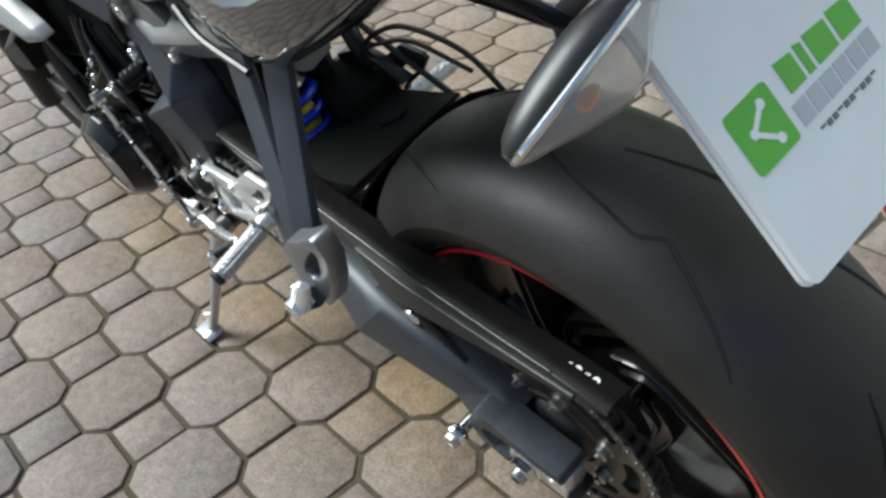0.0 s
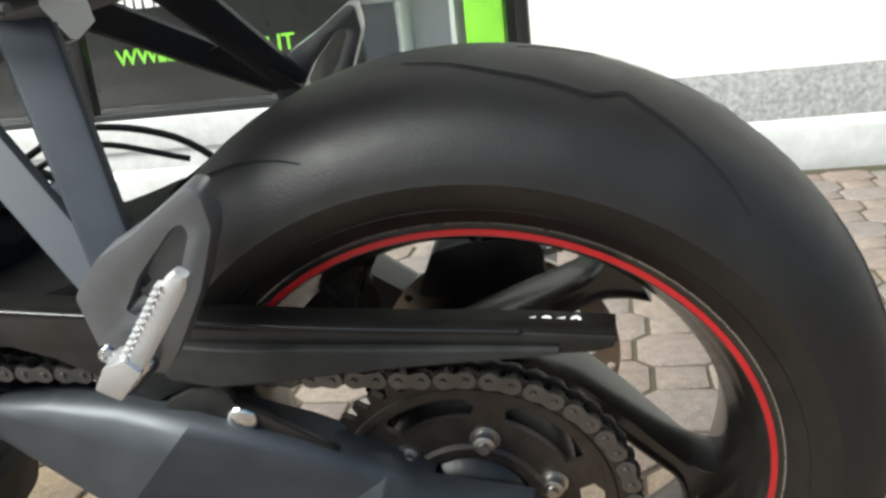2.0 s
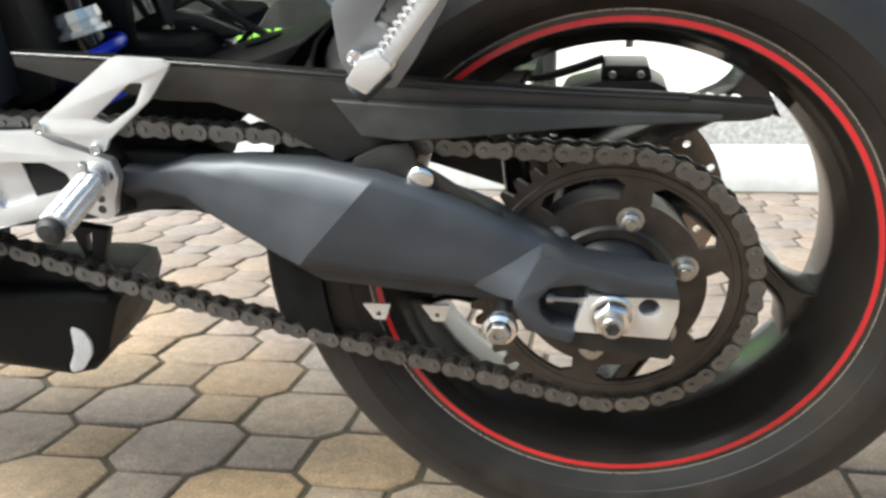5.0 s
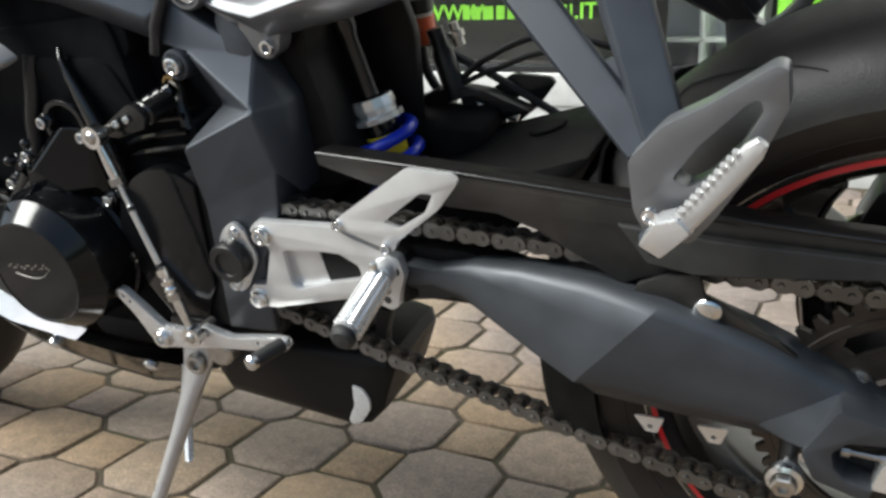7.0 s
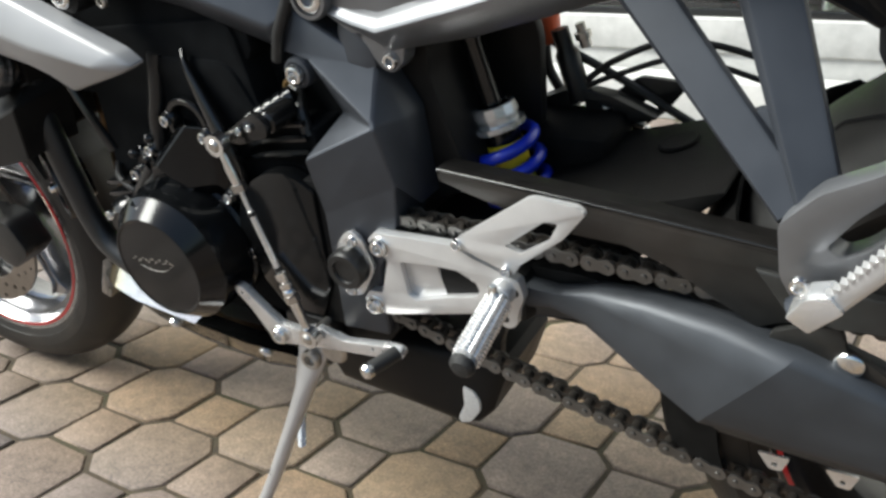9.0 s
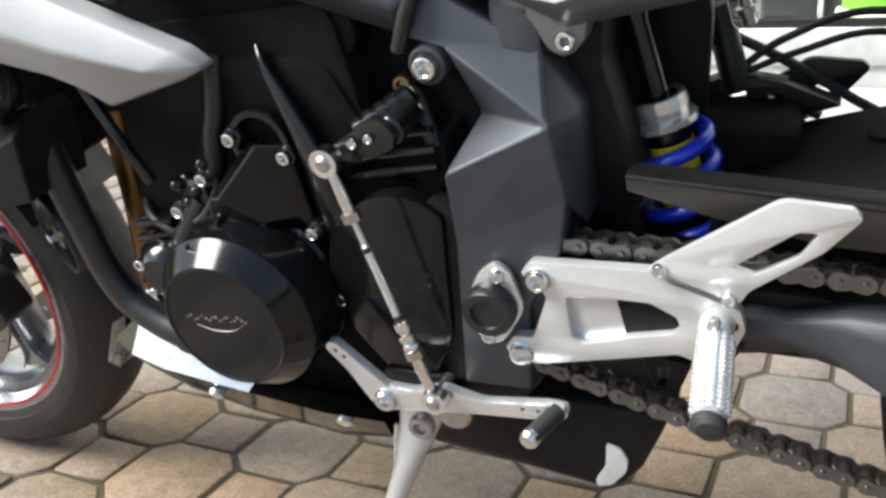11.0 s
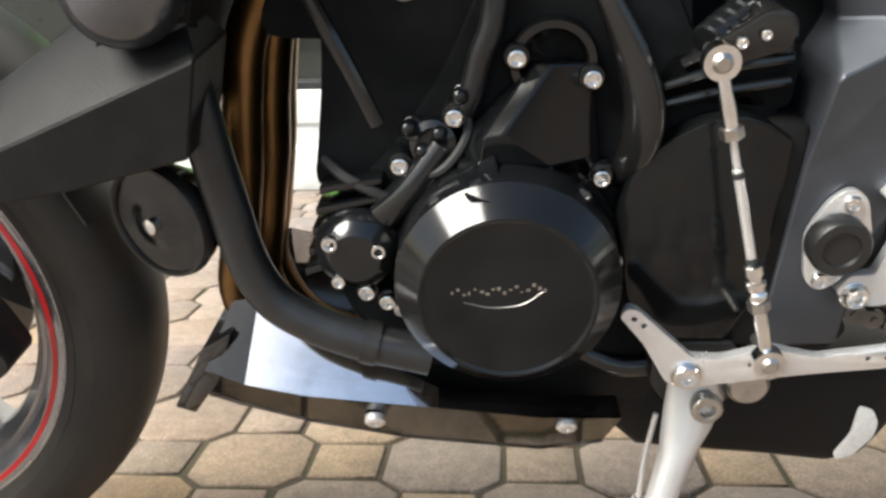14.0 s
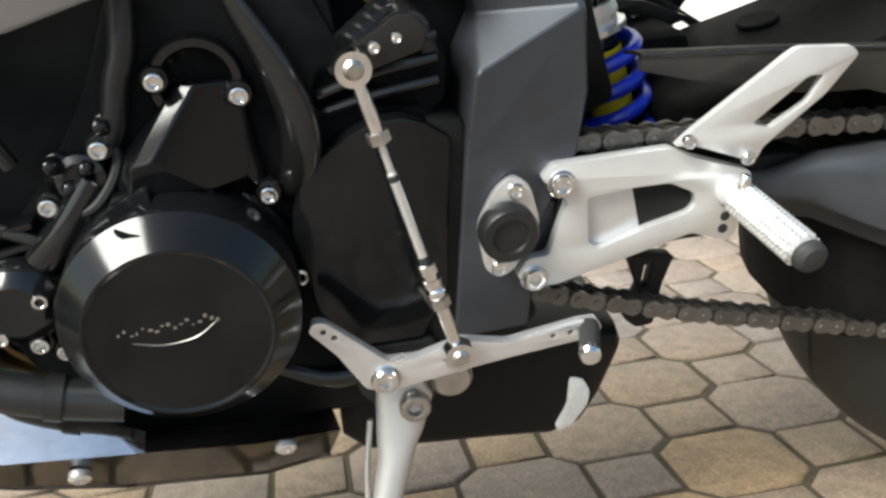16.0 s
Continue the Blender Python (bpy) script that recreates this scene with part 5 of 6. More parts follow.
cov = part("alternator_cover", lathe([(-0.09, 0.080), (-0.106, 0.080), (-0.108, 0.0785), (-0.110, 0.0775), (-0.150, 0.0765), (-0.1530, 0.0757), (-0.1545, 0.0742), (-0.1705, 0.0605), (-0.1722, 0.0590), (-0.1725, 0.0575), (-0.1712, 0.0555), (-0.1710, 0.0)], AC, segs=72), M_COVER, engine, "polished black alternator cover with worn script", 24)
rnd = random.Random(3)
for k in range(17):
    f = k / 16
    x, z = -0.866 + 0.060 * f, 0.3985 + 0.004 * f + 0.0022 * math.sin(k * 1.9)
    part("script_mark", block(x, x + rnd.uniform(0.0010, 0.0028), -0.1714, -0.1709, z, z + rnd.uniform(0.0008, 0.0026)), M_STEEL, cov, "worn pale script", 0)
part("script_swash", pipe([(-0.858, -0.1711, 0.3925), (-0.840, -0.1711, 0.3885), (-0.820, -0.1711, 0.391), (-0.806, -0.1711, 0.4005)], [0.0002, 0.0003, 0.0003, 0.0002], 6), M_STEEL, cov)
cap = [(-0.863, -0.140, 0.468), (-0.849, -0.126, 0.4735), (-0.8305, -0.166, 0.459), (-0.856, -0.163, 0.4605), (-0.8375, -0.124, 0.480)]
part("cover_nose", soften(faceted(cap, [(0, 1, 2, 3), (1, 4, 2)], -0.10), 0.003, 2, 10), M_COVER, cov, "", 40)
uc = [(-0.866, -0.098, 0.463), (-0.852, -0.100, 0.490), (-0.8119, -0.0996, 0.5317), (-0.7996, -0.1058, 0.5317), (-0.772, -0.100, 0.530), (-0.764, -0.098, 0.450),
      (-0.8326, -0.1298, 0.4924), (-0.845, -0.1264, 0.4896), (-0.848, -0.128, 0.472), (-0.80, -0.124, 0.468), (-0.775, -0.106, 0.468)]
part("cam_chain_cover", soften(faceted(uc, [(0, 1, 7, 8), (1, 2, 7), (2, 3, 6, 7), (6, 3, 9), (3, 4, 10, 9), (7, 6, 9, 8), (0, 8, 9, 10, 5), (4, 5, 10)], -0.08), 0.0016, 2, 8), M_COVER, engine, "gloss black cam chain cover", 7)
part("cover_neck", soften(faceted([(-0.836, -0.119, 0.476), (-0.798, -0.116, 0.474), (-0.800, -0.134, 0.450), (-0.834, -0.137, 0.447)], [(0, 1, 2, 3)], -0.09), 0.0015, 2, 8), M_COVER, engine, "", 24)
part("top_ring", lathe([(-0.08, 0.030), (-0.099, 0.030), (-0.102, 0.028), (-0.102, 0.023), (-0.099, 0.021), (-0.092, 0.021), (-0.092, 0.0)], (-0.799, 0, 0.531), segs=40), M_ENG, engine)
for x, z in ((-0.823, 0.536), (-0.774, 0.522), (-0.765, 0.453), (-0.864, 0.497), (-0.902, 0.463), (-0.887, 0.451), (-0.937, 0.422), (-0.916, 0.356), (-0.752, 0.389), (-0.931, 0.364)):
    o = part("boss", lathe([(0.02, 0.011), (-0.006, 0.0095), (-0.008, 0.008), (-0.008, 0)], (x, -0.096, z), segs=16), M_ENG, engine)
    bolt(x, -0.104, z, 0.0065, engine, h=0.0065)
for k in range(12):
    a = radians(100 + 14 * k)
    x, z = AC[0] + 0.093 * math.cos(a), AC[2] + 0.093 * math.sin(a)
    if k in (1, 4, 8):
        bolt(x, -0.098, z, 0.0055, engine)
part("water_pump", lathe([(-0.07, 0.034), (-0.108, 0.032), (-0.118, 0.026), (-0.124, 0.018), (-0.124, 0)], (-0.935, 0, 0.400), segs=32), M_ENG, engine)
part("water_pump_spout", pipe([(-0.915, -0.10, 0.425), (-0.895, -0.105, 0.445), (-0.872, -0.10, 0.475)], [0.014, 0.013, 0.012], 14), M_ENG, engine)
for x, z, r in ((-0.952, 0.412, 0.006), (-0.918, 0.406, 0.0055), (-0.948, 0.382, 0.005)):
    bolt(x, -0.122, z, r, engine)
for k in range(5):
    part("fin", slab([(-0.975 + 0.004 * k, 0.378 + 0.016 * k), (-0.915, 0.398 + 0.013 * k), (-0.915, 0.402 + 0.013 * k), (-0.975 + 0.004 * k, 0.384 + 0.016 * k)], -0.108, -0.08, bevel=0.001), M_ENG, engine)
for k, (x, z) in enumerate(((-0.872, 0.482), (-0.884, 0.470), (-0.893, 0.486), (-0.858, 0.508))):
    part("hose_clip", lathe([(0.01, 0.008), (-0.004, 0.0095), (-0.006, 0.0085), (-0.007, 0.0065), (-0.012, 0.006), (-0.016, 0.0045), (-0.018, 0.002), (-0.018, 0)], (x, -0.094, z), (0.2, 1, -0.3), 16), M_ENG, engine, "", 40)
part("clutch_cable_guide", pipe([(-0.786, -0.090, 0.608), (-0.778, -0.098, 0.5947), (-0.7655, -0.102, 0.5712), (-0.7495, -0.106, 0.5374), (-0.7405, -0.108, 0.5080), (-0.7395, -0.106, 0.485), (-0.7445, -0.100, 0.463), (-0.755, -0.090, 0.447)], [0.004, 0.0058, 0.0092, 0.0128, 0.0150, 0.0150, 0.0130, 0.009], 18, flat=0.7), M_SATIN, engine, "gloss black curved duct", 60)
scv = [(-0.7535, 0.420), (-0.7515, 0.4377), (-0.7456, 0.4540), (-0.7390, 0.4645), (-0.7312, 0.4736), (-0.7210, 0.4822), (-0.7095, 0.4887), (-0.700, 0.4932), (-0.6913, 0.4960), (-0.6727, 0.4975), (-0.656, 0.491), (-0.641, 0.480), (-0.648, 0.368), (-0.672, 0.318), (-0.715, 0.322), (-0.742, 0.36)]
part("sprocket_cover", slab(scv, -0.112, -0.085, r=0.003, bevel=0.0035), M_COVER, engine, "satin black front sprocket cover")
for k in range(3):
    z = 0.510 + 0.015 * k
    part("case_rib", pipe([(-0.735 + 0.01 * k, -0.094, z - 0.012), (-0.69, -0.099, z), (-0.645, -0.096, z + 0.006)], 0.0035, 8), M_ENG, engine)
part("gearbox_upper", slab([(-0.735, 0.50), (-0.64, 0.495), (-0.637, 0.540), (-0.725, 0.535)], -0.092, 0.05, r=0.01, bevel=0.006), M_DEEP, engine)
part("rear_casing", block(-0.74, -0.600, -0.050, 0.06, 0.46, 0.66, 0.012), M_DEEP, engine)
part("sump", slab([(-0.93, 0.29), (-0.68, 0.29), (-0.70, 0.235), (-0.90, 0.235)], -0.06, 0.06, r=0.01, bevel=0.008), M_CASE, engine)
part("breather_hose", pipe([(-0.833, -0.085, 0.60), (-0.839, -0.095, 0.557), (-0.847, -0.097, 0.535), (-0.854, -0.097, 0.507), (-0.862, -0.094, 0.492)], 0.0085, 12), M_PIPE, engine)
part("support_rod", pipe([(-0.966, -0.112, 0.605), (-0.933, -0.115, 0.538), (-0.915, -0.113, 0.495)], 0.0055, 10), M_ENG, engine)
part("union", lathe([(0.0, 0.016), (-0.006, 0.018), (-0.012, 0.016), (-0.014, 0.011), (-0.012, 0.008), (-0.011, 0)], (-0.878, -0.094, 0.476), (0.1, 1, -0.2), 24), M_ENG, engine, "", 40)
part("wiring", pipe([(-0.905, -0.09, 0.44), (-0.895, -0.108, 0.455), (-0.872, -0.112, 0.462), (-0.855, -0.104, 0.486), (-0.862, -0.09, 0.51)], 0.0035, 8), M_RUBBER, engine)
part("wiring", pipe([(-0.958, -0.085, 0.46), (-0.94, -0.102, 0.452), (-0.915, -0.106, 0.440), (-0.90, -0.10, 0.425)], 0.004, 8), M_RUBBER, engine)
part("oil_tube", pipe([(-0.775, -0.085, 0.302), (-0.74, -0.095, 0.292), (-0.705, -0.095, 0.296)], 0.0085, 12), M_SATIN, engine)
for y, dx in ((-0.020, 0.0), (0.016, 0.014), (0.052, 0.012)):
    part("header_pipe", pipe([(-0.93, y, 0.605), (-0.985 + dx, y, 0.588), (-1.018 + dx, y, 0.540), (-1.030 + dx, y, 0.485), (-1.036 + dx, y, 0.430), (-1.046 + dx, y, 0.370), (-1.054 + dx, y, 0.310), (-1.02 + dx, y * 0.9, 0.252), (-0.92, y * 0.6, 0.235), (-0.78, y * 0.3, 0.235)], 0.0162, 18), M_GOLD, engine, "heat-tinted golden brown header pipe", 60)

# ---- exhaust can ----
exh = group_part("exhaust_can", bike, "satin black underslung exhaust can")
er = []
for x, t, b, w in ((-0.735, 0.258, 0.195, 0.050), (-0.715, 0.270, 0.180, 0.060), (-0.60, 0.274, 0.172, 0.064), (-0.535, 0.274, 0.166, 0.064), (-0.512, 0.270, 0.172, 0.062), (-0.502, 0.258, 0.190, 0.054)):
    m, h = (t + b) / 2, (t - b) / 2
    er.append([(x + (0.02 * (z_ - 0.22) / 0.05 if x > -0.55 else 0), y_, z_) for y_, z_ in ((w * math.copysign(abs(math.cos(a)) ** 0.28, math.cos(a)), m + h * math.copysign(abs(math.sin(a)) ** 0.3, math.sin(a))) for a in (2 * math.pi * j / 36 for j in range(36)))])
bm = bmesh.new()
skin(bm, er)
M_CAN = material("satin_black_can", (0.008, 0.008, 0.0085), 0.42, 0, 0.1, 40, 0.02, 900, 0.0, 0.15, (0.024, 0.020, 0.016), 9, spec=0.15)
part("can_body", bm, M_CAN, exh, "", 40)
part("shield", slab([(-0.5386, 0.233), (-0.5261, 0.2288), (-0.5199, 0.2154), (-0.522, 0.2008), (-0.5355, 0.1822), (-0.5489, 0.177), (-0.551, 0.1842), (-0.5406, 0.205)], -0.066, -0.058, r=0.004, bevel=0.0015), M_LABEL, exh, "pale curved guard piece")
part("link_pipe", pipe([(-0.79, 0, 0.235), (-0.75, -0.01, 0.235), (-0.71, -0.01, 0.24)], 0.028, 16), M_EXH, exh)

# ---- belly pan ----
belly = group_part("belly_pan", bike, "gloss black belly pan, sky glare put into its upper facets")
tp = [(-1.048, -0.062, 0.330), (-1.0247, -0.064, 0.3362), (-0.958, -0.087, 0.309), (-0.8818, -0.094, 0.2693), (-0.8, -0.094, 0.262), (-0.742, -0.092, 0.262)]
md = [(-1.070, -0.088, 0.281), (-1.034, -0.104, 0.279), (-0.985, -0.113, 0.275), (-0.881, -0.116, 0.2665), (-0.80, -0.114, 0.256), (-0.738, -0.106, 0.250)]
bt = [(-1.092, -0.062, 0.246), (-1.050, -0.075, 0.241), (-0.985, -0.087, 0.232), (-0.905, -0.090, 0.219), (-0.80, -0.090, 0.209), (-0.748, -0.084, 0.212)]
pan = tp + md + bt
pf = [(i, i + 1, i + 7, i + 6) for i in range(5)] + [(i + 6, i + 7, i + 13, i + 12) for i in range(5)]
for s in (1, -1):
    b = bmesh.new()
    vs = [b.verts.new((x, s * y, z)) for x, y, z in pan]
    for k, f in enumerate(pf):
        # two upper facets get the sky glare as a mirror, not gloss black
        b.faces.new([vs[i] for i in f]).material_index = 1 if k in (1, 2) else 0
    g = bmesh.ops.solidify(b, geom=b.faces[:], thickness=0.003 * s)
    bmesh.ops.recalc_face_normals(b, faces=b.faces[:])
    part("side_panel", b, [M_GLOSS, M_GLARE], belly, "", 18)
b = bmesh.new()
skin(b, [[(x, y, z), (x, 0, z - 0.006), (x, -y, z)] for x, y, z in bt], False, False)
bmesh.ops.solidify(b, geom=b.faces[:], thickness=0.003)
part("floor_panel", b, M_GLOSS, belly, "", 30)
part("front_lip", slab([(-1.102, 0.242), (-1.070, 0.30), (-1.045, 0.315), (-1.062, 0.268), (-1.085, 0.236)], -0.085, 0.085, bevel=0.002), M_GLOSS, belly)
for x, z in ((-0.781, 0.243), (-0.932, 0.247)):
    part("rivet", lathe([(0.004, 0.0085), (-0.001, 0.0085), (-0.003, 0.006), (-0.003, 0.0025), (-0.001, 0.002), (-0.001, 0)], (x, -0.108, z), (0, 1, 0.55), 18), M_ALU, belly)

# ---- radiator side: hose, horn, radiator, white shroud ----
part("radiator_hose", pipe([(-1.046, -0.098, 0.560), (-1.040, -0.102, 0.520), (-1.032, -0.105, 0.470), (-1.025, -0.106, 0.432), (-1.017, -0.107, 0.392), (-1.002, -0.108, 0.360), (-0.976, -0.110, 0.341), (-0.938, -0.112, 0.326), (-0.885, -0.112, 0.312)], 0.0152, 18), M_PIPE, bike, "thick black radiator hose", 60)
part("hose_clamp", lathe([(-0.006, 0.0172), (0.006, 0.0172)], (-0.930, -0.112, 0.3237), (0.053, 0.0, -0.014), 20), M_BLACKP, bike)
horn = part("horn", lathe([(0.03, 0.0), (0.03, 0.028), (0.008, 0.043), (-0.004, 0.045), (-0.008, 0.043), (-0.010, 0.034), (-0.009, 0.026), (-0.0115, 0.016), (-0.0125, 0.010), (-0.0125, 0)], (-1.079, -0.088, 0.4165), (0.42, 0.9, 0.05), 36), M_ENG, bike, "round black horn")
part("horn_rim", lathe([(-0.0085, 0.0405), (-0.0105, 0.0415), (-0.0105, 0.0440), (-0.0045, 0.0460), (-0.0005, 0.0455)], (-1.079, -0.088, 0.4165), (0.42, 0.9, 0.05), 36), M_BLACKP, horn)
part("horn_nut", lathe([(-0.0120, 0.006), (-0.0175, 0.006), (-0.0185, 0.004), (-0.0185, 0)], (-1.079, -0.088, 0.4165), (0.42, 0.9, 0.05), 12), M_CHROME, horn)
rad = group_part("radiator", bike, "black radiator behind the front wheel")
part("core", slab([(-1.115, 0.475), (-1.050, 0.488), (-0.985, 0.76), (-1.045, 0.76)], -0.108, 0.108, r=0.006, bevel=0.004), M_CASE, rad)
cowl = [(-1.020, -0.146, 0.548), (-1.117, -0.150, 0.508), (-1.19, -0.146, 0.478), (-1.21, -0.10, 0.50), (-1.12, -0.085, 0.556), (-1.045, -0.085, 0.570), (-1.035, -0.143, 0.482), (-1.115, -0.146, 0.462), (-1.19, -0.14, 0.446)]
part("side_cowl", soften(faceted(cowl, [(0, 1, 4, 5), (1, 2, 3, 4), (0, 6, 7, 1), (1, 7, 8, 2)], -0.07), 0.0015, 1, 8), M_CASE, rad, "black radiator side cowl", 14)
shroud = group_part("radiator_shroud", bike, "pearl white radiator shroud with a pointed tail")
ws = [(-0.797, -0.146, 0.610), (-0.813, -0.148, 0.623), (-0.886, -0.150, 0.652), (-0.970, -0.152, 0.686), (-1.12, -0.152, 0.750), (-0.838, -0.162, 0.612), (-0.915, -0.168, 0.632), (-1.00, -0.170, 0.657), (-1.12, -0.170, 0.700),
      (-0.815, -0.148, 0.602), (-0.892, -0.150, 0.580), (-0.914, -0.154, 0.597), (-0.938, -0.156, 0.607), (-1.00, -0.156, 0.620), (-1.12, -0.156, 0.645)]
part("panel", soften(faceted(ws, [(0, 1, 5), (1, 2, 6, 5), (2, 3, 7, 6), (3, 4, 8, 7), (0, 5, 9), (5, 6, 11, 10, 9), (6, 7, 13, 12, 11), (7, 8, 14, 13)], -0.128), 0.004, 3, 8), M_WHITE, shroud, "", 60)
part("panel", mirror_y(faceted(ws, [(0, 1, 5), (1, 2, 6, 5), (2, 3, 7, 6), (3, 4, 8, 7), (0, 5, 9), (5, 6, 11, 10, 9), (6, 7, 13, 12, 11), (7, 8, 14, 13)], -0.128)), M_WHITE, shroud, "", 60)
part("round_cap", lathe([(0.05, 0.0), (0.05, 0.026), (0.02, 0.034), (0.004, 0.0375), (-0.002, 0.0378), (-0.003, 0.0366), (-0.008, 0.0360), (-0.018, 0.030), (-0.025, 0.020), (-0.029, 0.010), (-0.030, 0.0)], (-1.0625, -0.130, 0.590), (-0.25, 1, -0.25), 40), M_DARKCHROME, rad, "domed black round cap", 60)
hang = part("shroud_bracket", slab([(-0.905, 0.690), (-0.872, 0.690), (-0.860, 0.668), (-0.872, 0.652), (-0.900, 0.662)], -0.130, -0.10, r=0.010, bevel=0.004), M_CASE, bike)
bolt(-0.879, -0.130, 0.673, 0.0125, hang, h=0.008)
bolt(-0.84, -0.118, 0.664, 0.006, hang, M_STEEL)

# ---- rear shock ----
shock = group_part("rear_shock", bike, "rear shock with blue spring and yellow damper")
T, U = Vector((-0.525, 0.013, 0.62)), Vector((-0.465, 0.006, 0.38))
D = (U - T).normalized()
part("damper_body", lathe([(0, 0), (0, 0.012), (0.02, 0.013), (0.03, 0.0095), (0.09, 0.0095), (0.092, 0.017), (0.2, 0.018), (0.247, 0.014), (0.247, 0)], T, D, 24), M_ENG, shock)
part("damper_decal", lathe([(0.128, 0.0186), (0.19, 0.0186)], T, D, 24), M_YELLOW, shock, "yellow damper sleeve")
part("preload_collar", lathe([(0.091, 0.016), (0.091, 0.0215), (0.101, 0.0225), (0.102, 0.0205), (0.108, 0.0205), (0.109, 0.0265), (0.114, 0.0265), (0.114, 0.016)], T, D, 14), M_ALU, shock, "notched aluminium preload collar", 20)
ux = D.orthogonal().normalized()
uy = D.cross(ux)
helix = []
for i in range(145):
    a = i * 2 * math.pi / 26
    helix.append(T + D * (0.116 + 0.122 * i / 144) + (ux * math.cos(a) + uy * math.sin(a)) * 0.0295)
part("coil_spring", pipe(helix, 0.0062, 10, smooth=False), M_BLUE, shock, "bright blue coil spring", 60)

# ---- seat subframe, tail, number plate holder ----
subf = group_part("seat_subframe", bike, "silver grey cast seat subframe")
web = [(-0.634, 0.664), (-0.622, 0.683), (-0.575, 0.694), (-0.53, 0.676), (-0.50, 0.656), (-0.525, 0.632), (-0.532, 0.604), (-0.545, 0.594), (-0.557, 0.600), (-0.568, 0.622), (-0.60, 0.642)]
ridge = [(-0.606, 0.651), (-0.578, 0.6425), (-0.545, 0.637), (-0.465, 0.6585), (-0.41, 0.674), (-0.36, 0.688), (-0.30, 0.700), (-0.22, 0.714)]
for sd in (1, -1):
    flip = (lambda b: b) if sd > 0 else mirror_y
    part("web", flip(slab(web, -0.080, -0.060, r=0.006, bevel=0.004)), M_SUB, subf, "", 50)
    part("upper_bar", flip(pipe([(-0.622, -0.074, 0.664), (-0.600, -0.076, 0.679), (-0.562, -0.078, 0.704), (-0.50, -0.080, 0.734), (-0.40, -0.080, 0.770)], [0.014, 0.0175, 0.017, 0.016, 0.016], 20, flat=0.75)), M_SUB, subf, "", 60)
    bm = bmesh.new()
    rings = []
    for k, (x, z) in enumerate(ridge):
        g = (0.25, 0.5, 0.8)[k] if k < 3 else 1.0
        q = (0.013, 0.008, 0.002)[k] if k < 3 else 0.0
        rings.append([(x, -0.048, z + 0.026 * g), (x, -0.060, z + 0.027 * g), (x, -0.085 + q, z + 0.011), (x, -0.0935 + q, z + 0.003), (x, -0.0955 + q, z - 0.001), (x, -0.0935 + q, z - 0.005), (x + 0.004, -0.082 + q, z - 0.026 * g), (x + 0.004, -0.074 + q, z - 0.029 * g), (x + 0.004, -0.048, z - 0.024 * g)])
    part("beam", flip(skin(bm, rings)), M_SUB, subf, "", 42)
    part("tab", flip(pipe([(-0.562, -0.072, 0.640), (-0.550, -0.072, 0.622), (-0.5437, -0.070, 0.606)], [0.0145, 0.0120, 0.0098], 16, flat=0.6)), M_SUB, subf, "", 60)
part("mount_boss", lathe([(0.02, 0.020), (-0.005, 0.020), (-0.008, 0.018), (-0.008, 0.015), (-0.003, 0.0145), (-0.003, 0)], (-0.6144, -0.081, 0.6612), segs=30), M_SUB, subf)
bolt(-0.6144, -0.083, 0.6612, 0.013, subf, h=0.006)
part("mount_boss", lathe([(0.012, 0.0098), (-0.001, 0.0098), (-0.003, 0.0090), (-0.003, 0.0080), (-0.001, 0.0075), (-0.001, 0)], (-0.5437, -0.078, 0.6069), segs=26), M_SUB, subf)
bolt(-0.5437, -0.079, 0.6069, 0.007, subf)


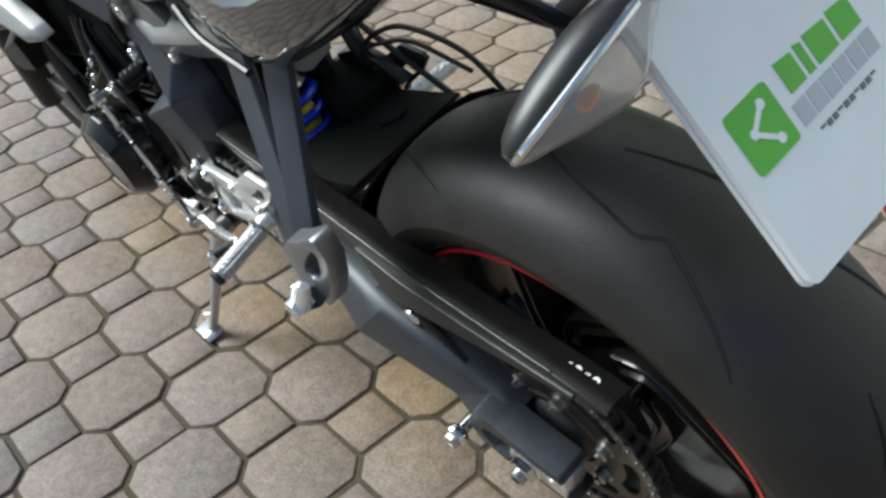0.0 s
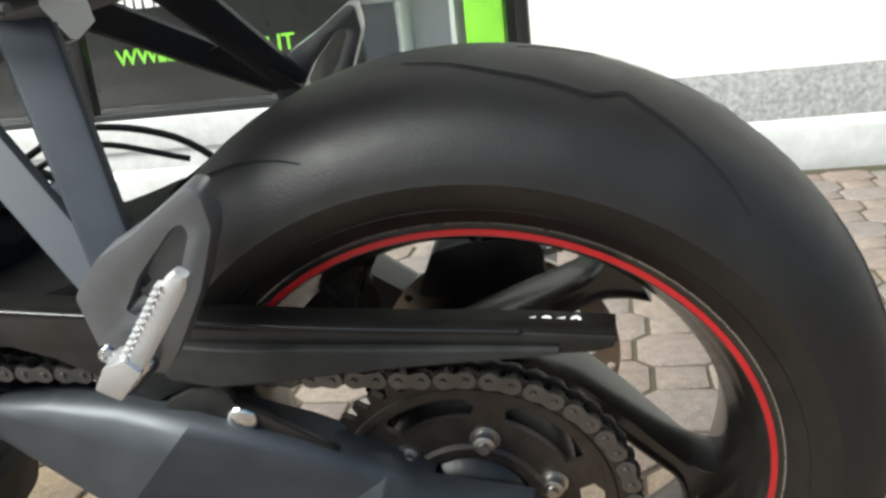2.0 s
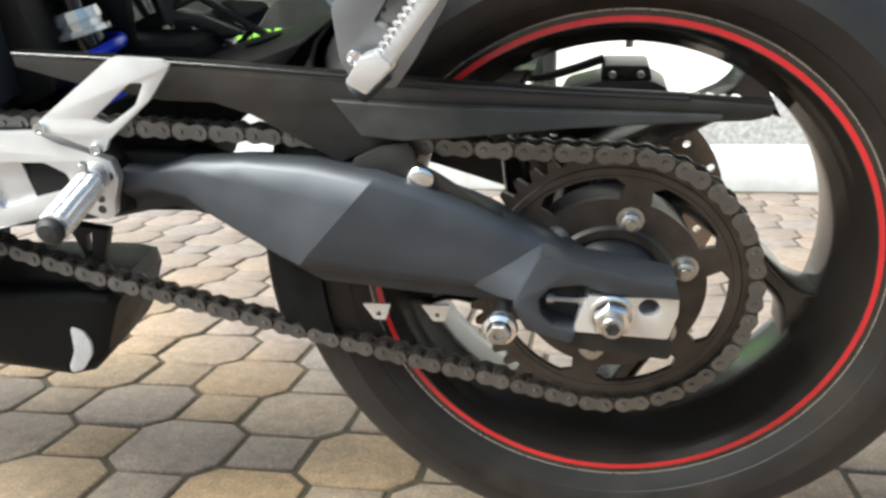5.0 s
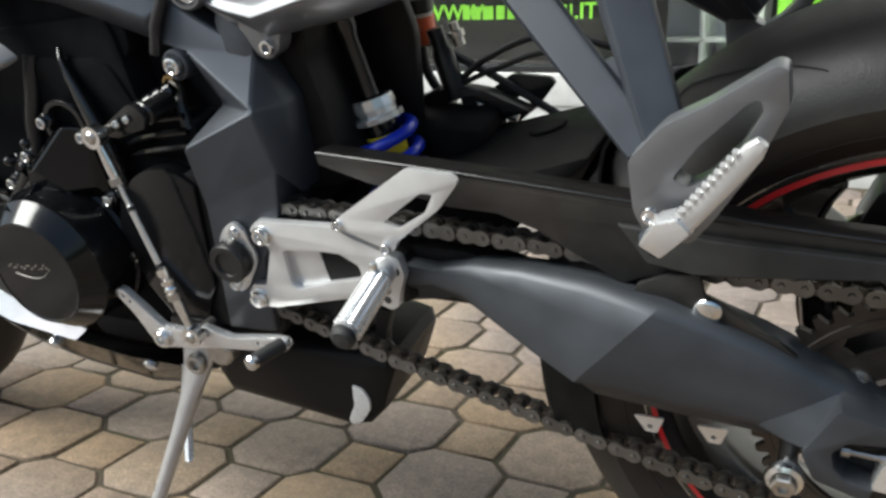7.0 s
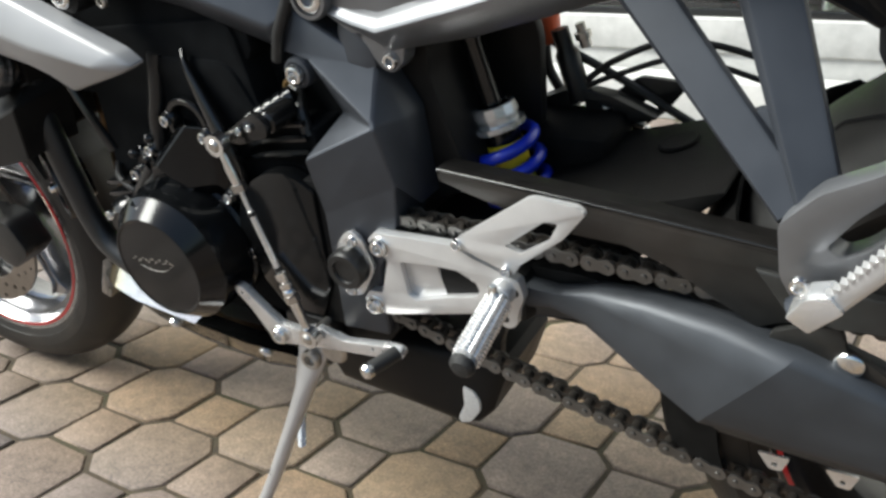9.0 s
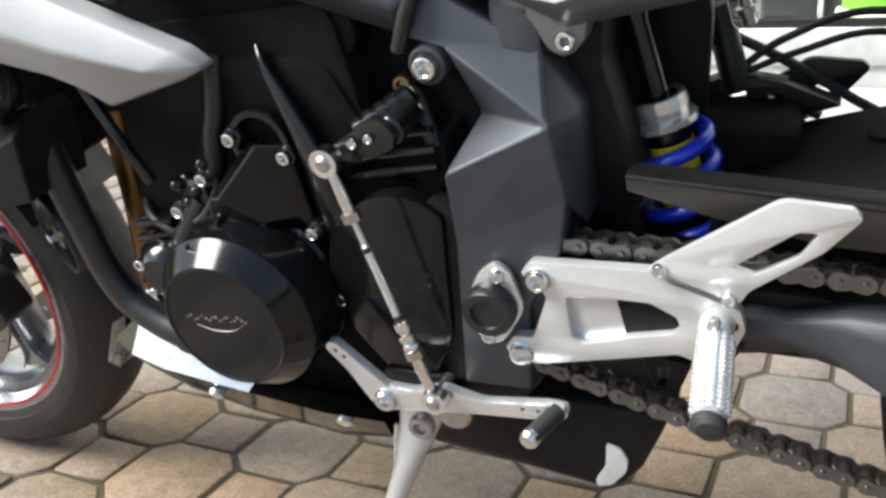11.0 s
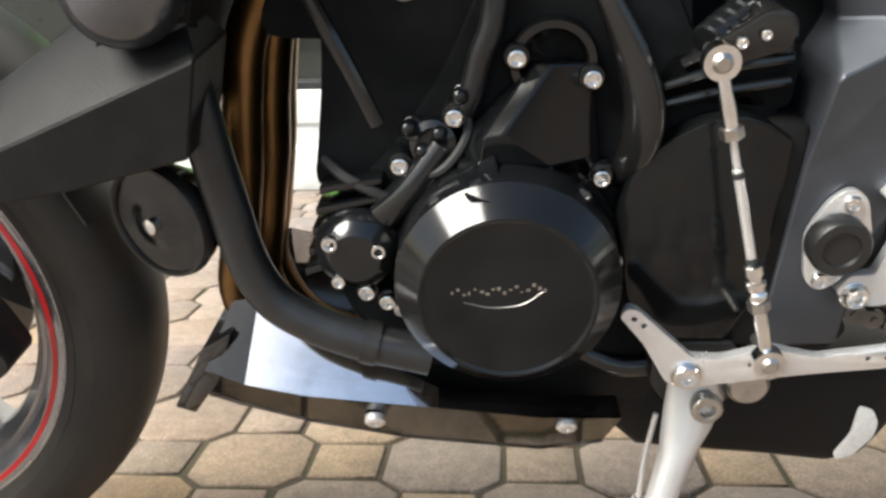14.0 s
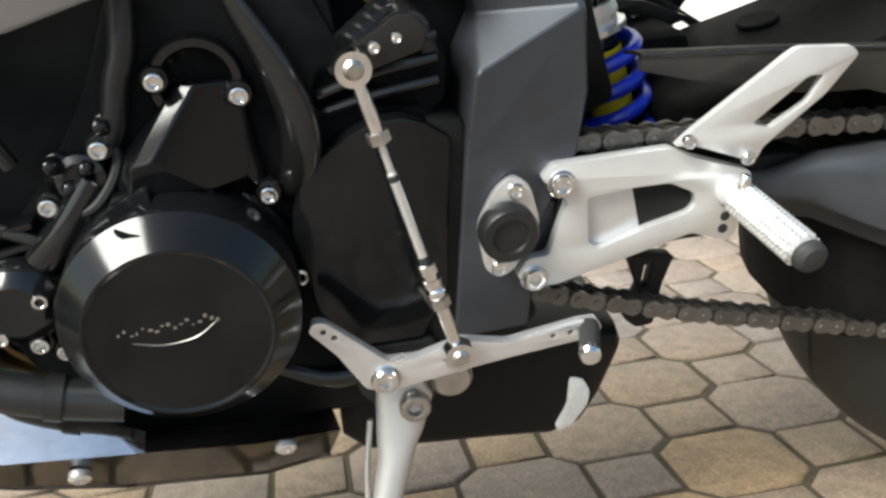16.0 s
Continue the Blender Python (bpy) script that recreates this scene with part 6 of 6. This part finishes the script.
def hanger(s):
    """Two angle-section struts that meet above the loop of the footrest."""
    root = group_part("footrest_hanger", bike, "graphite passenger footrest hanger with two struts")
    k = 0.0 if s < 0 else 0.022
    low = Vector((-0.186, s * (0.170 + k), 0.566))
    for top, off, w0, w1 in ((Vector((-0.332, s * 0.082, 0.690)), -0.007, 0.0170, 0.0125), (Vector((-0.2415, s * 0.086, 0.703)), 0.007, 0.0205, 0.0145)):
        b = low + Vector((off, 0, 0))
        d = (b - top).normalized()
        out = Vector((0, s, 0))
        out = (out - d * out.dot(d)).normalized()
        sx = Vector((1, 0, 0))
        sx = (sx - d * sx.dot(d) - out * sx.dot(out)).normalized()
        bm = bmesh.new()
        rg = []
        for f in (0.0, 0.3, 0.7, 1.0):
            p, w = top.lerp(b, f), w0 + (w1 - w0) * f
            rg.append([p + sx * (w * u) + out * v for u, v in ((-1.0, -0.006), (-0.99, 0.0030), (-0.90, 0.0066), (-0.62, 0.0118), (-0.50, 0.0128), (-0.38, 0.0120), (0.10, 0.0070), (0.80, 0.0026), (0.96, 0.0008), (1.0, -0.002), (0.98, -0.006), (0.6, -0.009), (-0.7, -0.009))])
        skin(bm, rg)
        part("strut", bm, M_HANGER, root, "", 30)
    c = low.lerp(Vector((-0.300, s * 0.085, 0.697)), 0.36)
    bm = bmesh.new()
    skin(bm, [[p + Vector((0, s * q, 0)) for p in (c + Vector((0.002, 0, 0.002)), c + Vector((0.022, 0, 0.006)), low + Vector((0.018, 0, -0.008)), low + Vector((-0.018, 0, -0.006)), c + Vector((-0.022, 0, -0.008)))] for q in (-0.010, -0.001)])
    part("gusset", bm, M_HANGER, root, "", 25)
    pts = [(-0.200, 0.566), (-0.178, 0.590), (-0.150, 0.605), (-0.114, 0.629), (-0.107, 0.627), (-0.105, 0.604), (-0.122, 0.566), (-0.146, 0.528), (-0.160, 0.510), (-0.188, 0.513), (-0.197, 0.53)]
    hole = [(-0.172, 0.555), (-0.156, 0.578), (-0.128, 0.606), (-0.121, 0.609), (-0.119, 0.602), (-0.132, 0.576), (-0.150, 0.556), (-0.162, 0.549)]
    y0, y1 = (-0.190, -0.170) if s < 0 else (0.192, 0.212)
    part("loop", slab(pts, y0, y1, [hole], r=0.004, bevel=0.004), M_SUB, root, "", 40)
    part("knuckle", lathe([(-0.012, 0.0), (-0.012, 0.010), (0.012, 0.010), (0.012, 0.0)], (-0.176, s * (0.196 + k), 0.518), (0.75, 0, 0.66), 14), M_HANGER, root)
    return root


hanger(-1)
hanger(1)
pp = group_part("passenger_peg", bike, "folded serrated aluminium passenger peg")
a, b = Vector((-0.164, -0.216, 0.530)), Vector((-0.106, -0.214, 0.605))
d = (b - a).normalized()
n = Vector((d.z, 0, -d.x))
bm = bmesh.new()
rg = []
for t, w in ((0, 0.007), (0.03, 0.0075), (0.065, 0.008), (0.085, 0.0075), (0.094, 0.0045)):
    p = a + d * t
    rg.append([p + n * (w * u) + Vector((0, 0.0042 * v, 0)) for u, v in ((-1, -0.6), (-0.6, -1), (0.6, -1), (1, -0.6), (1, 0.6), (0.6, 1), (-0.6, 1), (-1, 0.6))])
skin(bm, rg)
part("peg_bar", bm, M_ALUC, pp, "", 30)
for k in range(11):
    p = a + d * (0.012 + 0.0065 * k) - n * 0.007
    bm = bmesh.new()
    skin(bm, [[p + d * 0.0026 + Vector((0, y, 0)), p - d * 0.0026 + Vector((0, y, 0)), p - n * 0.0042 + Vector((0, y, 0))] for y in (-0.0055, 0.003)])
    part("tooth", bm, M_ALUC, pp, "", 20)
part("hinge_block", slab([(-0.190, 0.522), (-0.174, 0.512), (-0.152, 0.534), (-0.162, 0.545), (-0.178, 0.540)], -0.224, -0.200, r=0.002, bevel=0.002), M_ALU, pp, "cut aluminium hinge block")
part("hinge_pin", lathe([(-0.018, 0), (-0.018, 0.005), (-0.015, 0.0065), (0.015, 0.0065), (0.018, 0.005), (0.018, 0)], (-0.166, -0.212, 0.526), (0.75, 0, 0.66), 14), M_CHROME, pp)
bolt(-0.186, -0.200, 0.536, 0.007, pp)

pp.matrix_local = Matrix.Translation((-0.168, -0.206, 0.527)) @ Matrix.Scale(0.84, 4) @ Matrix.Translation((0.168, 0.206, -0.527))

tail = group_part("tail_unit", bike, "black seat and tail unit with glossy side panels")


def tail_ring(x, b, t, w, p=0.6):
    """A section broad at its lower third, with flat sides that lean in towards the top."""
    h = t - b
    half = [(0.0, b), (0.55 * w, b + 0.01 * h), (0.86 * w, b + 0.07 * h), (w, b + 0.20 * h), (0.985 * w, b + 0.28 * h), (0.52 * w, t - 0.12 * h), (0.44 * w, t - 0.03 * h), (0.25 * w, t)]
    return [(x, -y, z) for y, z in half] + [(x, y, z) for y, z in half[:0:-1]]


def cowl_ring(x, b, z0, w, q=1.0):
    """A rounded flank below a broad flat shoulder that leans in under the seat."""
    zi, wi, t = z0 + 0.052, max(0.3 * w, w - 0.078 * q), max(z0 + 0.08, 0.905)
    half = [(0.0, b), (0.55 * w, b + 0.003), (0.86 * w, b + 0.12 * (z0 - b)), (0.985 * w, b + 0.4 * (z0 - b)), (w, b + 0.8 * (z0 - b)), (w - 0.002, z0), (w - 0.026 * q, z0 + 0.0165), (w - 0.052 * q, z0 + 0.0345), (wi, zi), (0.9 * wi, t - 0.01), (0.6 * wi, t)]
    return [(x, -y, z) for y, z in half] + [(x, y, z) for y, z in half[:0:-1]]


bm = bmesh.new()
skin(bm, [cowl_ring(-0.36, 0.735, 0.805, 0.100, 0.35), cowl_ring(-0.30, 0.718, 0.797, 0.118, 0.55), cowl_ring(-0.25, 0.710, 0.788, 0.126, 0.95), cowl_ring(-0.20, 0.710, 0.788, 0.128), cowl_ring(-0.16, 0.726, 0.797, 0.126), cowl_ring(-0.10, 0.760, 0.822, 0.120), cowl_ring(-0.04, 0.800, 0.848, 0.110), cowl_ring(0.02, 0.835, 0.866, 0.095), cowl_ring(0.09, 0.868, 0.884, 0.085)])
part("side_cowl", bm, M_GLOSS, tail, "", 40)
for k, (u, n, h) in enumerate(((0.0, 0.016, 0.006), (0.009, 0.006, 0.018), (0.024, 0.006, 0.022), (0.034, 0.018, 0.006), (0.058, 0.007, 0.020), (0.070, 0.014, 0.006), (0.088, 0.006, 0.018))):
    mark = part("logo_bar", block(0, n, -h / 2, h / 2, -0.001, 0.0006, 0.0003), M_CASE, tail, "matt black logo shape", 0)
    mark.matrix_local = Matrix.Translation((-0.212 + u, -0.079, 0.8215 + 0.08 * u)) @ Matrix.Rotation(radians(33.5), 4, "X") @ Matrix.Rotation(radians(-14), 4, "Z")
part("edge_trim", pipe([(-0.345, -0.112, 0.745), (-0.30, -0.121, 0.728), (-0.22, -0.126, 0.718)], 0.004, 8), M_BLACKP, tail)
bm = bmesh.new()
skin(bm, [tail_ring(-0.56, 0.735, 0.86, 0.105), tail_ring(-0.50, 0.728, 0.87, 0.122), tail_ring(-0.42, 0.722, 0.87, 0.128), tail_ring(-0.365, 0.735, 0.86, 0.118)])
M_SIDE = material("warm_grey_panel", (0.21, 0.205, 0.18), 0.4, 0.2, 0.05, 30, 0.03, 900, 0.2)
part("side_panel", bm, M_SIDE, tail, "warm grey painted panel under the seat", 60)
bm = bmesh.new()
skin(bm, [tail_ring(-0.98, 0.77, 0.93, 0.10), tail_ring(-0.90, 0.75, 0.99, 0.13), tail_ring(-0.78, 0.735, 1.01, 0.14), tail_ring(-0.66, 0.705, 0.98, 0.125), tail_ring(-0.58, 0.70, 0.90, 0.10)])
part("fuel_tank", bm, M_GLOSS, bike, "gloss black fuel tank", 60)

hold = group_part("plate_holder", bike, "black tail bracket carrying plate, indicator and rear lamp")
part("arm", pipe([(-0.06, 0, 0.80), (0.04, 0, 0.845), (0.11, 0, 0.870), (0.155, 0, 0.868)], [0.03, 0.026, 0.024, 0.02], 12), M_BLACKP, hold)
part("red_lamp", slab([(0.120, 0.885), (0.160, 0.893), (0.170, 0.873), (0.140, 0.865)], -0.075, 0.075, r=0.006, bevel=0.004), M_REDLENS, hold, "red rear lamp lens")
part("red_side_lens", slab([(0.130, 0.824), (0.142, 0.834), (0.152, 0.829), (0.151, 0.815), (0.138, 0.810)], -0.074, -0.050, r=0.004, bevel=0.003), M_REDLENS, hold, "red side lens beside the indicator stem")
part("lens_bracket", pipe([(0.11, -0.01, 0.862), (0.126, -0.045, 0.842), (0.138, -0.058, 0.824)], 0.007, 10), M_BLACKP, hold)
# the plate's own axes: u across from its near edge, v down along it
E_TOP, E_LOW = Vector((0.1655, -0.0904, 0.8357)), Vector((0.2612, -0.0926, 0.7034))
V = (E_LOW - E_TOP).normalized()
W = Vector((0, 1, 0))
W = (W - V * V.dot(W)).normalized()
N = V.cross(W).normalized()
if N.x < 0:
    N = -N
PM = Matrix(((W.x, V.x, N.x, E_LOW.x), (W.y, V.y, N.y, E_LOW.y), (W.z, V.z, N.z, E_LOW.z), (0, 0, 0, 1)))


def on_plate(name, pts, t0, t1, mat, label="", parent=None):
    bm = bmesh.new()
    lo = [bm.verts.new(PM @ Vector((u, v, t0))) for u, v in pts]
    hi = [bm.verts.new(PM @ Vector((u, v, t1))) for u, v in pts]
    k = len(pts)
    bm.faces.new(lo[::-1])
    bm.faces.new(hi)
    for i in range(k):
        bm.faces.new((lo[i], lo[(i + 1) % k], hi[(i + 1) % k], hi[i]))
    bmesh.ops.recalc_face_normals(bm, faces=bm.faces[:])
    return part(name, bm, mat, parent or hold, label, 0)


def box2(u0, u1, v0, v1):
    return [(u0, v0), (u1, v0), (u1, v1), (u0, v1)]


pl = on_plate("plate", rounded(box2(0, 0.236, -0.178, 0), 0.006), 0.001, 0.006, M_PLATE, "white dealer plate with green and grey print")
on_plate("backing", rounded(box2(0.03, 0.206, -0.165, -0.02), 0.008), -0.014, -0.0035, M_BLACKP, "black plate bracket")
on_plate("reflector", rounded(box2(0.085, 0.150, -0.012, 0.022), 0.004), -0.016, -0.005, M_REDLENS, "red reflector under the plate")
on_plate("plate_frame", rounded(box2(-0.0012, 0.2372, -0.1792, 0.0012), 0.007), -0.0025, 0.0008, M_PLATE, "grey plate frame", pl)
on_plate("logo_square", rounded(box2(0.012, 0.0475, -0.0985, -0.0615), 0.0035), 0.006, 0.0066, M_GREEN, "green printed square", pl)
for u, v in ((0.037, -0.0905), (0.0235, -0.0810), (0.0365, -0.0695)):
    on_plate("logo_dot", [(u + 0.0030 * math.cos(q), v + 0.0030 * math.sin(q)) for q in (math.pi * j / 5 for j in range(10))], 0.0066, 0.0071, M_PLATE, "", pl)
on_plate("logo_line", [(0.0360, -0.0916), (0.0380, -0.0894), (0.0245, -0.0799), (0.0225, -0.0821)], 0.0066, 0.007, M_PLATE, "", pl)
on_plate("logo_line", [(0.0225, -0.0799), (0.0245, -0.0821), (0.0375, -0.0706), (0.0355, -0.0684)], 0.0066, 0.007, M_PLATE, "", pl)
for u0, w in ((0.058, 0.014), (0.0755, 0.0055), (0.0845, 0.0185), (0.1065, 0.0185)):
    on_plate("print_bar", [(u0, -0.1000), (u0 + w, -0.0985), (u0 + w, -0.0815), (u0, -0.0815)], 0.006, 0.0066, M_GREEN, "green printed bar", pl)
for k in range(6):
    on_plate("print_bar", box2(0.0535 + 0.0125 * k, 0.0640 + 0.0125 * k, -0.0770, -0.0635), 0.006, 0.0066, M_GREYP, "pale grey printed bar", pl)
for k in range(10):
    on_plate("print_bar", box2(0.061 + 0.0054 * k, 0.0648 + 0.0054 * k, -0.0575, -0.0540 - 0.002 * (k % 3 == 0)), 0.006, 0.0066, M_INK, "", pl)

ind = group_part("indicator", bike, "black turn indicator with clear lens and amber bulb")
BASE, TIP = Vector((0.166, -0.084, 0.846)), Vector((0.1557, -0.1695, 0.8135))
d = (TIP - BASE)
Ln = d.length
d.normalize()
back = Vector((1, 0, -1.0))
back = (back - d * back.dot(d)).normalized()
up = d.cross(back)


def ind_shell(front, k0, k1, scale=1.0):
    """Half of the pod: its black back or its deeper clear lens."""
    rings = []
    for t, w, deep in ((-0.02, 0.008, 0.008), (0.0, 0.013, 0.016), (0.025, 0.0175, 0.028), (0.045, 0.0185, 0.029), (0.07, 0.0175, 0.021), (0.09, 0.0145, 0.013), (0.104, 0.0105, 0.008), (0.111, 0.0055, 0.004)):
        p = BASE + d * t * Ln / 0.111
        rings.append([p + (up * math.cos(q) * w + back * math.sin(q) * (deep if front else 0.018 * w / 0.0185)) * scale for q in (k0 + (k1 - k0) * j / 12 for j in range(13))])
    bm = bmesh.new()
    skin(bm, rings, False, False)
    return bm


b = ind_shell(False, math.pi, 2 * math.pi)
bmesh.ops.solidify(b, geom=b.faces[:], thickness=0.0015)
part("shell", b, M_BLACKP, ind, "", 60)
b = ind_shell(True, 0, math.pi)
bmesh.ops.solidify(b, geom=b.faces[:], thickness=0.0015)
part("lens", b, M_LENS, ind, "clear ribbed lens", 60)
part("reflector_bowl", ind_shell(False, math.pi, 2 * math.pi, 0.86), M_SILVERED, ind, "", 60)
part("bulb", lathe([(-0.008, 0.0), (-0.006, 0.003), (0, 0.005), (0.006, 0.0045), (0.009, 0)], BASE + d * 0.045 + back * 0.011, d, 16), M_AMBER, ind, "amber bulb")
for sgn in (-1, 1):
    part("seam_strip", pipe([BASE + d * (t * Ln / 0.111) + up * (sgn * w) + back * 0.0015 for t, w in ((0.0, 0.013), (0.025, 0.0175), (0.045, 0.0185), (0.07, 0.0175), (0.09, 0.0145), (0.104, 0.0105), (0.109, 0.006))], 0.0026, 8), M_CHROME, ind, "bright seam strip")
part("stem", pipe([(0.160, -0.03, 0.868), BASE - d * 0.01], 0.009, 12, smooth=False), M_BLACKP, ind)

# ---- far side: brake pedal set, reservoir, hoses ----
rs2 = group_part("right_rearset", bike, "black brake-side footrest bracket with silver peg")
part("bracket_plate", slab(rp, 0.118, 0.128, [rh], r=0.003, bevel=0.0012), M_BLACKP, rs2)
part("heel_guard", slab(hp, 0.127, 0.133, [hh], r=0.003, bevel=0.0012), M_BLACKP, rs2)
part("peg", knurled_peg((-0.440, 0.130, 0.420), (-0.432, 0.215, 0.418), 0.0115), M_ALU, rs2, "", 25)
part("master_cylinder", lathe([(0, 0), (0, 0.012), (0.05, 0.012), (0.055, 0.009), (0.075, 0.009), (0.075, 0)], (-0.455, 0.105, 0.50), (-0.25, 0, 1), 18), M_BLACKP, rs2)
part("pedal_bracket", slab([(-0.506, 0.497), (-0.470, 0.512), (-0.4413, 0.5127), (-0.4176, 0.509), (-0.3724, 0.490), (-0.42, 0.476), (-0.50, 0.468)], 0.096, 0.114, [[(-0.462, 0.500), (-0.448, 0.503), (-0.446, 0.492), (-0.460, 0.489)], [(-0.432, 0.500), (-0.418, 0.498), (-0.424, 0.488)]], r=0.003, bevel=0.002, hr=0.0), M_BLACKP, rs2)
part("hose_union", lathe([(0, 0), (0, 0.006), (0.008, 0.006), (0.009, 0.0085), (0.015, 0.0085), (0.016, 0.005), (0.024, 0.005), (0.024, 0)], (-0.447, 0.108, 0.555), (-0.25, 0, 1), 12), M_STEEL, rs2)
part("pushrod_clevis", lathe([(0, 0), (0, 0.004), (0.04, 0.004), (0.04, 0.007), (0.06, 0.007), (0.06, 0)], (-0.445, 0.10, 0.50), (1, 0.1, -0.35), 12), M_STEEL, rs2)
resv = group_part("brake_reservoir", bike, "small brake fluid reservoir with orange level band")
part("pot", lathe([(0, 0), (0, 0.015), (0.03, 0.016), (0.036, 0.0165), (0.036, 0)], (-0.500, 0.125, 0.552), (0, 0, 1), 22), M_RESERVOIR, resv)
part("band", lathe([(0.001, 0.0167), (0.03, 0.0172)], (-0.500, 0.125, 0.552), (0, 0, 1), 22), M_ORANGE, resv)
part("cap", lathe([(0.034, 0.018), (0.048, 0.018), (0.05, 0.016), (0.05, 0)], (-0.500, 0.125, 0.552), (0, 0, 1), 22), M_BLACKP, resv)
part("hose", pipe([(-0.500, 0.125, 0.554), (-0.497, 0.125, 0.52), (-0.475, 0.122, 0.492), (-0.452, 0.118, 0.51)], 0.0055, 10), M_RUBBER, resv)
part("brake_line", pipe([(-0.455, 0.11, 0.515), (-0.42, 0.115, 0.54), (-0.36, 0.12, 0.56), (-0.28, 0.13, 0.54), (-0.22, 0.13, 0.49)], 0.0035, 8), M_RUBBER, bike, "thin black brake line")
part("brake_line", pipe([(-0.46, 0.105, 0.51), (-0.41, 0.11, 0.53), (-0.35, 0.115, 0.545), (-0.27, 0.125, 0.52)], 0.003, 8), M_RUBBER, bike)
part("inner_guard", slab([(-0.64, 0.66), (-0.52, 0.66), (-0.53, 0.58), (-0.50, 0.47), (-0.56, 0.45), (-0.62, 0.50)], -0.048, 0.06, r=0.01, bevel=0.006), M_CASE, bike, "dark inner panel behind the frame")
part("far_inner_guard", slab([(-0.64, 0.66), (-0.49, 0.66), (-0.468, 0.585), (-0.472, 0.52), (-0.477, 0.47), (-0.56, 0.45), (-0.62, 0.50)], 0.052, 0.066, r=0.01, bevel=0.004), M_CASE, bike, "dark inner panel on the brake side")
part("battery_tray", slab([(-0.48, 0.70), (-0.30, 0.73), (-0.28, 0.70), (-0.40, 0.665), (-0.49, 0.64)], -0.075, 0.075, r=0.01, bevel=0.006), M_CASE, bike, "black tray under the seat")

# ---- front end: discs, calipers, fork legs, mudguard ----
for s in (-1, 1):
    part("brake_disc", disc_mesh(0.115, 0.155, s * 0.062, 45, (0, 0)), M_DISC, front, "drilled steel front brake disc", 20)
part("hub", lathe([(-0.06, 0), (-0.06, 0.03), (-0.03, 0.045), (0.03, 0.045), (0.06, 0.03), (0.06, 0)], (0, 0, 0), segs=32), M_RIM, front)
fe = group_part("front_fork", bike, "black fork with radial brake calipers")
for s in (-1, 1):
    part("fork_leg", pipe([(-1.42, s * 0.095, 0.26), (-1.30, s * 0.10, 0.56), (-1.22, s * 0.10, 0.78)], [0.026, 0.026, 0.028], 18, smooth=False), M_BLACKP, fe)
    part("caliper", slab([(-1.325, 0.345), (-1.245, 0.33), (-1.225, 0.285), (-1.275, 0.25), (-1.325, 0.275)], s * 0.05 if s > 0 else -0.095, 0.095 if s > 0 else -0.05, r=0.01, bevel=0.008), M_BLACKP, fe)
mg = bmesh.new()
rings = []
for k in range(15):
    q = radians(20 + 125 * k / 14)
    rings.append([(-WB + (0.318 - 0.012 * (y / 0.066) ** 2) * math.cos(q), y, 0.298 + (0.318 - 0.012 * (y / 0.066) ** 2) * math.sin(q)) for y in (-0.07, -0.055, -0.025, 0.025, 0.055, 0.07)])
skin(mg, rings, False, False)
bmesh.ops.solidify(mg, geom=mg.faces[:], thickness=0.003)
part("front_mudguard", mg, M_BLACKP, bike, "black front mudguard", 60)


lay_pavers()
